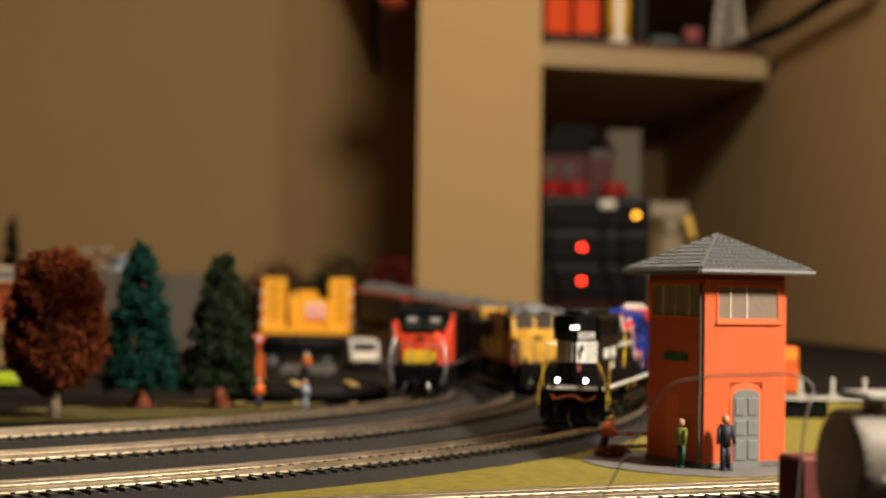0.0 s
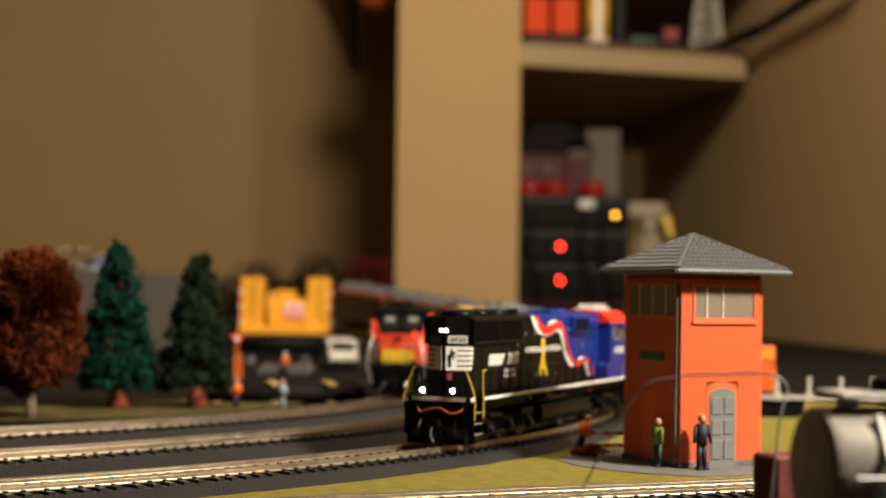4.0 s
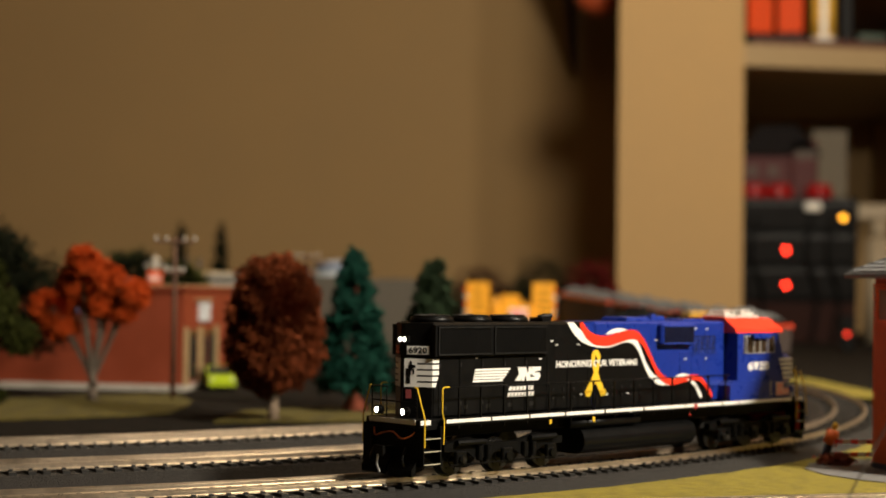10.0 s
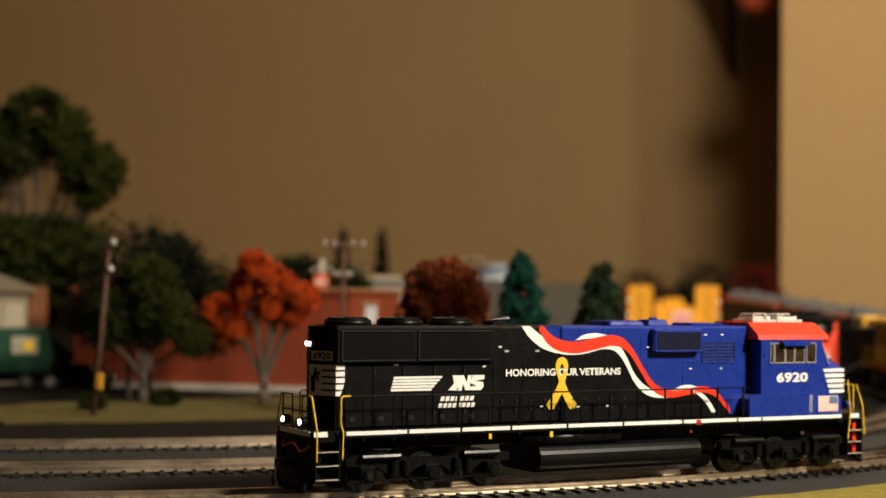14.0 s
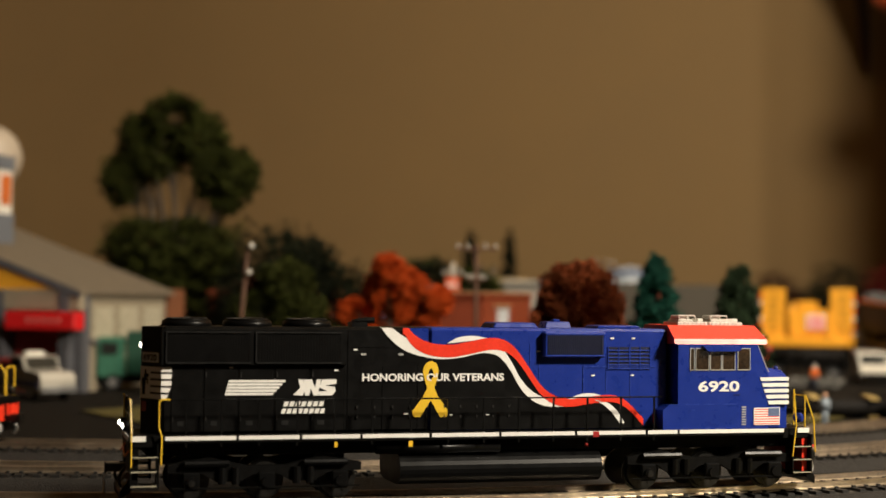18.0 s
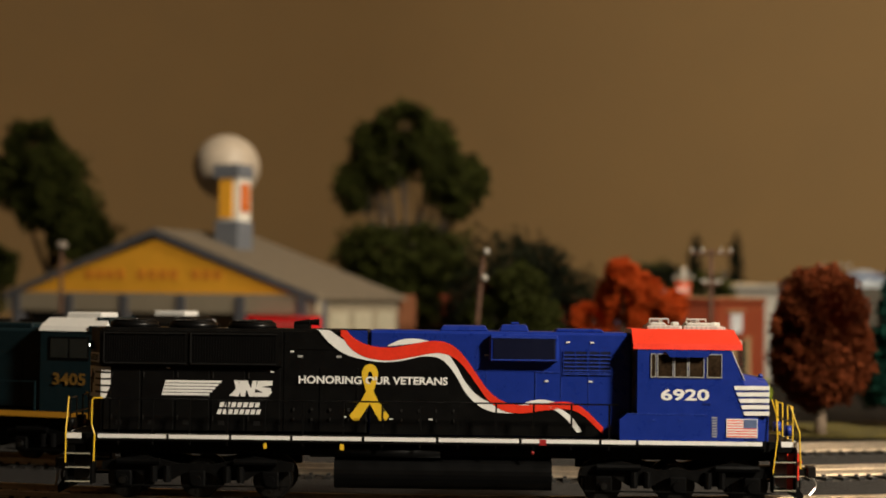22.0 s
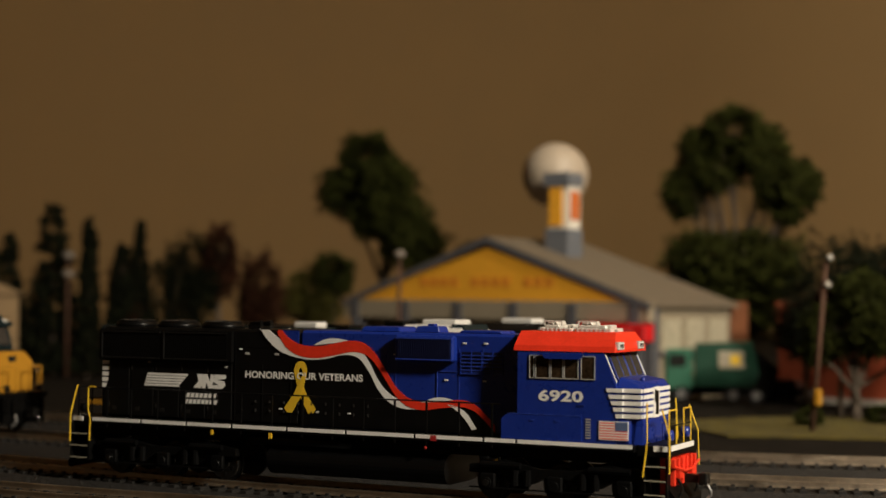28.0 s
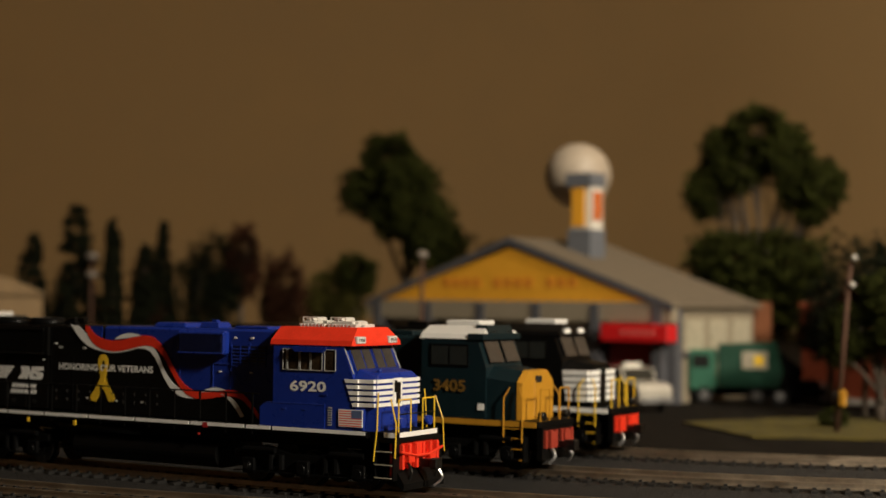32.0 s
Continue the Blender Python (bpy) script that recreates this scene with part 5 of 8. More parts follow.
def signal_tower():
    t = thing("signal_tower", "orange-red brick model signal tower with grey tiled roof", "tower", pose(0.105, 0.7155, 0.0016, 0, 0, 26.0) @ Matrix.Diagonal((0.957, 0.957, 0.985, 1)))
    w, h = 0.044, 0.0820
    part("core", boxes((0.0006, w - 0.0006, 0.0006, w - 0.0006, 0, h)), MORTAR, t)
    part("plinth", boxes((-0.0006, w + 0.0006, -0.0006, w + 0.0006, 0, 0.0022), bevel=0.0003), CONCRETE, t)
    # courses of brick on the two faces that show, openings left free
    bw, bh = 0.0034, 0.00125
    me = {}
    bricks = bmesh.new()

    def free(a, z, side):
        if side == 0:
            return not (0.0065 < a < 0.0395 and 0.0625 < z < 0.0770) and not (0.0130 < a < 0.0305 and z < 0.0365)
        return not (0.0030 < a < 0.0400 and 0.0635 < z < 0.0775)
    for side in (0, 1):
        for row in range(int((h - 0.0034) / bh)):
            z = 0.0024 + row * bh
            run = None
            for k in range(89):
                a = k * w / 88
                ok = k < 88 and free(a, z + bh / 2, side)
                if ok and run is None:
                    run = a
                if not ok and run is not None:
                    if side == 0:
                        box(bricks, run, a, -0.00012, 0.0007, z, z + bh - 0.00030)
                    else:
                        box(bricks, -0.00012, 0.0007, run, a, z, z + bh - 0.00030)
                    run = None
    tagged(part("brickwork", bricks, BRICK, t), kind="stuff")
    # front: door with arch
    arch = [(0.0150, 0.0)] + [(0.0220 - 0.0070 * math.cos(k * math.pi / 10), 0.0302 + 0.0030 * math.sin(k * math.pi / 10)) for k in range(11)] + [(0.0290, 0.0)]
    big = [(0.0135, 0.0)] + [(0.0220 - 0.0085 * math.cos(k * math.pi / 10), 0.0318 + 0.0042 * math.sin(k * math.pi / 10)) for k in range(11)] + [(0.0305, 0.0)]
    part("door_surround", prisms(-0.0004, 0.0005, big), BRICK, t)
    d = part("door", prisms(-0.0008, 0.0003, arch), GREYDOOR, t, "grey panelled double door")
    for a0, a1 in ((0.0158, 0.0212), (0.0226, 0.0280)):
        for z0, z1 in ((0.003, 0.0115), (0.0135, 0.0200), (0.0220, 0.0295)):
            part("panel", boxes((a0, a1, -0.0013, -0.0007, z0, z1), bevel=0.0003), GREYDOOR, d)
    part("ledge", boxes((0.0055, 0.0405, -0.0012, 0.0004, 0.0605, 0.0622), bevel=0.0003), BRICK, t)
    for side in (0, 1):
        a0, a1, z0, z1 = (0.0070, 0.0392, 0.0632, 0.0765) if side == 0 else (0.0035, 0.0395, 0.0640, 0.0770)
        fr = bmesh.new()

        def bar(p0, p1, q0, q1, out):
            return box(fr, p0, p1, -out, 0.0006, q0, q1) if side == 0 else box(fr, -out, 0.0006, p0, p1, q0, q1)
        bar(a0 - 0.0009, a1 + 0.0009, z1, z1 + 0.0009, 0.0006)
        bar(a0 - 0.0009, a1 + 0.0009, z0 - 0.0009, z0, 0.0006)
        bar(a0 - 0.0009, a0, z0, z1, 0.0006)
        bar(a1, a1 + 0.0009, z0, z1, 0.0006)
        win = part("window", fr, BRICK, t)
        part("pane", boxes((a0, a1, 0.0000, 0.0003, z0, z1)) if side == 0 else boxes((0.0, 0.0003, a0, a1, z0, z1)), FROST, win, "milky clear plastic pane")
        for k in (0.22, 0.50, 0.78) if side else (0.20, 0.47):
            c = a0 + (a1 - a0) * k
            bm = boxes((c - 0.0004, c + 0.0004, -0.0004, 0.0004, z0, z1)) if side == 0 else boxes((-0.0004, 0.0004, c - 0.0004, c + 0.0004, z0, z1))
            part("mullion", bm, mat("clear_edge_plastic", (0.60, 0.55, 0.48), 0.3), win)
    part("sign", boxes((-0.0008, 0.0, 0.0120, 0.0300, 0.0445, 0.0480)), mat("dark_green_paint", (0.012, 0.08, 0.035), 0.4), t, "small dark green sign")
    for k in (0, 1):
        part("sign_bar", boxes((-0.0011, -0.0007, 0.0140, 0.0280, 0.0456 + k * 0.0013, 0.0462 + k * 0.0013)), mat("green_bar", (0.03, 0.14, 0.06), 0.5), t)
    part("side_door_outline", boxes((-0.0003, 0.0003, 0.0180, 0.0280, 0.0, 0.0300)), BRICK, t)
    part("downpipe", rods(0.0006, [(-0.0010, 0.0018, 0.0780), (-0.0010, 0.0018, 0.0340), (-0.0014, 0.0018, 0.0320), (-0.0012, 0.0020, 0.0050), (-0.0030, 0.0020, 0.0022)], n=8), GREYROOF, t, "grey downpipe at the corner")
    for z in (0.032, 0.005):
        part("pipe_socket", rod(bmesh.new(), (-0.0011, 0.0019, z - 0.001), (-0.0011, 0.0019, z + 0.001), 0.0010, n=8), GREYROOF, t)
    # roof: slopes with rows of pantiles and a gutter board
    o = 0.0076
    lo, hi = -o, w + o
    c, za, zp = w / 2, h + 0.0018, h + 0.0174
    bm = bmesh.new()
    vs = [bm.verts.new(p) for p in ((lo, lo, za), (hi, lo, za), (hi, hi, za), (lo, hi, za), (c, c, zp))]
    for i in range(4):
        bm.faces.new((vs[i], vs[(i + 1) % 4], vs[4]))
    bm.faces.new(vs[3::-1])
    part("roof", bm, GREYROOF, t, "grey pantiled hip roof")
    part("fascia", boxes((lo - 0.0006, hi + 0.0006, lo - 0.0006, hi + 0.0006, h, h + 0.0020), bevel=0.0004), GREYROOF, t)
    tiles = bmesh.new()
    for side in range(4):
        rot = Matrix.Rotation(side * math.pi / 2, 4, "Z")
        span = (hi - lo) / 2
        rows = 9
        for r in range(rows):
            f0, f1 = r / rows, (r + 1.05) / rows
            half = span * (1 - (f0 + f1) / 2)
            k = max(1, int(half * 2 / 0.0025))
            for i in range(k):
                x = -half + (i + 0.5) * (half * 2 / k)
                y0, y1 = -span * (1 - f0), -span * (1 - f1)
                z0, z1 = za + (zp - za) * f0, za + (zp - za) * f1
                q = [Vector(p) for p in ((x - 0.00125, y0, z0 + 0.0009), (x, y0, z0 + 0.0019), (x + 0.00125, y0, z0 + 0.0009), (x + 0.00125, y1, z1), (x, y1, z1 + 0.0007), (x - 0.00125, y1, z1))]
                v = [tiles.verts.new((rot @ p) + Vector((c, c, 0))) for p in q]
                tiles.faces.new((v[0], v[1], v[4], v[5]))
                tiles.faces.new((v[1], v[2], v[3], v[4]))
                tiles.faces.new((v[0], v[2], v[1]))
                lip = [tiles.verts.new((rot @ Vector((a, y0, z0 - 0.0002))) + Vector((c, c, 0))) for a in (x - 0.00125, x + 0.00125)]
                tiles.faces.new((v[0], lip[0], lip[1], v[2]))
    tagged(part("roof_tiles", tiles, GREYROOF, t), kind="stuff")
    for px, py in ((lo, lo), (hi, lo), (hi, hi), (lo, hi)):
        part("hip_ridge", rod(bmesh.new(), (px, py, za + 0.0006), (c, c, zp + 0.0004), 0.0009, 0.0008, n=6), GREYROOF, t)
    part("gutter", rods(0.0011, [(hi + 0.001, lo - 0.001, h + 0.0010), (lo - 0.001, lo - 0.001, h + 0.0010), (lo - 0.001, hi + 0.001, h + 0.0010)], n=8), GREYROOF, t)
    return t


signal_tower()
bm = bmesh.new()
pad = [(0.057, 0.742), (0.063, 0.722), (0.076, 0.705), (0.089, 0.696), (0.110, 0.689), (0.134, 0.697), (0.161, 0.714), (0.168, 0.775), (0.120, 0.800), (0.081, 0.785), (0.061, 0.762)]
a = [bm.verts.new((x, y, 0.0002)) for x, y in pad]
b = [bm.verts.new((x, y, 0.0026 - 0.001)) for x, y in pad]
bm.faces.new(b)
for i in range(len(pad)):
    bm.faces.new((a[i], a[(i + 1) % len(pad)], b[(i + 1) % len(pad)], b[i]))
tagged(part("pad", bm, CONCRETE), "grey concrete-look pad under the tower", "pad", kind="structure")


def figurine(x, y, z, h, turn, coat, legs, head, label, lean=0.0):
    """A plain painted toy figure, all in one mesh."""
    bm = bmesh.new()
    slots = []

    def piece(m):
        if m not in slots:
            slots.append(m)
        for f in bm.faces:
            if not f.tag:
                f.tag, f.material_index = True, slots.index(m)
    s = h / 0.022
    for k in (-1, 1):
        rod(bm, (k * 0.0013 * s, 0, 0), (k * 0.0010 * s, 0, 0.0105 * s), 0.0010 * s, 0.0013 * s, n=7)
        box(bm, k * 0.0013 * s - 0.001 * s, k * 0.0013 * s + 0.001 * s, -0.0022 * s, 0.001 * s, 0, 0.001 * s)
    piece(legs)
    rod(bm, (0, 0, 0.0100 * s), (0, 0, 0.0178 * s), 0.0022 * s, 0.0026 * s, n=9)
    for k in (-1, 1):
        rod(bm, (k * 0.0027 * s, 0, 0.0172 * s), (k * 0.0036 * s, -0.0008 * s, 0.0104 * s), 0.0009 * s, 0.0007 * s, n=6)
    piece(coat)
    ball(bm, (0, 0, 0.0200 * s), 0.0016 * s, 10, 8, sz=1.2)
    piece(head)
    for f in bm.faces:
        f.smooth = True
    ob = part("figurine", bm, None)
    for m in slots:
        ob.data.materials.append(m)
    ob.matrix_basis = pose(x, y, z, 0, lean, turn)
    return tagged(ob, label, "figurine")


NAVY = mat("navy_paint", (0.012, 0.015, 0.03), 0.6)
SKIN = mat("pale_toy_paint", (0.50, 0.27, 0.17), 0.6)
# Lime darkened: the tower's shade is put into the vest colour.
HIVIS = mat("shaded_lime_paint", (0.13, 0.15, 0.012), 0.6)
ORANGE = mat("orange_paint", (0.80, 0.16, 0.02), 0.55, vary=0.12)
DKGREEN = mat("bottle_green_paint", (0.015, 0.05, 0.03), 0.6)
PALEBLUE = mat("pale_blue_paint", (0.28, 0.33, 0.38), 0.6)
figurine(0.1133, 0.7115, 0.0016, 0.0230, 15, NAVY, NAVY, SKIN, "navy-coated toy figure before the tower door")
figurine(0.0965, 0.7200, 0.0016, 0.0205, -60, HIVIS, DKGREEN, SKIN, "toy figure in a lime vest by the tower")
figurine(0.0670, 0.7640, 0.0016, 0.0190, 30, ORANGE, NAVY, mat("yellow_paint", (0.78, 0.50, 0.03)), "bending toy worker in orange with yellow helmet", 22)
figurine(-0.115, 1.014, 0.0, 0.0195, 10, ORANGE, NAVY, SKIN, "toy worker in an orange jacket by the pipes")
figurine(-0.086, 1.006, 0.0, 0.0195, -20, PALEBLUE, PALEBLUE, SKIN, "toy worker in pale grey overalls by the pipes")
figurine(-0.118, 1.385, 0.0, 0.0200, -20, ORANGE, NAVY, mat("white_paint", (0.7, 0.7, 0.6)), "toy worker in orange with a white helmet")


def barrier():
    t = thing("barrier", "red and white striped toy work barrier", "barrier", pose(0.0690, 0.7660, 0.0016, 0, 0, 8))
    for x in (0.0, 0.0205):
        part("post", boxes((x - 0.0004, x + 0.0004, -0.0004, 0.0004, 0, 0.0115)), LETTER, t)
        part("foot", boxes((x - 0.0006, x + 0.0006, -0.003, 0.003, 0, 0.0008)), LETTER, t)
    for z in (0.0030, 0.0085):
        for k in range(6):
            part("stripe", boxes((k * 0.0034, k * 0.0034 + 0.0034, -0.0008, -0.0003, z, z + 0.0018)), RED if k % 2 else LETTER, t)


barrier()
heap = tagged(part("rubble_heap", clumps(blob_points([(0, 0, 0.0015, 0.008, 0.006, 0.003)], 260, 4, 0.1), 0.0012, 4, 0.9), REDBARK, at=pose(0.072, 0.760, 0.0016)), "small heap of red-brown rubble", "rubble", kind="stuff")


# ---- buildings ----
def brick_store():
    red = mat("red_brown_wall", (0.20, 0.034, 0.010), 0.6, vary=0.14, scale=60, bump=0.2)
    cream = mat("cream_paint", (0.34, 0.24, 0.12), 0.6, vary=0.1, scale=80)
    t = thing("store_building", "low red-brown model store with white base strip", "building")
    part("wall", boxes((-0.560, -0.340, 1.1580, 1.300, 0.004, 0.0735)), red, t)
    part("base_strip", boxes((-0.562, -0.3385, 1.1555, 1.302, 0.0, 0.0045)), mat("pale_base", (0.40, 0.37, 0.32), 0.6), t)
    part("parapet", boxes((-0.562, -0.3385, 1.1560, 1.302, 0.0735, 0.0760)), red, t)
    part("roof_trim", boxes((-0.560, -0.3405, 1.1600, 1.300, 0.0760, 0.0770)), cream, t)
    for y in (1.160, 1.196, 1.240):
        part("pilaster", boxes((-0.3400, -0.3375, y, y + 0.005, 0.004, 0.046)), cream, t)
    for y in (1.174, 1.199, 1.223):
        w = part("shop_window", boxes((-0.3400, -0.3390, y, y + 0.017, 0.008, 0.044)), WINDOW, t)
    part("poster", boxes((-0.3400, -0.3385, 1.196, 1.224, 0.050, 0.064)), mat("poster_paper", (0.5, 0.52, 0.55), 0.6, vary=0.4, scale=200), t, "white poster over the shop windows")
    part("poster_trim", boxes((-0.3402, -0.3380, 1.185, 1.230, 0.0655, 0.0668)), cream, t)
    part("roof_vent", boxes((-0.40, -0.392, 1.20, 1.21, 0.076, 0.082)), GREYROOF, t)
    for x in (-0.455, -0.43, -0.416):
        part("wall_mark", boxes((x, x + 0.012, 1.1572, 1.1580, 0.056, 0.060)), mat("wall_letter_blue", (0.10, 0.13, 0.25), 0.6), t)
    return t


brick_store()


def cream_house():
    t = thing("house", "small cream model house behind the store", "building")
    cream = mat("cream_house", (0.50, 0.36, 0.16), 0.7, vary=0.12, scale=60)
    part("wall", boxes((-0.480, -0.420, 1.50, 1.58, 0, 0.088)), cream, t)
    part("roof", boxes((-0.485, -0.415, 1.495, 1.585, 0.088, 0.0915)), mat("tan_roof", (0.42, 0.30, 0.15), 0.8), t)
    part("window", boxes((-0.457, -0.447, 1.4985, 1.501, 0.072, 0.085)), WINDOW, t)
    for x in (-0.449, -0.437):
        part("flue", boxes((x, x + 0.004, 1.52, 1.524, 0.0915, 0.104)), BARK, t)
    s = thing("shed", "white model shed beside the cream house", "building")
    part("wall", boxes((-0.418, -0.360, 1.50, 1.56, 0, 0.086)), mat("pale_base", (0.40, 0.37, 0.32), 0.6), s)
    part("roof", boxes((-0.420, -0.358, 1.495, 1.565, 0.086, 0.0895)), mat("pale_base", (0.40, 0.37, 0.32), 0.6), s)


cream_house()


def dome_hall():
    t = thing("domed_hall", "white domed model hall far behind the firs", "building")
    part("dome", ball(bmesh.new(), (-0.365, 1.86, 0.090), 0.030, 20, 12, sz=0.7), mat("dome_grey", (0.36, 0.40, 0.44), 0.4), t)
    part("base", boxes((-0.400, -0.330, 1.83, 1.89, 0, 0.092)), mat("dull_grey_wall", (0.075, 0.064, 0.048), 0.8), t)
    part("blue_band", rod(bmesh.new(), (-0.365, 1.86, 0.100), (-0.365, 1.86, 0.106), 0.0292, 0.028, n=20), mat("slate_blue", (0.10, 0.13, 0.22), 0.6), t)
    g = tagged(part("retaining_wall", boxes((-0.50, -0.26, 1.90, 1.93, 0, 0.090)), mat("dull_grey_wall", (0.075, 0.064, 0.048), 0.8)), "long dull grey model wall", "wall")


dome_hall()


def depot():
    t = thing("depot_building", "orange-gabled model depot with grey roof", "building")
    orange = mat("amber_board", (0.850, 0.401, 0.028), 0.6, vary=0.08, scale=60)
    roofm = mat("grey_shingle", (0.145, 0.115, 0.078), 0.8, vary=0.25, scale=120, bump=0.4)
    creamw = mat("pale_cream_wall", (0.28, 0.235, 0.165), 0.7, vary=0.1, scale=60)
    col = mat("slate_column", (0.09, 0.09, 0.10), 0.6)
    x0, x1, y0, y1, e, pk = -0.908, -0.613, 1.058, 1.190, 0.071, 0.1225
    c = (x0 + x1) / 2
    part("wall", boxes((x0 + 0.01, x1 - 0.004, y0 + 0.006, y1, 0.0, e)), creamw, t)
    part("gable", prisms(y0 - 0.0070, y0 + 0.002, [(x0 + 0.008, e + 0.004), (x1 - 0.008, e + 0.004), (c, pk - 0.006)]), orange, t, "amber gable board")
    for k in (0, 1, 2, 3, 5, 6, 7, 8, 10, 11, 12):
        part("gable_mark", boxes((c - 0.066 + k * 0.0102, c - 0.059 + k * 0.0102, y0 - 0.0074, y0 - 0.0068, e + 0.015, e + 0.022)), mat("faded_red", (0.70, 0.245, 0.022), 0.6), t)
    part("fascia", boxes((x0, x1, y0 - 0.0076, y0 + 0.002, e - 0.011, e + 0.004)), creamw, t)
    for k in range(6):
        x = x0 + 0.008 + k * 0.0542
        part("column", boxes((x, x + 0.008, y0 - 0.0086, y0 + 0.006, 0, e + 0.0025)), col, t, "dark grey column")
    for k in range(5):
        x = x0 + 0.021 + k * 0.0535
        part("bay_door", boxes((x, x + 0.036, y0 + 0.004, y0 + 0.0065, 0.0, 0.048)), WINDOW if k % 2 else mat("dark_red", (0.35, 0.02, 0.02)), t)
    for s in (-1, 1):
        xe = c + s * ((x1 - x0) / 2 + 0.001)
        ze = e + 0.0002
        part("roof_slope", prisms(y0 - 0.008, y1 + 0.006, [(c, pk), (xe, ze), (xe, ze + 0.0030), (c, pk + 0.0035)] if s > 0 else [(c, pk + 0.0035), (xe, ze + 0.0030), (xe, ze), (c, pk)]), roofm, t, "grey shingled roof slope")
        part("barge_board", prisms(y0 - 0.0090, y0 - 0.0072, [(c, pk - 0.0025), (xe, ze - 0.0025), (xe, ze + 0.0025), (c, pk + 0.0030)]), col, t)
    for k in range(3):
        y = y0 + 0.018 + k * 0.038
        w = part("side_window", boxes((x1 - 0.0045, x1 - 0.002, y, y + 0.028, 0.038, 0.062)), mat("pale_pane", (0.42, 0.38, 0.28), 0.3), t)
        part("sill", boxes((x1 - 0.004, x1 - 0.0005, y - 0.002, y + 0.030, 0.0355, 0.038)), col, w)
    part("corner_post", boxes((x1 - 0.012, x1 - 0.0005, y0 - 0.0005, y0 + 0.010, 0, e)), col, t)
    aw = part("awning", boxes((-0.668, -0.610, y0 - 0.018, y0 - 0.004, 0.0455, 0.0585), bevel=0.0008), mat("signal_red", (0.62, 0.010, 0.012), 0.5), t, "bright red awning with faded lettering")
    for k in range(5):
        part("letter_bar", boxes((-0.650 + k * 0.0062, -0.646 + k * 0.0062, y0 - 0.0184, y0 - 0.0178, 0.0505, 0.0545)), mat("pink_letter", (0.66, 0.12, 0.11), 0.5), aw)
    st = part("sign_tower_base", boxes((-0.7385, -0.7155, 1.1010, 1.1230, 0.0900, 0.1335), bevel=0.0006), mat("slate_grey", (0.13, 0.14, 0.16), 0.6), t, "slate grey rooftop sign tower")
    part("sign_tower_body", boxes((-0.7355, -0.7170, 1.1030, 1.1210, 0.1335, 0.1690)), WHITE, t)
    part("sign_tower_stripe", boxes((-0.7345, -0.7225, 1.1015, 1.1032, 0.1360, 0.1670)), orange, t)
    part("sign_tower_stripe", boxes((-0.7172, -0.7158, 1.1060, 1.1180, 0.1410, 0.1640)), mat("burnt_orange", (0.55, 0.13, 0.02), 0.5), t)
    part("sign_tower_cap", boxes((-0.7400, -0.7160, 1.1010, 1.1230, 0.1680, 0.1790)), mat("slate_grey", (0.13, 0.14, 0.16), 0.6), t)
    part("globe", ball(bmesh.new(), (-0.7600, 1.150, 0.1815), 0.0280, 24, 16, sz=0.98), mat("globe_white", (0.42, 0.35, 0.27), 0.5), t, "large white globe on the roof sign")
    part("annex", boxes((-0.640, -0.618, 1.198, 1.226, 0.0, 0.076), bevel=0.001), mat("annex_brick", (0.17, 0.058, 0.020), 0.8, vary=0.35, scale=200), t, "small orange brick annex")
    return t


depot()


# ---- poles and signs ----
WOOD = mat("stained_pole_wood", (0.075, 0.033, 0.017), 0.8, vary=0.35, scale=300, bump=0.3)
CLEAR = mat("bright_insulator", (0.50, 0.47, 0.42), 0.15, vary=0.05)


def line_pole(x, y, h, arms, label, turn=0, lean=(0, 0)):
    t = thing("utility_pole", label, "pole", pose(x, y, 0, 0, 0, turn))
    part("post", rod(bmesh.new(), (0, 0, -0.001), (lean[0], lean[1], h), 0.0018, 0.0013, n=9), WOOD, t)
    for z, w in arms:
        k = z / h
        arm = part("crossarm", boxes((lean[0] * k - w / 2, lean[0] * k + w / 2, -0.0022 + lean[1] * k, -0.0006 + lean[1] * k, z - 0.0009, z + 0.0009)), WOOD, t)
        for i in (-0.47, -0.22, 0.22, 0.47):
            part("insulator", rod(bmesh.new(), (lean[0] * k + w * i, lean[1] * k - 0.0014, z + 0.0009), (lean[0] * k + w * i, lean[1] * k - 0.0014, z + 0.0034), 0.0010, 0.0008, n=8), CLEAR, arm, "bright glassy insulator")
    return t


line_pole(-0.319, 1.067, 0.1085, [(0.1055, 0.027), (0.0850, 0.012)], "brown wooden utility pole with crossarm", 20)
line_pole(-0.312, 1.445, 0.108, [(0.1045, 0.024), (0.0895, 0.018)], "brown wooden utility pole with two crossarms", 10)
p = line_pole(-0.419, 0.900, 0.1000, [], "leaning brown pole with two bright lamps", 0, (0.0085, 0))
for z, s in ((0.1015, 0.003), (0.0860, 0.003)):
    part("lamp_head", ball(bmesh.new(), (0.0085 * z / 0.1 + s, -0.002, z), 0.0019, 12, 8), CLEAR, p, "bright round lamp head")
part("bracket", rods(0.0005, [(0.0085, 0, 0.097), (0.0115, -0.002, 0.1015)], [(0.007, 0, 0.083), (0.0103, -0.002, 0.086)], n=6), WOOD, p)
part("meter_box", boxes((0.0030, 0.0068, -0.004, -0.001, 0.0160, 0.0255), bevel=0.0005), mat("amber_box", (0.52, 0.25, 0.02), 0.5), p, "yellow meter box")
p = line_pole(-0.766, 0.948, 0.1060, [], "thin brown lamp pole before the depot", 0)
part("lamp_head", ball(bmesh.new(), (0, 0, 0.1085), 0.0045, 12, 8, sz=0.7), mat("milky_lamp", (0.22, 0.19, 0.16), 0.4), p)
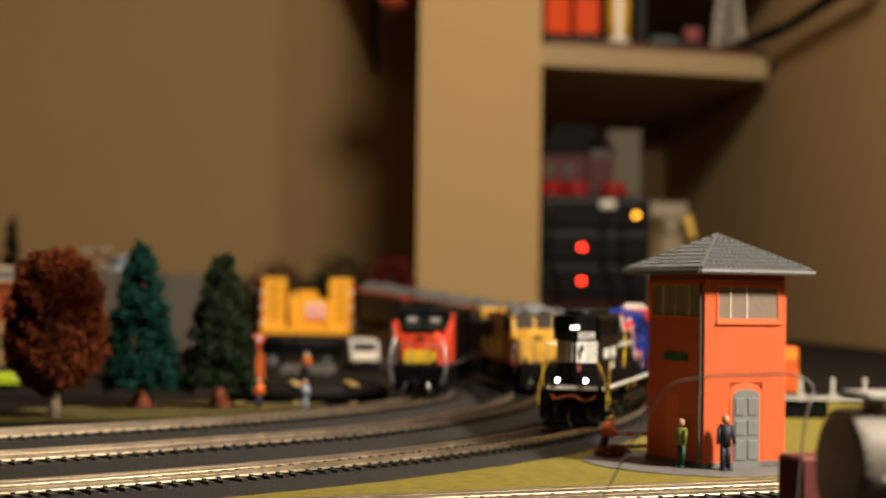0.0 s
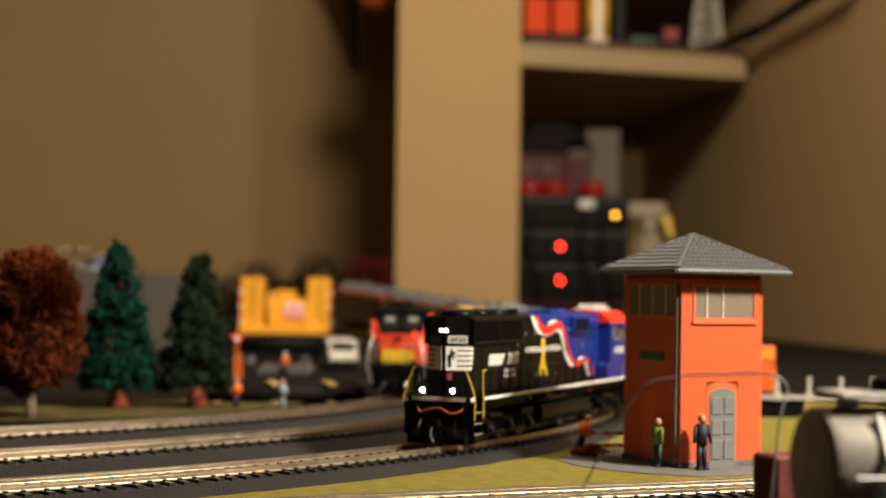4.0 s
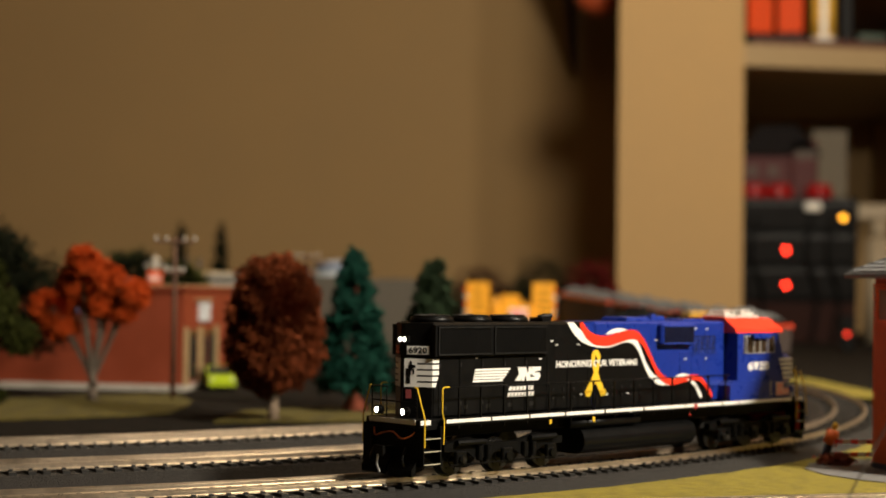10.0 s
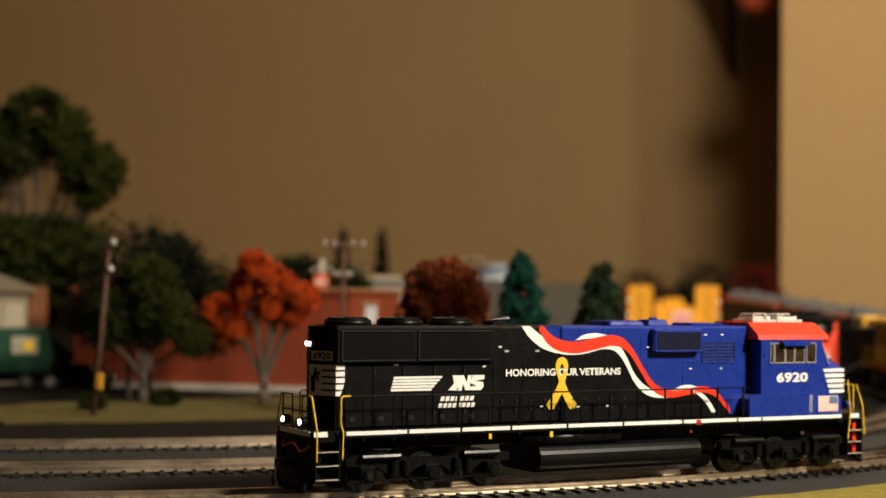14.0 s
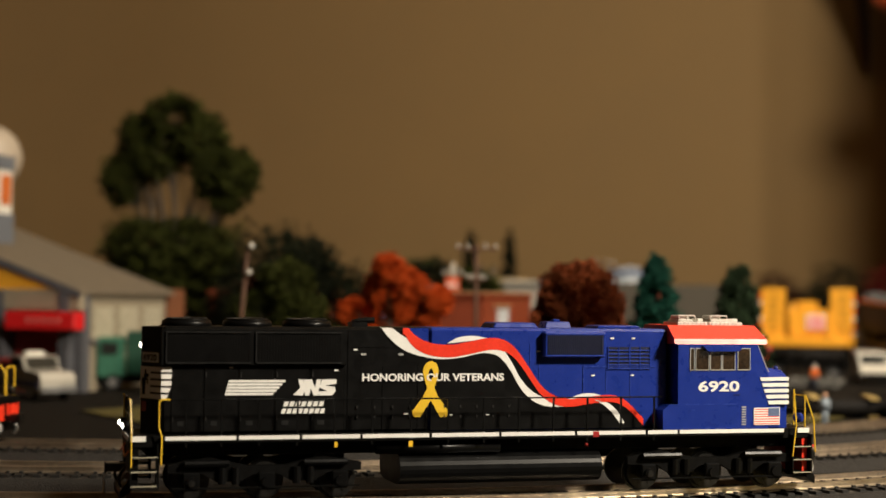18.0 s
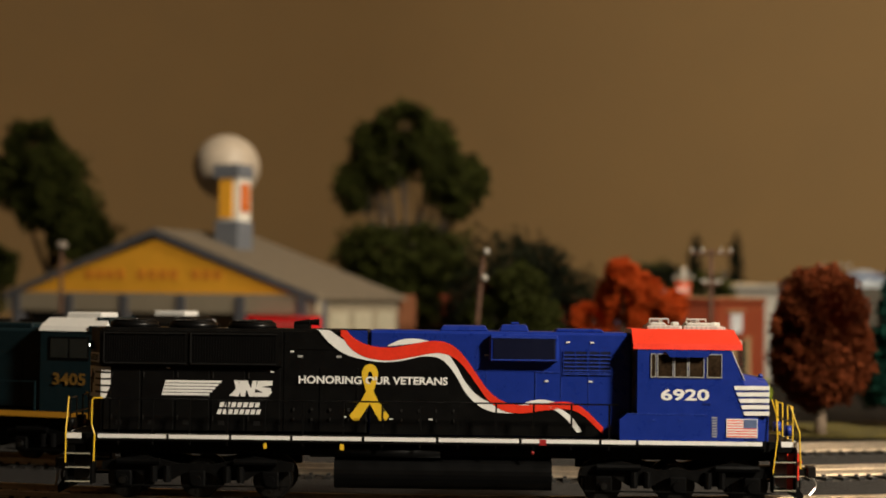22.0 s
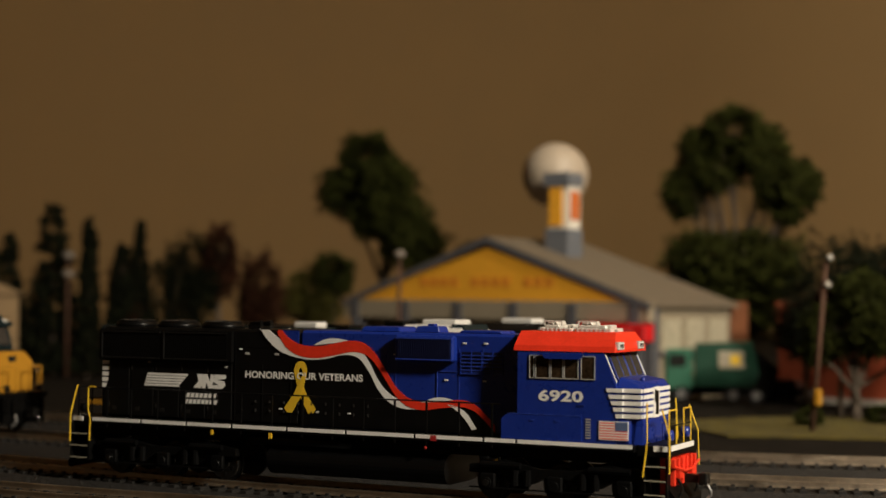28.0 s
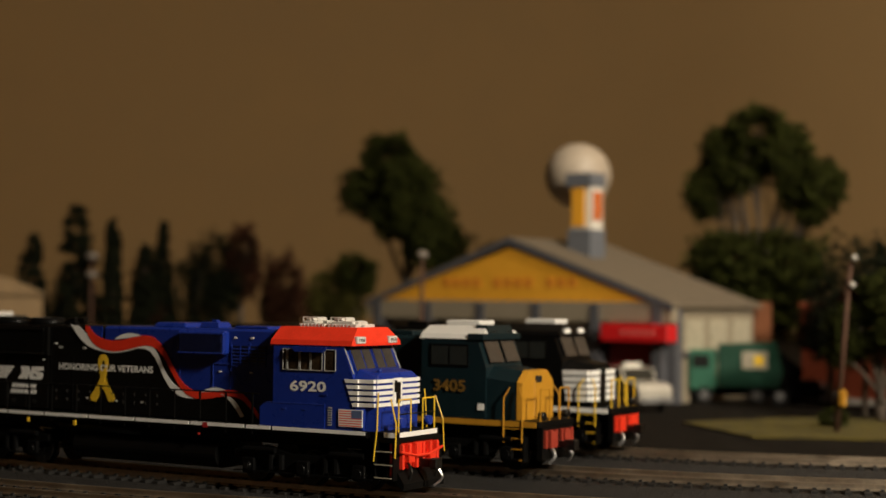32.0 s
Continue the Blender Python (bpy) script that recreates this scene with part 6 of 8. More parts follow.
p = line_pole(-1.173, 0.970, 0.112, [], "thin brown lamp pole among the trees", 0)
for z in (0.112, 0.095):
    part("lamp_head", ball(bmesh.new(), (0, 0, z), 0.006, 12, 8, sz=0.6), mat("milky_lamp", (0.22, 0.19, 0.16), 0.4), p)


def roadside_sign():
    t = thing("roadside_sign", "white roadside sign with orange-red panel", "sign", pose(-0.412, 1.315, 0))
    part("post", boxes((-0.0012, 0.0012, -0.001, 0.001, 0, 0.1015)), WHITE, t)
    part("panel", boxes((-0.0065, 0.0065, -0.0025, -0.001, 0.0770, 0.0890), bevel=0.0006), mat("sign_orange", (0.70, 0.12, 0.05), 0.5), t)
    part("panel_bar", boxes((-0.0045, 0.0045, -0.0029, -0.0024, 0.0815, 0.0840)), LETTER, t)
    part("roof_bar", rods(0.0007, [(-0.0095, -0.001, 0.0925), (0, -0.001, 0.0985), (0.0095, -0.001, 0.0925)], [(-0.0095, -0.001, 0.0925), (0.0095, -0.001, 0.0925)], n=6), mat("pale_base", (0.40, 0.37, 0.32), 0.6), t)
    y = thing("yield_sign", "red and white triangular toy road sign", "sign", pose(-0.155, 1.350, 0))
    part("post", boxes((-0.0008, 0.0008, -0.0008, 0.0008, 0, 0.030)), ORANGE, y)
    part("plate", prisms(-0.002, -0.001, [(0, 0.0255), (0.0060, 0.0355), (-0.0060, 0.0355)]), RED, y)
    part("plate_centre", prisms(-0.0026, -0.0018, [(0, 0.0290), (0.0030, 0.0340), (-0.0030, 0.0340)]), LETTER, y)


roadside_sign()


# ---- vehicles ----
TYRE = mat("tyre_black", (0.012, 0.012, 0.012), 0.8)


def wheels(t, xs, half, r):
    for x in xs:
        for s in (-1, 1):
            w = part("wheel", rod(bmesh.new(), (x, s * (half - 0.0022), r), (x, s * half, r), r, n=16), TYRE, t)
            part("hub", rod(bmesh.new(), (x, s * (half - 0.0002), r), (x, s * (half + 0.0003), r), r * 0.55, n=12), SILVER, w)


def pickup():
    t = thing("pickup_truck", "white toy pickup truck parked by the depot", "truck", pose(-0.612, 0.990, 0, 0, 0, -28) @ Matrix.Scale(1.14, 4))
    prof = [(-0.028, 0.006), (0.030, 0.006), (0.031, 0.0125), (0.028, 0.0165), (0.013, 0.0180), (0.0085, 0.0255), (-0.005, 0.0260), (-0.0065, 0.0175), (-0.028, 0.0165)]
    part("body", prisms(-0.0115, 0.0115, prof), mat("white_gloss", (0.46, 0.43, 0.37), 0.35, coat=0.3), t)
    part("side_band", boxes((-0.0275, 0.0270, -0.0119, -0.0115, 0.0085, 0.0115)), mat("blue_band", (0.06, 0.09, 0.25), 0.4), t)
    part("windshield", prisms(-0.010, 0.010, [(0.0125, 0.0186), (0.0140, 0.0186), (0.0098, 0.0252), (0.0083, 0.0252)]), WINDOW, t)
    part("side_window", boxes((-0.004, 0.0075, -0.0119, -0.0112, 0.0188, 0.0246)), WINDOW, t)
    part("bed_load", boxes((-0.026, -0.010, -0.009, 0.009, 0.0165, 0.0235), bevel=0.001), mat("dark_red", (0.35, 0.02, 0.02)), t)
    part("roof_light", boxes((0.000, 0.0035, -0.006, 0.006, 0.0258, 0.0285)), WHITE, t)
    part("bumper", boxes((0.030, 0.0325, -0.011, 0.011, 0.0055, 0.0090)), SILVER, t)
    wheels(t, (-0.018, 0.019), 0.0115, 0.0048)


pickup()


def garbage_truck():
    green = mat("truck_green", (0.007, 0.050, 0.028), 0.45, vary=0.12, scale=120)
    t = thing("garbage_truck", "green toy garbage truck with pale side panel", "truck", pose(-0.5810, 1.1140, 0, 0, 0, 29))
    part("chassis", boxes((-0.044, 0.050, -0.010, 0.010, 0.006, 0.012)), FRAMEBLACK, t)
    part("cab", boxes((-0.046, -0.026, -0.0135, 0.0135, 0.010, 0.040), bevel=0.0012), mat("pale_green", (0.03, 0.13, 0.08), 0.45), t)
    part("windshield", boxes((-0.0465, -0.0455, -0.011, 0.011, 0.027, 0.037)), WINDOW, t)
    part("side_window", boxes((-0.043, -0.031, -0.0140, -0.0134, 0.027, 0.036)), WINDOW, t)
    part("hopper_body", prisms(-0.0145, 0.0145, [(-0.024, 0.013), (0.020, 0.013), (0.023, 0.024), (0.018, 0.046), (-0.024, 0.044)]), green, t)
    part("tailgate", prisms(-0.014, 0.014, [(0.020, 0.012), (0.034, 0.012), (0.038, 0.026), (0.021, 0.040)]), FRAMEBLACK, t, "dark tail hopper")
    p = part("side_panel", boxes((-0.007, 0.012, -0.0152, -0.0145, 0.026, 0.039), bevel=0.0003), mat("faded_panel", (0.34, 0.30, 0.22), 0.6), t, "pale side panel with a yellow mark")
    part("panel_mark", boxes((0.002, 0.009, -0.0156, -0.0150, 0.029, 0.036)), YELLOW, p)
    wheels(t, (-0.034, 0.004, 0.021), 0.0135, 0.0062)
    part("step", boxes((0.034, 0.050, -0.010, 0.010, 0.008, 0.018), bevel=0.001), FRAMEBLACK, t)


garbage_truck()


def small_car(x, y, turn, paint, label):
    t = thing("car", label, "car", pose(x, y, 0, 0, 0, turn))
    part("body", prisms(-0.0098, 0.0098, [(-0.024, 0.0035), (0.024, 0.0035), (0.0245, 0.0085), (0.020, 0.0105), (0.011, 0.0118), (0.004, 0.0168), (-0.012, 0.0170), (-0.019, 0.0122), (-0.0245, 0.0110)]), paint, t)
    part("windshield", prisms(-0.0088, 0.0088, [(0.0112, 0.0122), (0.0122, 0.0122), (0.0050, 0.0168), (0.0040, 0.0168)]), WINDOW, t)
    for s in (-1, 1):
        part("side_window", boxes((-0.012, 0.0035, *sorted((s * 0.0096, s * 0.0101)), 0.0122, 0.0160)), WINDOW, t)
        part("headlamp", ball(bmesh.new(), (0.0238, s * 0.0072, 0.0082), 0.0013, 8, 6), CLEAR, t)
    wheels(t, (-0.015, 0.015), 0.0098, 0.0042)


small_car(-0.322, 1.190, -68, mat("lime_gloss", (0.38, 0.50, 0.02), 0.25, coat=0.6), "lime green toy car parked by the store")
small_car(-0.550, 1.150, 0, FRAMEBLACK, "black toy car parked beside the trees")


def tan_barn():
    tan = mat("tan_plaster", (0.30, 0.20, 0.10), 0.8, vary=0.2, scale=60)
    t = thing("barn", "low tan model barn with rounded roof", "building", pose(-1.235, 0.900, 0, 0, 0, 52))
    part("wall", boxes((-0.055, 0.050, 0.0, 0.07, 0.0, 0.076), bevel=0.001), tan, t)
    arc = [(-0.060 + 0.115 * k / 12, 0.076 + 0.018 * math.sin(math.pi * k / 12)) for k in range(13)]
    part("roof", prisms(-0.004, 0.074, arc), tan, t)
    part("door", boxes((-0.020, 0.010, -0.002, 0.001, 0.0, 0.045)), mat("dark_walnut", (0.030, 0.013, 0.008), 0.6), t)


tan_barn()
tree("tree", -1.262, 0.905, [(0, 0, 0.118, 0.016, 0.014, 0.020), (0.006, 0, 0.10, 0.014, 0.012, 0.014)], F_CRIMSON, BARK, "dark crimson young model tree", n=2600, size=0.0022, seed=91, trunk=0.002)


# ---- standing engines and cars ----
CHROME_WHITE = mat("white_roof_paint", (0.70, 0.69, 0.66), 0.45, vary=0.08)
GOLD = mat("golden_yellow_paint", (0.48, 0.23, 0.018), 0.45, vary=0.1)
TEAL = mat("dark_teal_paint", (0.005, 0.015, 0.019), 0.38, vary=0.2, spec=0.35)
GREYLOAD = mat("grey_load", (0.10, 0.10, 0.10), 0.95, vary=0.7, scale=500, bump=0.9)
HOPPER = mat("hopper_brown", (0.045, 0.030, 0.026), 0.7, vary=0.3)


def mm(*v):
    return [x / 1000 for x in v]


def at_track(s, off, flip):
    x, y, h = on_a(s, off(s))
    return pose(x, y, RZ, 0, 0, math.degrees(h) + (180 if flip else 0))


def standing_engine(label, m, body, nose, roof, sill, rail, stripes=None, pilot=None, letters=None, side=None, pane=None, plate=None, box_top=None):
    """A parked wide-nose diesel; its nose points along +x."""
    t = thing("locomotive", label, "locomotive", m, "standing locomotives")
    part("underframe", boxes(mm(-104, 106, -10, 10, 12, 17)), FRAMEBLACK, t)
    part("walkway", boxes(mm(-108, 112, -16, 16, 17, 19.5), bevel=0.0003), FRAMEBLACK, t)
    for s in (-1, 1):
        part("sill_stripe", boxes(mm(-108, 111, *sorted((s * 16.05, s * 16.3)), 17.2, 19.4)), sill, t)
    part("hood", boxes(mm(-104, 58, -10, 10, 19.5, 52), bevel=0.0012), body, t)
    part("radiator_wing", boxes(mm(-104, -62, -14.5, 14.5, 42, 53.5), bevel=0.001), body, t)
    g = part("radiator_screen", boxes(mm(-100, -66, -14.9, -14.5, 43.5, 51)), FRAMEBLACK, t)
    for u in (-42, -8, 26):
        part("roof_hatch", boxes(mm(u, u + 22, -6, 6, 51.8, 54), bevel=0.0005), body, t)
    part("roof_vent", boxes(mm(-2, 10, -4, 4, 53.8, 56.5), bevel=0.0005), roof, t)
    for u in np.arange(-98, 56, 12.0):
        part("door_seam", boxes(mm(u, u + 0.3, -10.25, -10, 20, 41)), body, t)
    part("cab", prisms(-0.0155, 0.0155, [(0.058, 0.0195), (0.088, 0.0195), (0.088, 0.040), (0.084, 0.0515), (0.058, 0.0515)]), body, t)
    rf = bmesh.new()
    prof = [(-15.8, 51.2), (15.8, 51.2), (14.5, 53.2), (8.0, 56.4), (-8.0, 56.4), (-14.5, 53.2)]
    va = [rf.verts.new((0.0572, y / 1000, z / 1000)) for y, z in prof]
    vb = [rf.verts.new((0.0865 if z < 54 else 0.0845, y / 1000, z / 1000)) for y, z in prof]
    rf.faces.new(va)
    rf.faces.new(vb[::-1])
    for i in range(6):
        rf.faces.new((va[i], va[(i + 1) % 6], vb[(i + 1) % 6], vb[i]))
    part("cab_roof", rf, roof, t)
    if letters:
        part("cab_visor", prisms(-0.0160, 0.0160, [(0.0800, 0.0510), (0.0868, 0.0510), (0.0868, 0.0534), (0.0800, 0.0534)]), body, t)
        part("cab_visor", prisms(-0.0100, 0.0100, [(0.0800, 0.0534), (0.0868, 0.0534), (0.0852, 0.0568), (0.0800, 0.0568)]), body, t)
    part("roof_box", boxes(mm(64, 80, -6.5, 6.5, 56, 58.6), bevel=0.0005), box_top or CHROME_WHITE, t)
    xn, taper = (0.1030, 0.92) if letters else (0.1005, 0.82)
    nb = bmesh.new()
    prof = [(-14.8, 19.5), (14.8, 19.5), (14.8, 36), (9, 40.5), (-9, 40.5), (-14.8, 36)]
    va = [nb.verts.new((0.0878, y / 1000, z / 1000)) for y, z in prof]
    vb = [nb.verts.new((xn, y * taper / 1000, (z - (2.0 if z > 30 else 0)) / 1000)) for y, z in prof]
    nb.faces.new(va)
    nb.faces.new(vb[::-1])
    for i in range(6):
        nb.faces.new((va[i], va[(i + 1) % 6], vb[(i + 1) % 6], vb[i]))
    part("nose", nb, body if letters else nose, t)
    if letters:
        nf = bmesh.new()
        va = [nf.verts.new((xn - 0.0018, y * (taper + 0.025) / 1000, (z - (1.3 if z > 30 else -0.1)) / 1000)) for y, z in prof]
        vb = [nf.verts.new((xn + 0.0004, y * (taper + 0.005) / 1000, (z - (1.8 if z > 30 else -0.1)) / 1000)) for y, z in prof]
        nf.faces.new(va)
        nf.faces.new(vb[::-1])
        for i in range(6):
            nf.faces.new((va[i], va[(i + 1) % 6], vb[(i + 1) % 6], vb[i]))
        part("nose_front", nf, nose, t, "golden yellow nose front")
    part("nose_door", boxes(mm(xn * 1000, xn * 1000 + 0.7, -3.2, 3.2, 20.5, 35), bevel=0.0003), nose, t)
    part("nose_lamp", boxes(mm(xn * 1000 + 0.1, xn * 1000 + 0.9, -2.4, 2.4, 34.2, 36.8)), WINDOW, t)
    if side:
        part("nose_side", prisms(-0.0158, -0.0150, [(0.0885, 0.0197), (0.0905, 0.0197), (0.0905, 0.0350), (0.0885, 0.0360)]), side, t)
    for s in (-1, 1):
        fr = part("side_window", boxes(mm(62, 80, *sorted((s * 15.45, s * 15.8)), 40, 49)), FRAMEBLACK, t)
        part("pane", boxes(mm(62.8, 70.5, *sorted((s * 15.7, s * 15.95)), 40.8, 48.2)), WINDOW, fr)
        part("pane", boxes(mm(71.5, 79.2, *sorted((s * 15.7, s * 15.95)), 40.8, 48.2)), WINDOW, fr)
        ws = bmesh.new()
        prism(ws, [(0.0884, 0.0418), (0.0848, 0.0508), (0.0852, 0.0510), (0.0888, 0.0420)], *sorted((s * 0.0012, s * 0.0125)))
        part("windshield", ws, pane or mat("windshield_glass", (0.045, 0.040, 0.036), 0.10, vary=0.3, scale=200, spec=0.25), t, "dark windshield pane")
        part("number_board", boxes(mm(85.6, 86.6, *sorted((s * 4, s * 10)), 52.2, 54.4)), plate or LETTER, t)
        # steps and rails at the nose end
        for z in (3.8, 8.0, 12.2, 16.0):
            st = part("step", boxes(mm(97, 104.5, *sorted((s * 10, s * 15.8)), z, z + 0.7)), FRAMEBLACK, t)
            part("step_edge", boxes(mm(97, 104.5, *sorted((s * 15.7, s * 16.1)), z + 0.2, z + 0.65)), rail, st)
        for u in (96.6, 104.8):
            part("step_side", boxes(mm(u, u + 0.6, *sorted((s * 10.5, s * 15.8)), 3.4, 17.2)), FRAMEBLACK, t)
            part("grab_rail", rods(0.00035, [(u / 1000, s * 0.0163, 0.011), (u / 1000, s * 0.0163, 0.0285), (u / 1000 + (0.002 if u < 100 else -0.002), s * 0.0150, 0.0325)], n=5), rail, t)
        part("end_rail", rods(0.00035, [(0.1110, s * 0.0125, 0.0195), (0.1110, s * 0.0125, 0.0320), (0.1110, s * 0.0045, 0.0320), (0.1110, s * 0.0045, 0.0195)], n=5), rail, t)
        part("handrail", rods(0.0003, [(-0.100, s * 0.0158, 0.031), (0.056, s * 0.0158, 0.031)], n=5), body, t)
        for u in np.arange(-0.098, 0.058, 0.022):
            part("stanchion", boxes((u - 0.0003, u + 0.0003, *sorted((s * 0.0155, s * 0.0161)), 0.0185, 0.0312)), body, t)
        part("ditch_light", rod(bmesh.new(), (0.1095, s * 0.0105, 0.0215), (0.1120, s * 0.0105, 0.0215), 0.0017, n=10), STEELDARK, t)
        part("air_hose", rods(0.0007, spline([(0.1115, s * 0.006, 0.0105), (0.1150, s * 0.0075, 0.0060), (0.1130, s * 0.0085, 0.0030)], 4), n=6), SILVER, t, "shiny bent brake hose")
    if stripes:
        for k in range(5):
            z = 22 + k * 2.9
            sb = bmesh.new()
            prism(sb, [(0.0900 - k * 0.0005, z / 1000), (0.1003, z / 1000), (0.1003, (z + 2.2) / 1000), (0.0895 - k * 0.0005, (z + 2.2) / 1000)], -0.0152, -0.0120)
            prism(sb, [(0.0900 - k * 0.0005, z / 1000), (0.1003, z / 1000), (0.1003, (z + 2.2) / 1000), (0.0895 - k * 0.0005, (z + 2.2) / 1000)], 0.0120, 0.0152)
            if z + 2.2 < 36:
                box(sb, 0.1000, 0.10105, -0.0122, 0.0122, z / 1000, (z + 2.2) / 1000)
            part("nose_stripe", sb, stripes, t, "white nose stripe")
    if letters:
        lb = [(-53, -43), (-41, -31), (-29, -19)]
        for a, b in lb:
            part("letter_block", boxes(mm(a, b, -10.5, -10.1, 31.5, 41.5)), letters, t)
            part("letter_counter", boxes(mm(a + 2.6, b + 0.2, -10.7, -10.4, 34.2, 38.8)), body, t)
        part("letter_bracket", boxes(mm(-16, -15, -10.5, -10.1, 29.5, 43)), letters, t)
        for u in (-51, -45, -25, -21):
            part("small_mark", boxes(mm(u, u + 2.6, -10.5, -10.1, 23.4, 25.6)), letters, t)
        part("cab_number", text_mesh("3405", 0.0048, 0.0150), mat("dim_gold", (0.17, 0.09, 0.015), 0.5), t, "dim gold cab number", pose(0.064, -0.0160, 0.030))
        part("cab_mark", boxes(mm(84.5, 87.4, -15.9, -15.6, 23, 25.6)), LETTER, t)
    part("pilot", boxes(mm(110, 112.4, -13.5, 13.5, 4.5, 17)), FRAMEBLACK, t)
    for y in (-11.5, -7, -2.4, 2.4, 7, 11.5):
        part("pilot_rib", boxes(mm(112.2, 113.4, y - 0.8, y + 0.8, 9, 16)), pilot or FRAMEBLACK, t)
    part("pilot_gear", boxes(mm(112.2, 114, -9, -3.5, 9, 15.5), mm(112.2, 114, 3.5, 9, 9, 15.5)), pilot or FRAMEBLACK, t)
    part("coupler", boxes(mm(111, 119, -1.6, 1.6, 8.6, 11.4), mm(117, 121, -2.6, 1.6, 8, 12)), STEELDARK, t)
    part("fuel_tank", boxes(mm(-34, 34, -13, 13, 3.8, 13), bevel=0.0015), BLACK, t)
    truck(t, 107 - 72)
    truck(t, 107 + 74)
    return t


standing_engine("dark teal model diesel with golden yellow nose", at_track(0.801, off_b, False), TEAL, GOLD, CHROME_WHITE, GOLD, GOLD, pilot=mat("rust_red", (0.30, 0.032, 0.016), 0.6), letters=GOLD, plate=WINDOW)
standing_engine("second dark teal model diesel with golden nose", at_track(1.080, off_b, False), TEAL, GOLD, CHROME_WHITE, GOLD, GOLD, letters=GOLD, plate=WINDOW)
standing_engine("black model diesel with white striped nose", at_track(0.811, off_c, False), BLACK, BLACK, BLACK, LETTER, YELLOW, stripes=LETTER, pilot=RED)
REDOR = mat("red_orange_paint", (0.68, 0.06, 0.02), 0.42, vary=0.1)
cn = standing_engine("red-orange and black model diesel with yellow lower nose", at_track(-0.105 - 0.114, off_c, True) @ pose(0, 0, 0, 0, 0, -9), FRAMEBLACK, REDOR, FRAMEBLACK, HOPPER, SILVER, side=REDOR, pane=WINDOW, plate=WINDOW, box_top=FRAMEBLACK)
part("windshield_mask", prisms(-0.0168, 0.0168, [(0.0879, 0.0395), (0.0838, 0.0518), (0.0841, 0.0519), (0.0883, 0.0396)]), FRAMEBLACK, cn, "black mask round the windshield")
part("nose_top_mask", prisms(-0.0085, 0.0085, [(0.0885, 0.0402), (0.1000, 0.0384), (0.1002, 0.0390), (0.0885, 0.0409)]), FRAMEBLACK, cn)
part("nose_band", boxes(mm(100.7, 101.6, -10.0, 10.0, 20.4, 28.5)), YELLOW, cn, "yellow lower nose band")
part("nose_band", boxes(mm(99.4, 101.4, -12.6, 12.6, 16.8, 20.4)), FRAMEBLACK, cn)
for s in (-1, 1):
    part("number_lamp", boxes(mm(86.4, 87.2, *sorted((s * 4.5, s * 10.5)), 45.2, 48.8), bevel=0.0004), mat("dull_lamp", (0.35, 0.34, 0.32), 0.3), cn)
    part("grab_rail", tube(spline([(0.1120, s * 0.0150, 0.008), (0.1130, s * 0.0175, 0.018), (0.1110, s * 0.0165, 0.030), (0.1060, s * 0.0150, 0.036)], 5), 0.0007), SILVER, cn, "thick silver grab rail")
for s in (-1, 1):
    fl = bmesh.new()
    va = [fl.verts.new(p) for p in ((0.0890, s * 0.0095, 0.0330), (0.0890, s * 0.0150, 0.0270), (0.0884, s * 0.0185, 0.0370), (0.0868, s * 0.0200, 0.0465), (0.0868, s * 0.0170, 0.0470), (0.0888, s * 0.0140, 0.0400))]
    vb = [fl.verts.new((p.co.x - 0.006, p.co.y * 0.96, p.co.z)) for p in va]
    fl.faces.new(va)
    fl.faces.new(vb[::-1])
    for i in range(6):
        fl.faces.new((va[i], va[(i + 1) % 6], vb[(i + 1) % 6], vb[i]))
    bmesh.ops.recalc_face_normals(fl, faces=fl.faces)
    part("cab_flare", fl, REDOR, cn, "red-orange flare beside the windshield")
    part("nose_wing", prisms(*sorted((s * 0.0150, s * 0.0163)), [(0.052, 0.0200), (0.0878, 0.0200), (0.0878, 0.036), (0.066, 0.0515), (0.052, 0.0515)]), REDOR, cn, "red-orange cab side")
AMBERARM = mat("armour_yellow", (0.62, 0.33, 0.03), 0.5, vary=0.2)
DULLPANE = mat("dull_brown_pane", (0.030, 0.020, 0.012), 0.6, spec=0.2)
up = standing_engine("bright yellow model diesel with grey roof", at_track(-0.165 - 0.114, off_b, True), AMBERARM, AMBERARM, GREYROOF, RED, SILVER, pane=DULLPANE, plate=DULLPANE, box_top=GREYROOF)


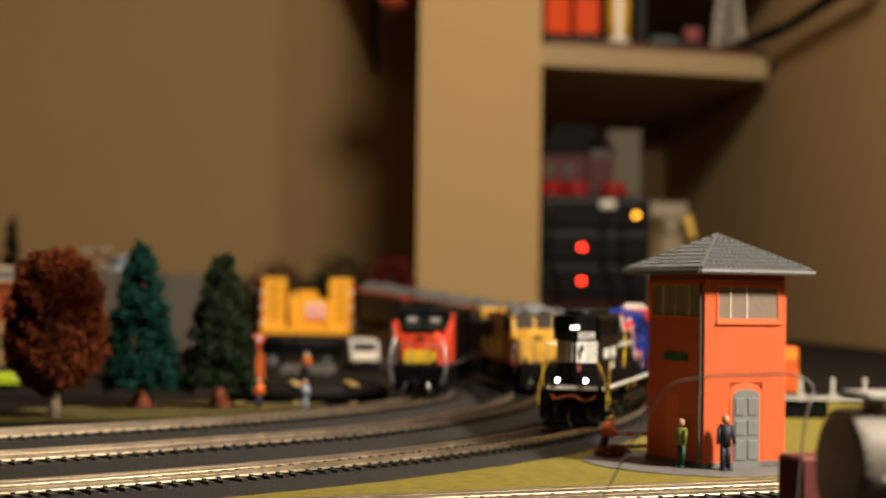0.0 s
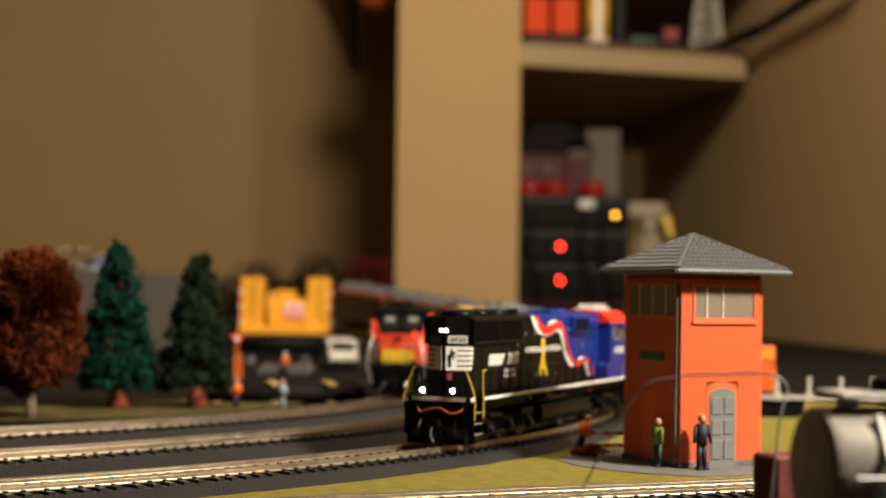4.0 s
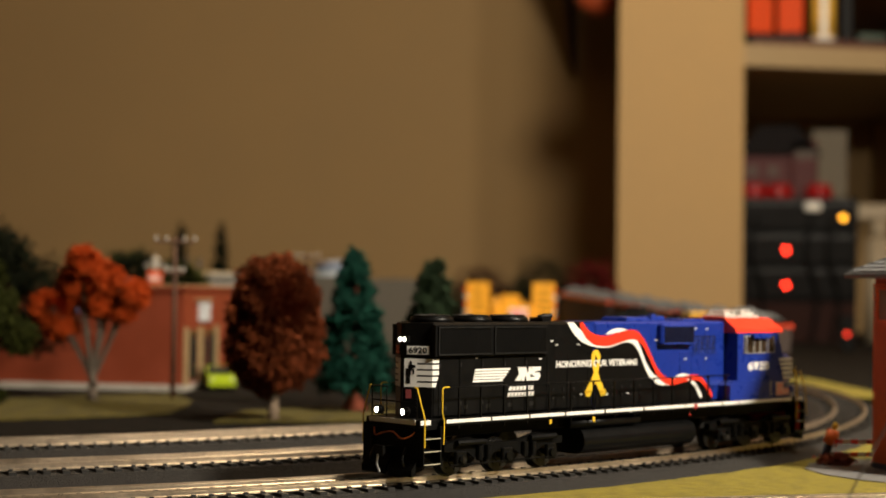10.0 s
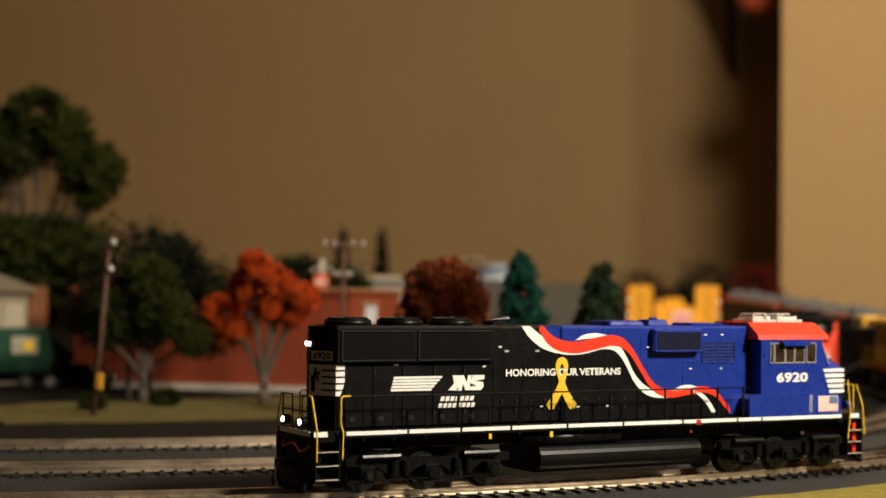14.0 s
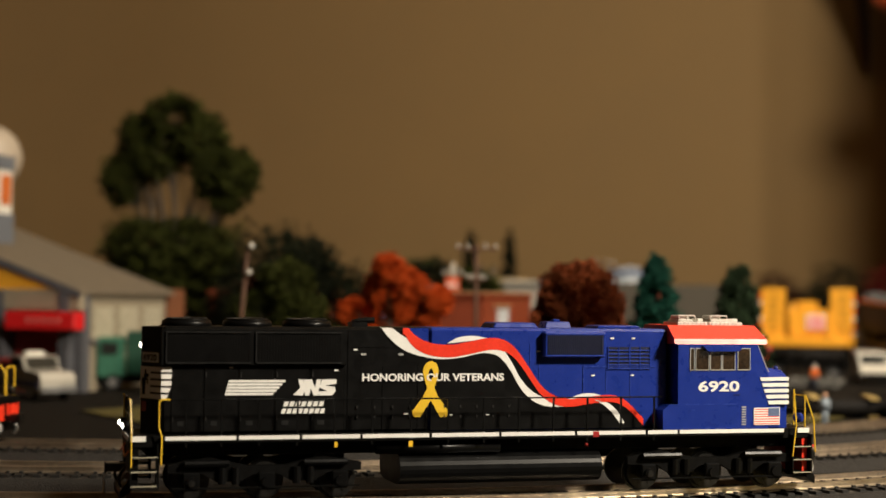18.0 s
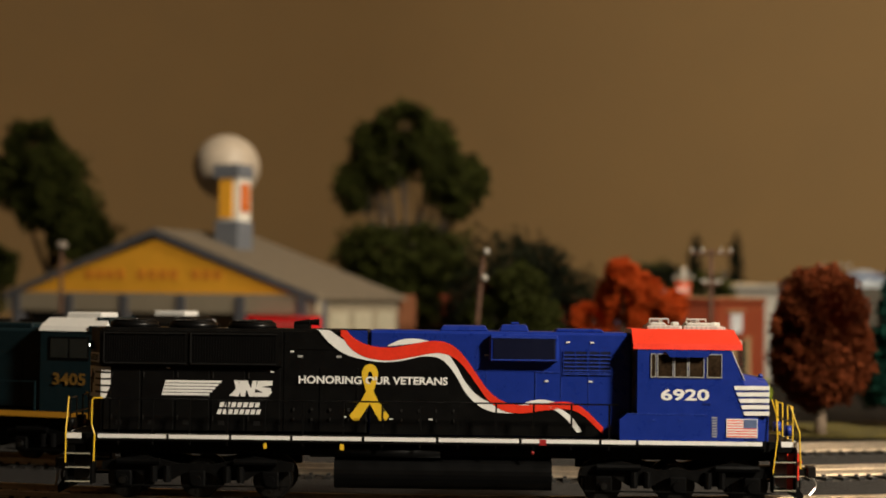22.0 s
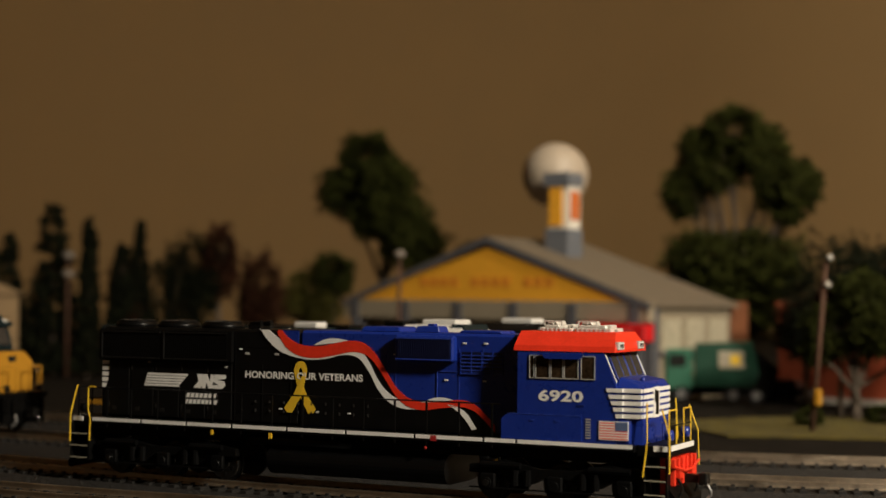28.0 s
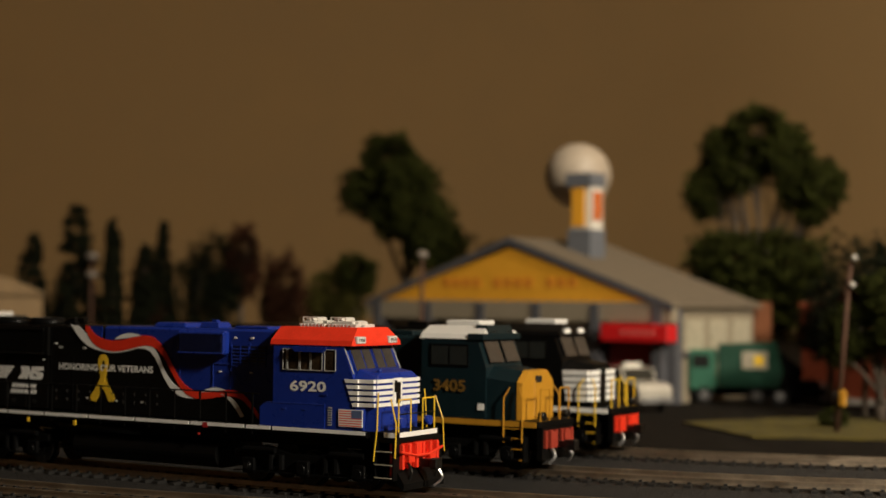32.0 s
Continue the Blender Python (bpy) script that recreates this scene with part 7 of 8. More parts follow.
def hopper(m, label, rim):
    t = thing("hopper_car", label, "railway car", m, "loaded hopper cars")
    part("underframe", boxes(mm(-80, 80, -4, 4, 10, 14)), FRAMEBLACK, t)
    part("body", prisms(-0.0160, 0.0160, [(-0.078, 0.022), (-0.052, 0.013), (0.052, 0.013), (0.078, 0.022), (0.080, 0.043), (-0.080, 0.043)]), HOPPER, t)
    for s in (-1, 1):
        part("top_rail", boxes(mm(-80.5, 80.5, *sorted((s * 15.6, s * 16.8)), 41.0, 45.0)), rim, t)
        part("end_rail", boxes(mm(*sorted((s * 79, s * 81)), -16.8, 16.8, 42.5, 44.5)), rim, t)
        for u in range(-72, 80, 12):
            part("rib", boxes(mm(u, u + 1.4, *sorted((s * 15.9, s * 17)), 20 if abs(u) < 56 else 24, 42.5)), HOPPER, t)
    bm = bmesh.new()
    rnd = random.Random(label)
    n = 26
    grid = [[bm.verts.new((-0.078 + 0.156 * i / n, -0.0155 + 0.031 * j / 6, 0.0435 + 0.0075 * math.sin(math.pi * j / 6) * (0.75 + 0.4 * math.sin(i * 0.8)) + rnd.uniform(0, 0.0018))) for j in range(7)] for i in range(n + 1)]
    for i in range(n):
        for j in range(6):
            bm.faces.new((grid[i][j], grid[i + 1][j], grid[i + 1][j + 1], grid[i][j + 1]))
    part("load", bm, GREYLOAD, t, "heaped grey load")
    for u in (-58, 58):
        tr = part("truck", boxes(mm(u - 17, u + 17, -12.6, -10.8, 4, 8.4), mm(u - 17, u + 17, 10.8, 12.6, 4, 8.4), mm(u - 4, u + 4, -12, 12, 6, 10)), FRAMEBLACK, t)
        for k in (-11, 11):
            part("wheelset", wheel_mesh(), None, tr, at=pose((u + k) / 1000, 0, 0.0061))
    return t


# the loaded train's graded track is made up and tilted to fit the camera's view
RAMP = pose(0.085, 1.330, 0.0008, 0, -2.65, 110.5)


def ramp_track():
    t = thing("track_ramp", "graded model track on a dark embankment", "track", RAMP, kind="structure")
    line = [(0.002 * i - 0.06, 0.0, 0.0) for i in range(360)]
    part("roadbed", sweep(line[::3], [(-0.045, -0.035), (-0.018, RZ - 0.0036), (0.018, RZ - 0.0036), (0.045, -0.035)]), BALLAST, t)
    for c in (-0.00885, 0.00885):
        part("rail", sweep(line[::4], rail_profile(c)), RAIL, t)
    ties = bmesh.new()
    for i in range(108):
        k = len(ties.verts)
        ties.from_mesh(tie_mesh())
        ties.verts.ensure_lookup_table()
        bmesh.ops.translate(ties, vec=(-0.055 + i * 0.0064, 0, 0), verts=ties.verts[k:])
    tagged(part("far_ties", ties, TIE, t), kind="stuff")


ramp_track()
for k, rim in enumerate((REDOR, REDOR, REDOR)):
    hopper(RAMP @ pose(0.060 + k * 0.172, 0, RZ), "dark model hopper car heaped with grey load", rim)
hopper(at_track(-0.405, off_b, True), "brown model hopper car heaped with grey load", HOPPER)


# ---- works yard behind the curve ----
def yellow_loader():
    t = thing("heavy_loader", "amber yellow toy loader frame with chevron panel", "machine", pose(-0.1525, 1.775, 0))
    am = mat("amber_machine", (0.80, 0.36, 0.02), 0.45, vary=0.1)
    for s in (-1, 1):
        x0, x1 = sorted((s * 0.0240, s * 0.0490))
        pl = part("side_plate", boxes((x0, x1, -0.008, 0.008, 0.030, 0.0860), bevel=0.0008), am, t, "tall slotted yellow plate")
        for k in range(6):
            part("slot", boxes((x0 + 0.007, x1 - 0.006, -0.0086, -0.0078, 0.040 + k * 0.0075, 0.0412 + k * 0.0075)), FRAMEBLACK, pl)
            xx = s * 0.0490
            part("warning_stripe", boxes((xx - 0.0012, xx + 0.0012, -0.0088, -0.0076, 0.036 + k * 0.0080, 0.040 + k * 0.0080)), RED if k % 2 else LETTER, pl)
    part("bed", boxes((-0.050, 0.050, -0.020, 0.020, 0.024, 0.0335), bevel=0.001), am, t)
    part("engine_block", boxes((-0.018, 0.020, -0.012, 0.012, 0.033, 0.064), bevel=0.002), am, t)
    part("hood", boxes((-0.010, 0.010, -0.010, 0.010, 0.064, 0.0725), bevel=0.001), am, t)
    part("arm", rods(0.0030, [(-0.016, -0.012, 0.036), (-0.018, -0.014, 0.060), (-0.014, -0.010, 0.070)], n=8), am, t)
    part("arm", rods(0.0030, [(0.022, -0.012, 0.036), (0.024, -0.012, 0.062)], n=8), am, t)
    cp = part("chevron_panel", boxes((0.000, 0.019, -0.0145, -0.0130, 0.042, 0.058)), LETTER, t, "white panel with red chevrons")
    for k in range(4):
        for s in (-1, 1):
            part("chevron", prisms(-0.0150, -0.0144, [(0.0095, 0.0435 + k * 0.0038), (0.0095, 0.0455 + k * 0.0038), (0.0095 + s * 0.0085, 0.0425 + k * 0.0038), (0.0095 + s * 0.0085, 0.0405 + k * 0.0038)]), RED, cp)
    for x in (-0.035, 0.035):
        for y in (-0.016, 0.016):
            part("wheel", rod(bmesh.new(), (x - 0.004, y, 0.012), (x + 0.004, y, 0.012), 0.012, n=16), TYRE, t)


yellow_loader()


def pipe_trailer():
    t = thing("pipe_trailer", "flat trailer loaded with chained black pipes", "trailer", pose(-0.138, 1.535, 0))
    part("deck", boxes((-0.036, 0.040, -0.016, 0.016, 0.0125, 0.0165)), FRAMEBLACK, t)
    blk = mat("black_pipe", (0.0062, 0.0050, 0.0042), 0.7, spec=0.15, vary=0.5, scale=120)
    for y, z in ((-0.009, 0.0225), (0.005, 0.0225)):
        part("pipe", rod(bmesh.new(), (-0.034, y, z), (0.038, y, z), 0.0060, n=18), blk, t)
        part("pipe_bore", rod(bmesh.new(), (-0.0344, y, z), (-0.0338, y, z), 0.0050, n=18), FRAMEBLACK, t)
    for x in (-0.012, 0.002):
        for k in range(12):
            a = math.pi * (0.15 + k * 0.07)
            part("chain_link", ball(bmesh.new(), (x + 0.0012 * (k % 2), -0.009 - 0.0063 * math.sin(a), 0.0225 + 0.0064 * math.cos(a)), 0.0009, 6, 4), STEELDARK, t)
    wheels(t, (-0.024, 0.028), 0.0155, 0.0066)
    d = thing("drum_row", "row of dull grey drums on the ground", "drums", pose(-0.122, 1.398, 0))
    for k in range(5):
        part("drum", rod(bmesh.new(), (-0.016 + k * 0.009, -0.008, 0.0046), (-0.012 + k * 0.009, 0.010, 0.0046), 0.0044, n=12), mat("dull_grey", (0.10, 0.095, 0.085), 0.7), d)
    n = thing("pipe_stack", "row of black pipes on pale timber blocks", "pipes", pose(-0.100, 1.062, 0, 0, 0, 12))
    for k in range(3):
        part("pipe", rod(bmesh.new(), (-0.040, k * 0.0102, 0.0068), (0.062, k * 0.0102, 0.0068), 0.0050, n=16), blk, n)
    tan = mat("raw_timber", (0.42, 0.29, 0.10), 0.7, vary=0.3, scale=200)
    for x in (-0.033, 0.004, 0.040):
        for z in (0.0, 0.0118):
            part("block", boxes((x - 0.003, x + 0.003, -0.0065, 0.0265, z, z + 0.0018)), tan, n)
    c = thing("work_post", "orange striped work posts by the yard", "post", pose(-0.152, 1.318, 0))
    for x in (0.0, 0.004):
        part("post", boxes((x - 0.0009, x + 0.0009, -0.0009, 0.0009, 0, 0.021)), ORANGE, c)


pipe_trailer()


def van():
    t = thing("van", "white toy van standing in the yard", "van", pose(-0.078, 1.500, 0, 0, 0, -80))
    part("body", prisms(-0.0125, 0.0125, [(-0.030, 0.006), (0.030, 0.006), (0.031, 0.014), (0.024, 0.018), (0.018, 0.0275), (-0.030, 0.0285)]), mat("white_van_paint", (0.66, 0.61, 0.52), 0.35, coat=0.3), t)
    part("windshield", prisms(-0.011, 0.011, [(0.0248, 0.0182), (0.0258, 0.0182), (0.0200, 0.0265), (0.0190, 0.0265)]), WINDOW, t)
    part("bumper", boxes((0.0295, 0.0325, -0.012, 0.012, 0.006, 0.010)), FRAMEBLACK, t)
    wheels(t, (-0.019, 0.019), 0.0125, 0.0050)


van()


# ---- beside the tower and in the foreground ----
def stake_flat():
    t = thing("flat_car", "dark flat car with pale stake posts", "railway car", pose(0.262, 1.010, 0, 0, 0, 4))
    part("deck", boxes((-0.078, 0.090, -0.014, 0.014, 0.0115, 0.0150)), FRAMEBLACK, t)
    part("deck_edge", boxes((-0.080, 0.092, -0.0148, -0.0138, 0.0120, 0.0146)), mat("pale_grey_plastic", (0.42, 0.40, 0.37)), t)
    for k in range(9):
        x = -0.074 + k * 0.0195
        part("stake", boxes((x, x + 0.0026, -0.0146, -0.0126, 0.0125, 0.0255), bevel=0.0003), mat("pale_grey_plastic", (0.42, 0.40, 0.37)), t)
        part("stake_socket", boxes((x - 0.0012, x + 0.0038, -0.0152, -0.0140, 0.0115, 0.0160)), mat("pale_grey_plastic", (0.42, 0.40, 0.37)), t)
    for x in (-0.05, 0.06):
        part("truck", boxes((x - 0.014, x + 0.014, -0.012, 0.012, 0.0, 0.0115)), FRAMEBLACK, t)
    o = thing("site_cabin", "bright orange toy site box with white mark", "box", pose(0.207, 1.030, 0))
    part("box", boxes((-0.008, 0.0085, -0.008, 0.008, 0.0, 0.0425), bevel=0.0006), mat("hot_orange", (0.82, 0.11, 0.015), 0.5), o)
    part("top_panel", boxes((-0.0075, 0.008, -0.0086, -0.0078, 0.0345, 0.0415)), mat("amber_orange", (0.85, 0.26, 0.02), 0.5), o)
    part("corner_mark", prisms(-0.0088, -0.0078, [(0.0045, 0.0), (0.0085, 0.0), (0.0085, 0.030), (0.0075, 0.030)]), mat("amber_orange", (0.85, 0.26, 0.02), 0.5), o)
    return t


stake_flat()


def tank_car():
    t = thing("tank_car", "blurred silver-grey model tank car with ladder", "railway car", pose(0.1550, 0.4390, 0.0, 0, 0, 9))
    skin = mat("dull_silver", (0.33, 0.300, 0.260), 0.45, 0.25, vary=0.25, scale=80)
    bm = bmesh.new()
    r = 0.0142
    rings = [(-0.0706, 0.4), (-0.0700, 0.86), (-0.0690, 0.98), (-0.0675, 1.0), (0.0600, 1.0), (0.0640, 0.95), (0.0668, 0.80), (0.0690, 0.55), (0.0700, 0.25)]
    prev = None
    for x, k in rings:
        ring = [bm.verts.new((x, r * k * math.cos(a * math.pi / 14), 0.0343 + r * k * math.sin(a * math.pi / 14))) for a in range(28)]
        if prev:
            for i in range(28):
                bm.faces.new((prev[i], prev[(i + 1) % 28], ring[(i + 1) % 28], ring[i])).smooth = abs(x) < 0.062
        else:
            bm.faces.new(ring)
        prev = ring
    bm.faces.new(prev[::-1])
    part("tank", bm, skin, t)
    part("dome", rod(bmesh.new(), (-0.006, 0, 0.046), (-0.006, 0, 0.0535), 0.0075, 0.0070, n=20), skin, t)
    part("platform", boxes((-0.066, -0.018, -0.008, 0.008, 0.0505, 0.0520), bevel=0.0006), mat("pale_grey_plastic", (0.42, 0.40, 0.37)), t, "pale running board on top")
    for x in (-0.062, -0.044, -0.024):
        part("bracket", boxes((x, x + 0.002, -0.004, 0.004, 0.0470, 0.0506)), skin, t)
    part("hatch", rod(bmesh.new(), (-0.050, 0, 0.0520), (-0.050, 0, 0.0550), 0.0055, 0.0050, n=16), FRAMEBLACK, t)
    part("frame", boxes((-0.072, 0.072, -0.006, 0.006, 0.0115, 0.0165)), FRAMEBLACK, t)
    for x in (-0.045, 0.0, 0.045):
        part("band", rod(bmesh.new(), (x - 0.0008, 0, 0.0343), (x + 0.0008, 0, 0.0343), 0.0145, n=28), skin, t)
    lad = part("ladder", rods(0.0009, [(-0.058, -0.0165, 0.012), (-0.058, -0.0158, 0.036), (-0.058, -0.009, 0.047)], [(-0.051, -0.0165, 0.012), (-0.051, -0.0158, 0.036), (-0.051, -0.009, 0.047)], n=6), LETTER, t, "pale side ladder")
    for k in range(7):
        part("rung", rods(0.0005, [(-0.058, -0.0162, 0.014 + k * 0.0036), (-0.051, -0.0162, 0.014 + k * 0.0036)], n=6), LETTER, lad)
    part("handrail", rods(0.0005, [(-0.066, -0.0160, 0.034), (0.066, -0.0160, 0.034)], n=6), SILVER, t)
    part("placard", boxes((-0.062, -0.053, -0.0150, -0.0120, 0.0210, 0.0265)), mat("turquoise_paint", (0.05, 0.30, 0.36), 0.5), t)
    for x in (-0.052, 0.052):
        tr = part("truck", boxes((x - 0.015, x + 0.015, -0.012, -0.0105, 0.003, 0.008), (x - 0.015, x + 0.015, 0.0105, 0.012, 0.003, 0.008), (x - 0.004, x + 0.004, -0.011, 0.011, 0.005, 0.0118)), FRAMEBLACK, t)
        for k in (-0.010, 0.010):
            part("wheelset", wheel_mesh(), None, tr, at=pose(x + k, 0, 0.0066))
    b = tagged(part("bumper_post", boxes((-0.0058, 0.0058, -0.0058, 0.0058, 0, 0.0325), bevel=0.0008), mat("oxide_red", (0.17, 0.030, 0.022), 0.7, vary=0.2), at=pose(0.0915, 0.478, 0, 0, 0, 20)), "square oxide-red wooden bumper post", "post")
    w = tagged(part("wire", tube(spline([(0.030, 0.478, 0.0005), (0.0397, 0.4768, 0.0237), (0.0525, 0.4753, 0.0474), (0.0624, 0.4737, 0.0522), (0.0764, 0.4711, 0.0534), (0.0860, 0.4690, 0.0535), (0.0902, 0.4681, 0.0498), (0.0869, 0.4640, 0.0397), (0.0830, 0.462, 0.0005)], 8), 0.00028),
                    mat("grey_wire", (0.20, 0.18, 0.16), 0.5)), "thin grey loop of loose wire", "wire")


tank_car()


# ---- alcove, shelf and what stands there ----
def alcove():
    sh = thing("wall_shelf", "cream-edged wall shelf with reddish wooden top", "shelf")
    bm = bmesh.new()

    def slab(pts, z0, z1):
        b = bmesh.new()
        a = [b.verts.new((x, y, z0)) for x, y in pts]
        c = [b.verts.new((x, y, z1)) for x, y in pts]
        b.faces.new(a[::-1])
        b.faces.new(c)
        for i in range(len(pts)):
            j = (i + 1) % len(pts)
            b.faces.new((a[i], a[j], c[j], c[i]))
        return b
    part("board", slab([(0.149, 2.600), (0.553, 2.72), (0.553, 3.40), (0.149, 3.40)], 0.450, 0.486), mat("cream_paint", (0.54, 0.46, 0.34), 0.55, vary=0.15, scale=25), sh, "cream painted shelf board")
    part("wooden_top", slab([(0.170, 2.612), (0.553, 2.726), (0.553, 3.38), (0.170, 3.38)], 0.4865, 0.498), mat("red_brown_wood", (0.085, 0.024, 0.014), 0.5, vary=0.3, scale=30), sh)
    hot = mat("shelf_red", (0.66, 0.062, 0.006), 0.6, spec=0.15)
    for x, turn in ((0.185, 8), (0.236, -4)):
        b = thing("red_box", "small red-orange box on the shelf", "box", pose(x, 2.68, 0.498, 0, 0, turn))
        part("body", boxes((-0.021, 0.021, -0.014, 0.014, 0.016, 0.078), bevel=0.002), hot, b)
        part("base", boxes((-0.022, 0.022, -0.015, 0.015, 0.0, 0.016), bevel=0.001), FRAMEBLACK, b)
    b = thing("bottle", "white and yellow glue bottle on the shelf", "bottle", pose(0.292, 2.70, 0.498))
    part("body", rod(bmesh.new(), (0, 0, 0.010), (0, 0, 0.090), 0.020, n=20), mat("yellow_label", (0.70, 0.40, 0.05), 0.5, vary=0.4, scale=40), b)
    part("foot", rod(bmesh.new(), (0, 0, 0), (0, 0, 0.012), 0.0205, n=20), WHITE, b)
    part("label_stripe", boxes((-0.006, 0.004, -0.0212, -0.019, 0.012, 0.085)), WHITE, b)
    b = thing("post", "dark upright post on the shelf", "post", pose(0.330, 2.70, 0.498))
    part("stem", boxes((-0.008, 0.008, -0.008, 0.008, 0, 0.12)), FRAMEBLACK, b)
    b = thing("green_model", "dark green model car on the shelf", "toy", pose(0.372, 2.72, 0.498))
    part("body", prisms(-0.012, 0.012, [(-0.024, 0.004), (0.024, 0.004), (0.026, 0.018), (-0.018, 0.022)]), mat("dull_green", (0.010, 0.034, 0.016), 0.6), b)
    part("base", boxes((-0.026, 0.040, -0.013, 0.013, 0, 0.008)), FRAMEBLACK, b)
    b = thing("red_model", "black and red model engine on the shelf", "toy", pose(0.424, 2.74, 0.498))
    part("body", boxes((-0.018, 0.018, -0.014, 0.014, 0, 0.046), bevel=0.003), FRAMEBLACK, b)
    part("panel", boxes((-0.013, 0.013, -0.0155, -0.0135, 0.018, 0.038), bevel=0.001), mat("deep_red", (0.24, 0.015, 0.012), 0.6), b)
    b = thing("lattice_tower", "cream lattice model tower on the shelf", "toy", pose(0.492, 2.76, 0.498))
    cream = mat("cream_plastic", (0.55, 0.48, 0.38), 0.6)
    for sx in (-1, 1):
        for sy in (-1, 1):
            part("leg", rods(0.0022, [(sx * 0.024, sy * 0.02, 0.008), (sx * 0.014, sy * 0.012, 0.12)], n=6), cream, b)
    for k in range(4):
        z0, z1 = 0.008 + k * 0.028, 0.036 + k * 0.028
        w0, w1 = 0.024 - k * 0.0025, 0.0215 - k * 0.0025
        part("brace", rods(0.0016, [(-w0, -0.02, z0), (w1, -0.02, z1)], [(w0, -0.02, z0), (-w1, -0.02, z1)], [(-w1, -0.02, z1), (w1, -0.02, z1)], n=5), cream, b)
    part("foot", boxes((-0.03, 0.03, -0.025, 0.025, 0, 0.009)), FRAMEBLACK, b)
    b = thing("black_bar", "black angled bar leaning on the shelf", "bar", pose(0.54, 2.70, 0.498))
    part("bar", rods(0.0095, [(-0.04, 0.08, 0.0095), (0.016, -0.12, 0.018), (0.058, -0.48, 0.036)], n=10), FRAMEBLACK, b)

    # drawers with lamps under the shelf
    # Drawer colours are set darker to hold the shade under the shelf.
    grey = mat("shaded_drawer", (0.0040, 0.0034, 0.0031), 0.5, spec=0.08, vary=0.3, scale=30)
    st = thing("drawer_unit", "dark grey three-drawer unit with coloured lamps", "drawers", pose(0.163, 2.690, 0.0))
    part("foot", boxes((-0.002, 0.186, 0.004, 0.16, 0, 0.066)), mat("shaded_drawer_wood", (0.022, 0.008, 0.006), 0.7, spec=0.1), st)
    part("case", boxes((-0.003, 0.187, 0.003, 0.17, 0.066, 0.241), bevel=0.002), FRAMEBLACK, st)
    for k, z in enumerate((0.072, 0.129, 0.186)):
        d = part("drawer", boxes((0.002, 0.182, -0.003, 0.010, z, z + 0.050), bevel=0.003), grey, st)
        part("lip", boxes((0.004, 0.180, -0.0045, -0.002, z + 0.045, z + 0.048)), mat("grey_edge", (0.012, 0.011, 0.011), 0.4), d)
    part("handle", boxes((0.100, 0.126, -0.010, -0.002, 0.219, 0.233), bevel=0.002), WHITE, st)
    for x, z, m in ((0.0695, 0.1525, LEDRED), (0.0695, 0.0950, LEDRED), (0.1620, 0.2080, LEDAMBER)):
        part("lamp", rod(bmesh.new(), (x, -0.004, z), (x, -0.0055, z), 0.0042, n=14), m, st, "small glowing lamp")
    for x in (0.022, 0.110, 0.145):
        part("cable", tube(spline([(x, -0.012, 0.21), (x - 0.008, -0.016, 0.14), (x + 0.01, -0.014, 0.08), (x, -0.016, 0.004)], 6), 0.0035), FRAMEBLACK, st)
    # Jars, toy house and card: the shelf's shadow is painted into their colours.
    for x in (0.020, 0.062, 0.128):
        j = thing("jar", "squat glossy red jar on the drawers", "jar", pose(0.163 + x, 2.735, 0.241), "red jars")
        part("body", rod(bmesh.new(), (0, 0, 0), (0, 0, 0.020), 0.024, 0.022, n=20), mat("jar_red", (0.28, 0.010, 0.010), 0.15), j)
        part("lid", rod(bmesh.new(), (0, 0, 0.020), (0, 0, 0.025), 0.019, n=20), mat("jar_red", (0.28, 0.010, 0.010), 0.15), j)
    h = thing("toy_house", "dark red toy house with pale windows", "toy", pose(0.235, 2.80, 0.241))
    dred = mat("shaded_red_toy", (0.06, 0.007, 0.007), 0.7)
    part("wall", boxes((-0.075, 0.055, -0.02, 0.05, 0.0, 0.080)), dred, h)
    part("roof", prisms(-0.03, 0.06, [(-0.085, 0.080), (0.065, 0.080), (0.020, 0.130), (-0.040, 0.130)]), mat("matt_roof", (0.012, 0.010, 0.010), 0.9, spec=0.1), h)
    part("gable", boxes((0.012, 0.058, -0.030, 0.0, 0.0, 0.105), bevel=0.004), dred, h)
    for x, z in ((-0.06, 0.045), (-0.025, 0.045), (0.020, 0.072), (0.038, 0.072)):
        part("window", boxes((x, x + 0.016, -0.0312 if x > 0 else -0.0212, -0.0195 if x < 0 else -0.0295, z, z + 0.015)), mat("shaded_pale_window", (0.055, 0.035, 0.022), 0.6), h)
    c = tagged(part("card_sheet", boxes((-0.03, 0.03, -0.001, 0.001, 0, 0.13)), mat("shaded_cream_card", (0.12, 0.095, 0.062), 0.7), at=pose(0.322, 2.85, 0.241)), "cream card sheet standing behind the toys", "card")
    s = thing("spray_bottle", "white spray bottle with a yellow trigger", "bottle", pose(0.388, 2.715, 0.0))
    # White plastic given a dim colour in place of alcove shade.
    part("body", rod(bmesh.new(), (0, 0, 0), (0, 0, 0.175), 0.026, 0.022, n=18), mat("shaded_white_plastic", (0.30, 0.24, 0.16), 0.6), s)
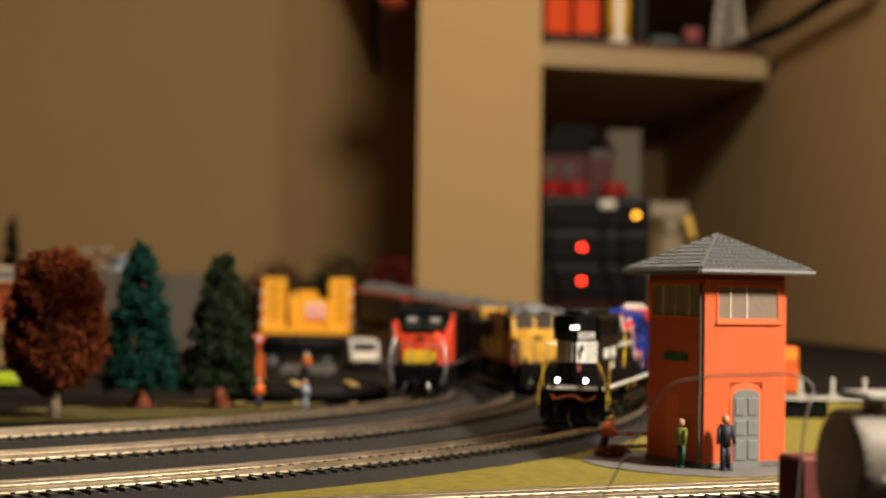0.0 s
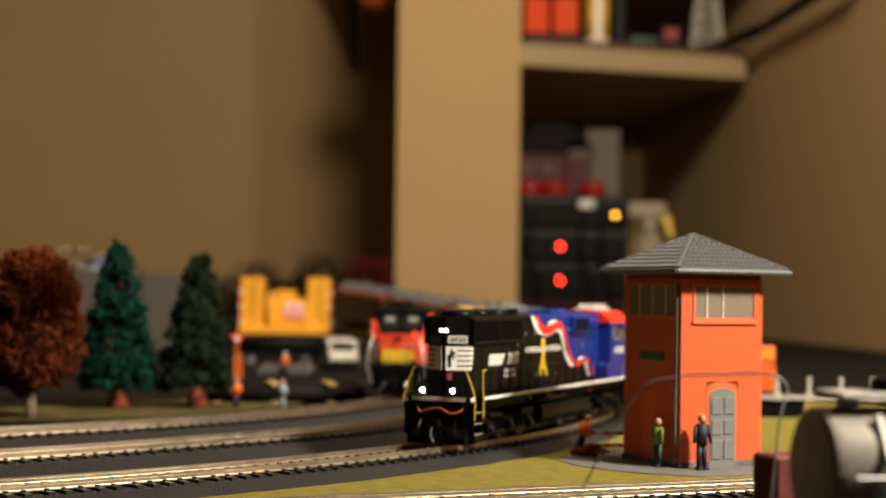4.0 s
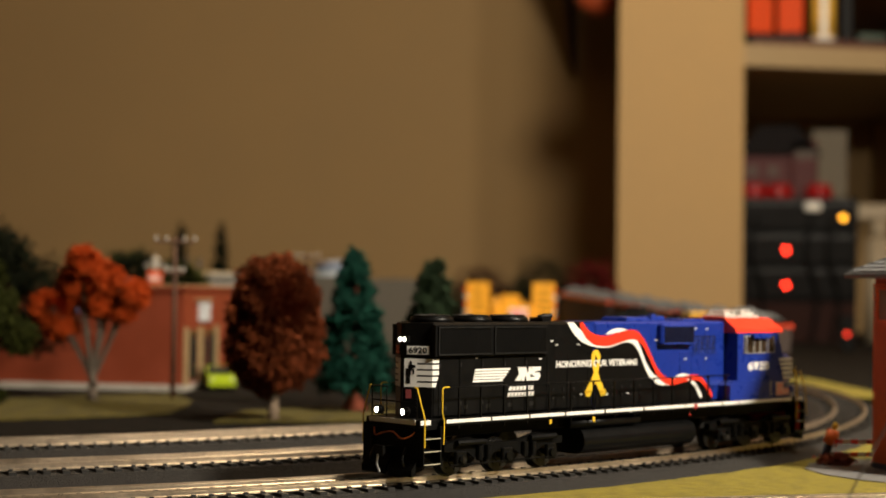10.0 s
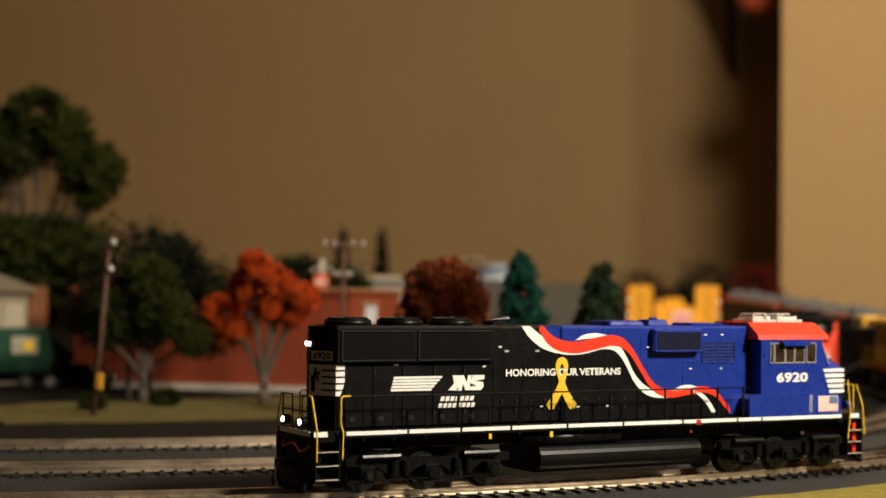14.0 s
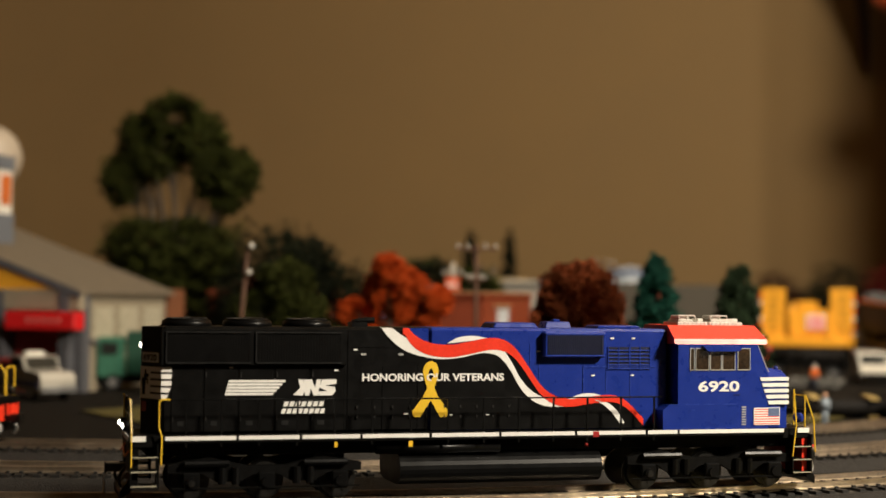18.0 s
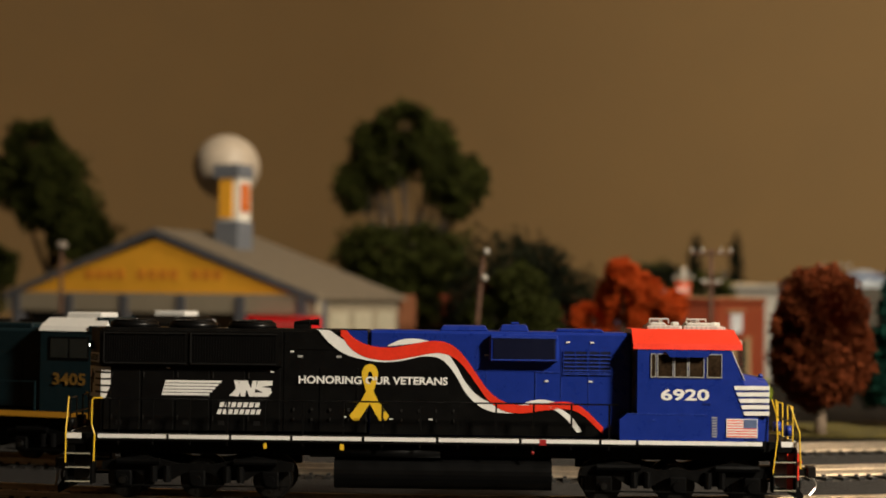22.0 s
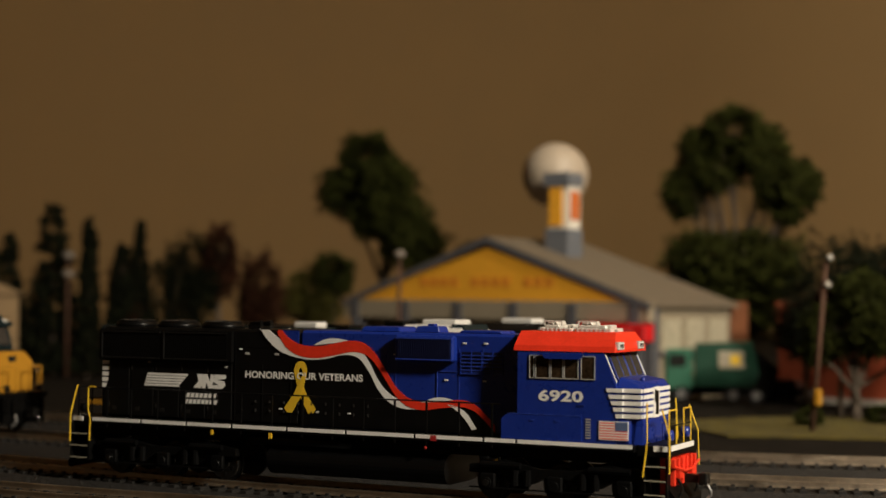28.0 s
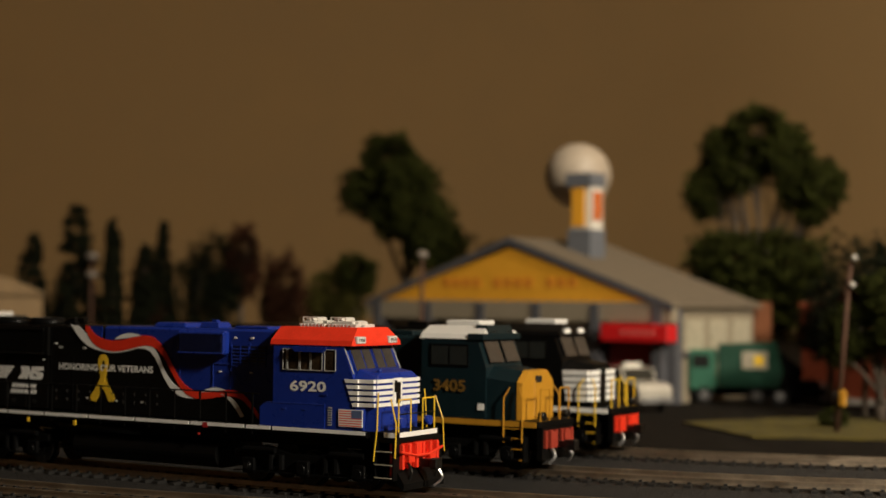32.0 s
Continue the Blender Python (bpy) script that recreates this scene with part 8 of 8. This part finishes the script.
    part("neck", rod(bmesh.new(), (0, 0, 0.175), (0, 0, 0.205), 0.016, 0.013, n=16), mat("shaded_white_plastic", (0.30, 0.24, 0.16), 0.6), s)
    part("head", boxes((-0.040, 0.028, -0.012, 0.012, 0.205, 0.232), bevel=0.004), mat("shaded_white_plastic", (0.30, 0.24, 0.16), 0.6), s)
    part("trigger", prisms(-0.005, 0.005, [(0.012, 0.206), (0.034, 0.212), (0.042, 0.172), (0.034, 0.170), (0.026, 0.196)]), YELLOW, s, "yellow trigger lever")
    g = thing("dwarf_signal", "dark dwarf signal with a red light", "signal", pose(0.275, 2.250, 0.0))
    part("case", boxes((-0.010, 0.010, 0.0, 0.010, 0, 0.050), bevel=0.002), FRAMEBLACK, g)
    part("lens", rod(bmesh.new(), (0, 0.0, 0.024), (0, -0.002, 0.024), 0.0026, n=14), mat("red_led_dim", (1.0, 0.05, 0.02), 0.3, emit=3.0), g, "small glowing red lens")
    w = thing("wall_bracket", "dark brown pointed wooden wall bracket", "bracket", pose(0, 0, 0))
    bk = bmesh.new()
    prev = None
    for y, z, wd in ((3.42, 0.553, 0.008), (3.36, 0.575, 0.014), (3.26, 0.64, 0.018), (3.12, 0.72, 0.022), (2.98, 0.80, 0.026), (2.86, 0.90, 0.030)):
        ring = [bk.verts.new(p) for p in ((-0.148 - wd, y, z), (-0.148, y, z), (-0.148, 3.449, z + 0.002), (-0.148 - wd, 3.449, z + 0.002))]
        if prev:
            for i in range(4):
                bk.faces.new((prev[i], prev[(i + 1) % 4], ring[(i + 1) % 4], ring[i]))
        else:
            bk.faces.new(ring[::-1])
        prev = ring
    bk.faces.new(prev)
    part("bracket", bk, mat("dark_walnut", (0.030, 0.013, 0.008), 0.6, vary=0.3, scale=40), w)
    o = thing("hanging_lantern", "round red-orange lantern hung by the pier", "lantern", pose(-0.086, 2.70, 0.585))
    part("shade", ball(bmesh.new(), (0, 0, 0), 0.038, 20, 14, sz=0.9), mat("lantern_orange", (0.50, 0.085, 0.025), 0.5), o)
    part("cord", rods(0.002, [(0, 0, 0.03), (0, 0, 0.914)], n=6), FRAMEBLACK, o)


alcove()


motions()
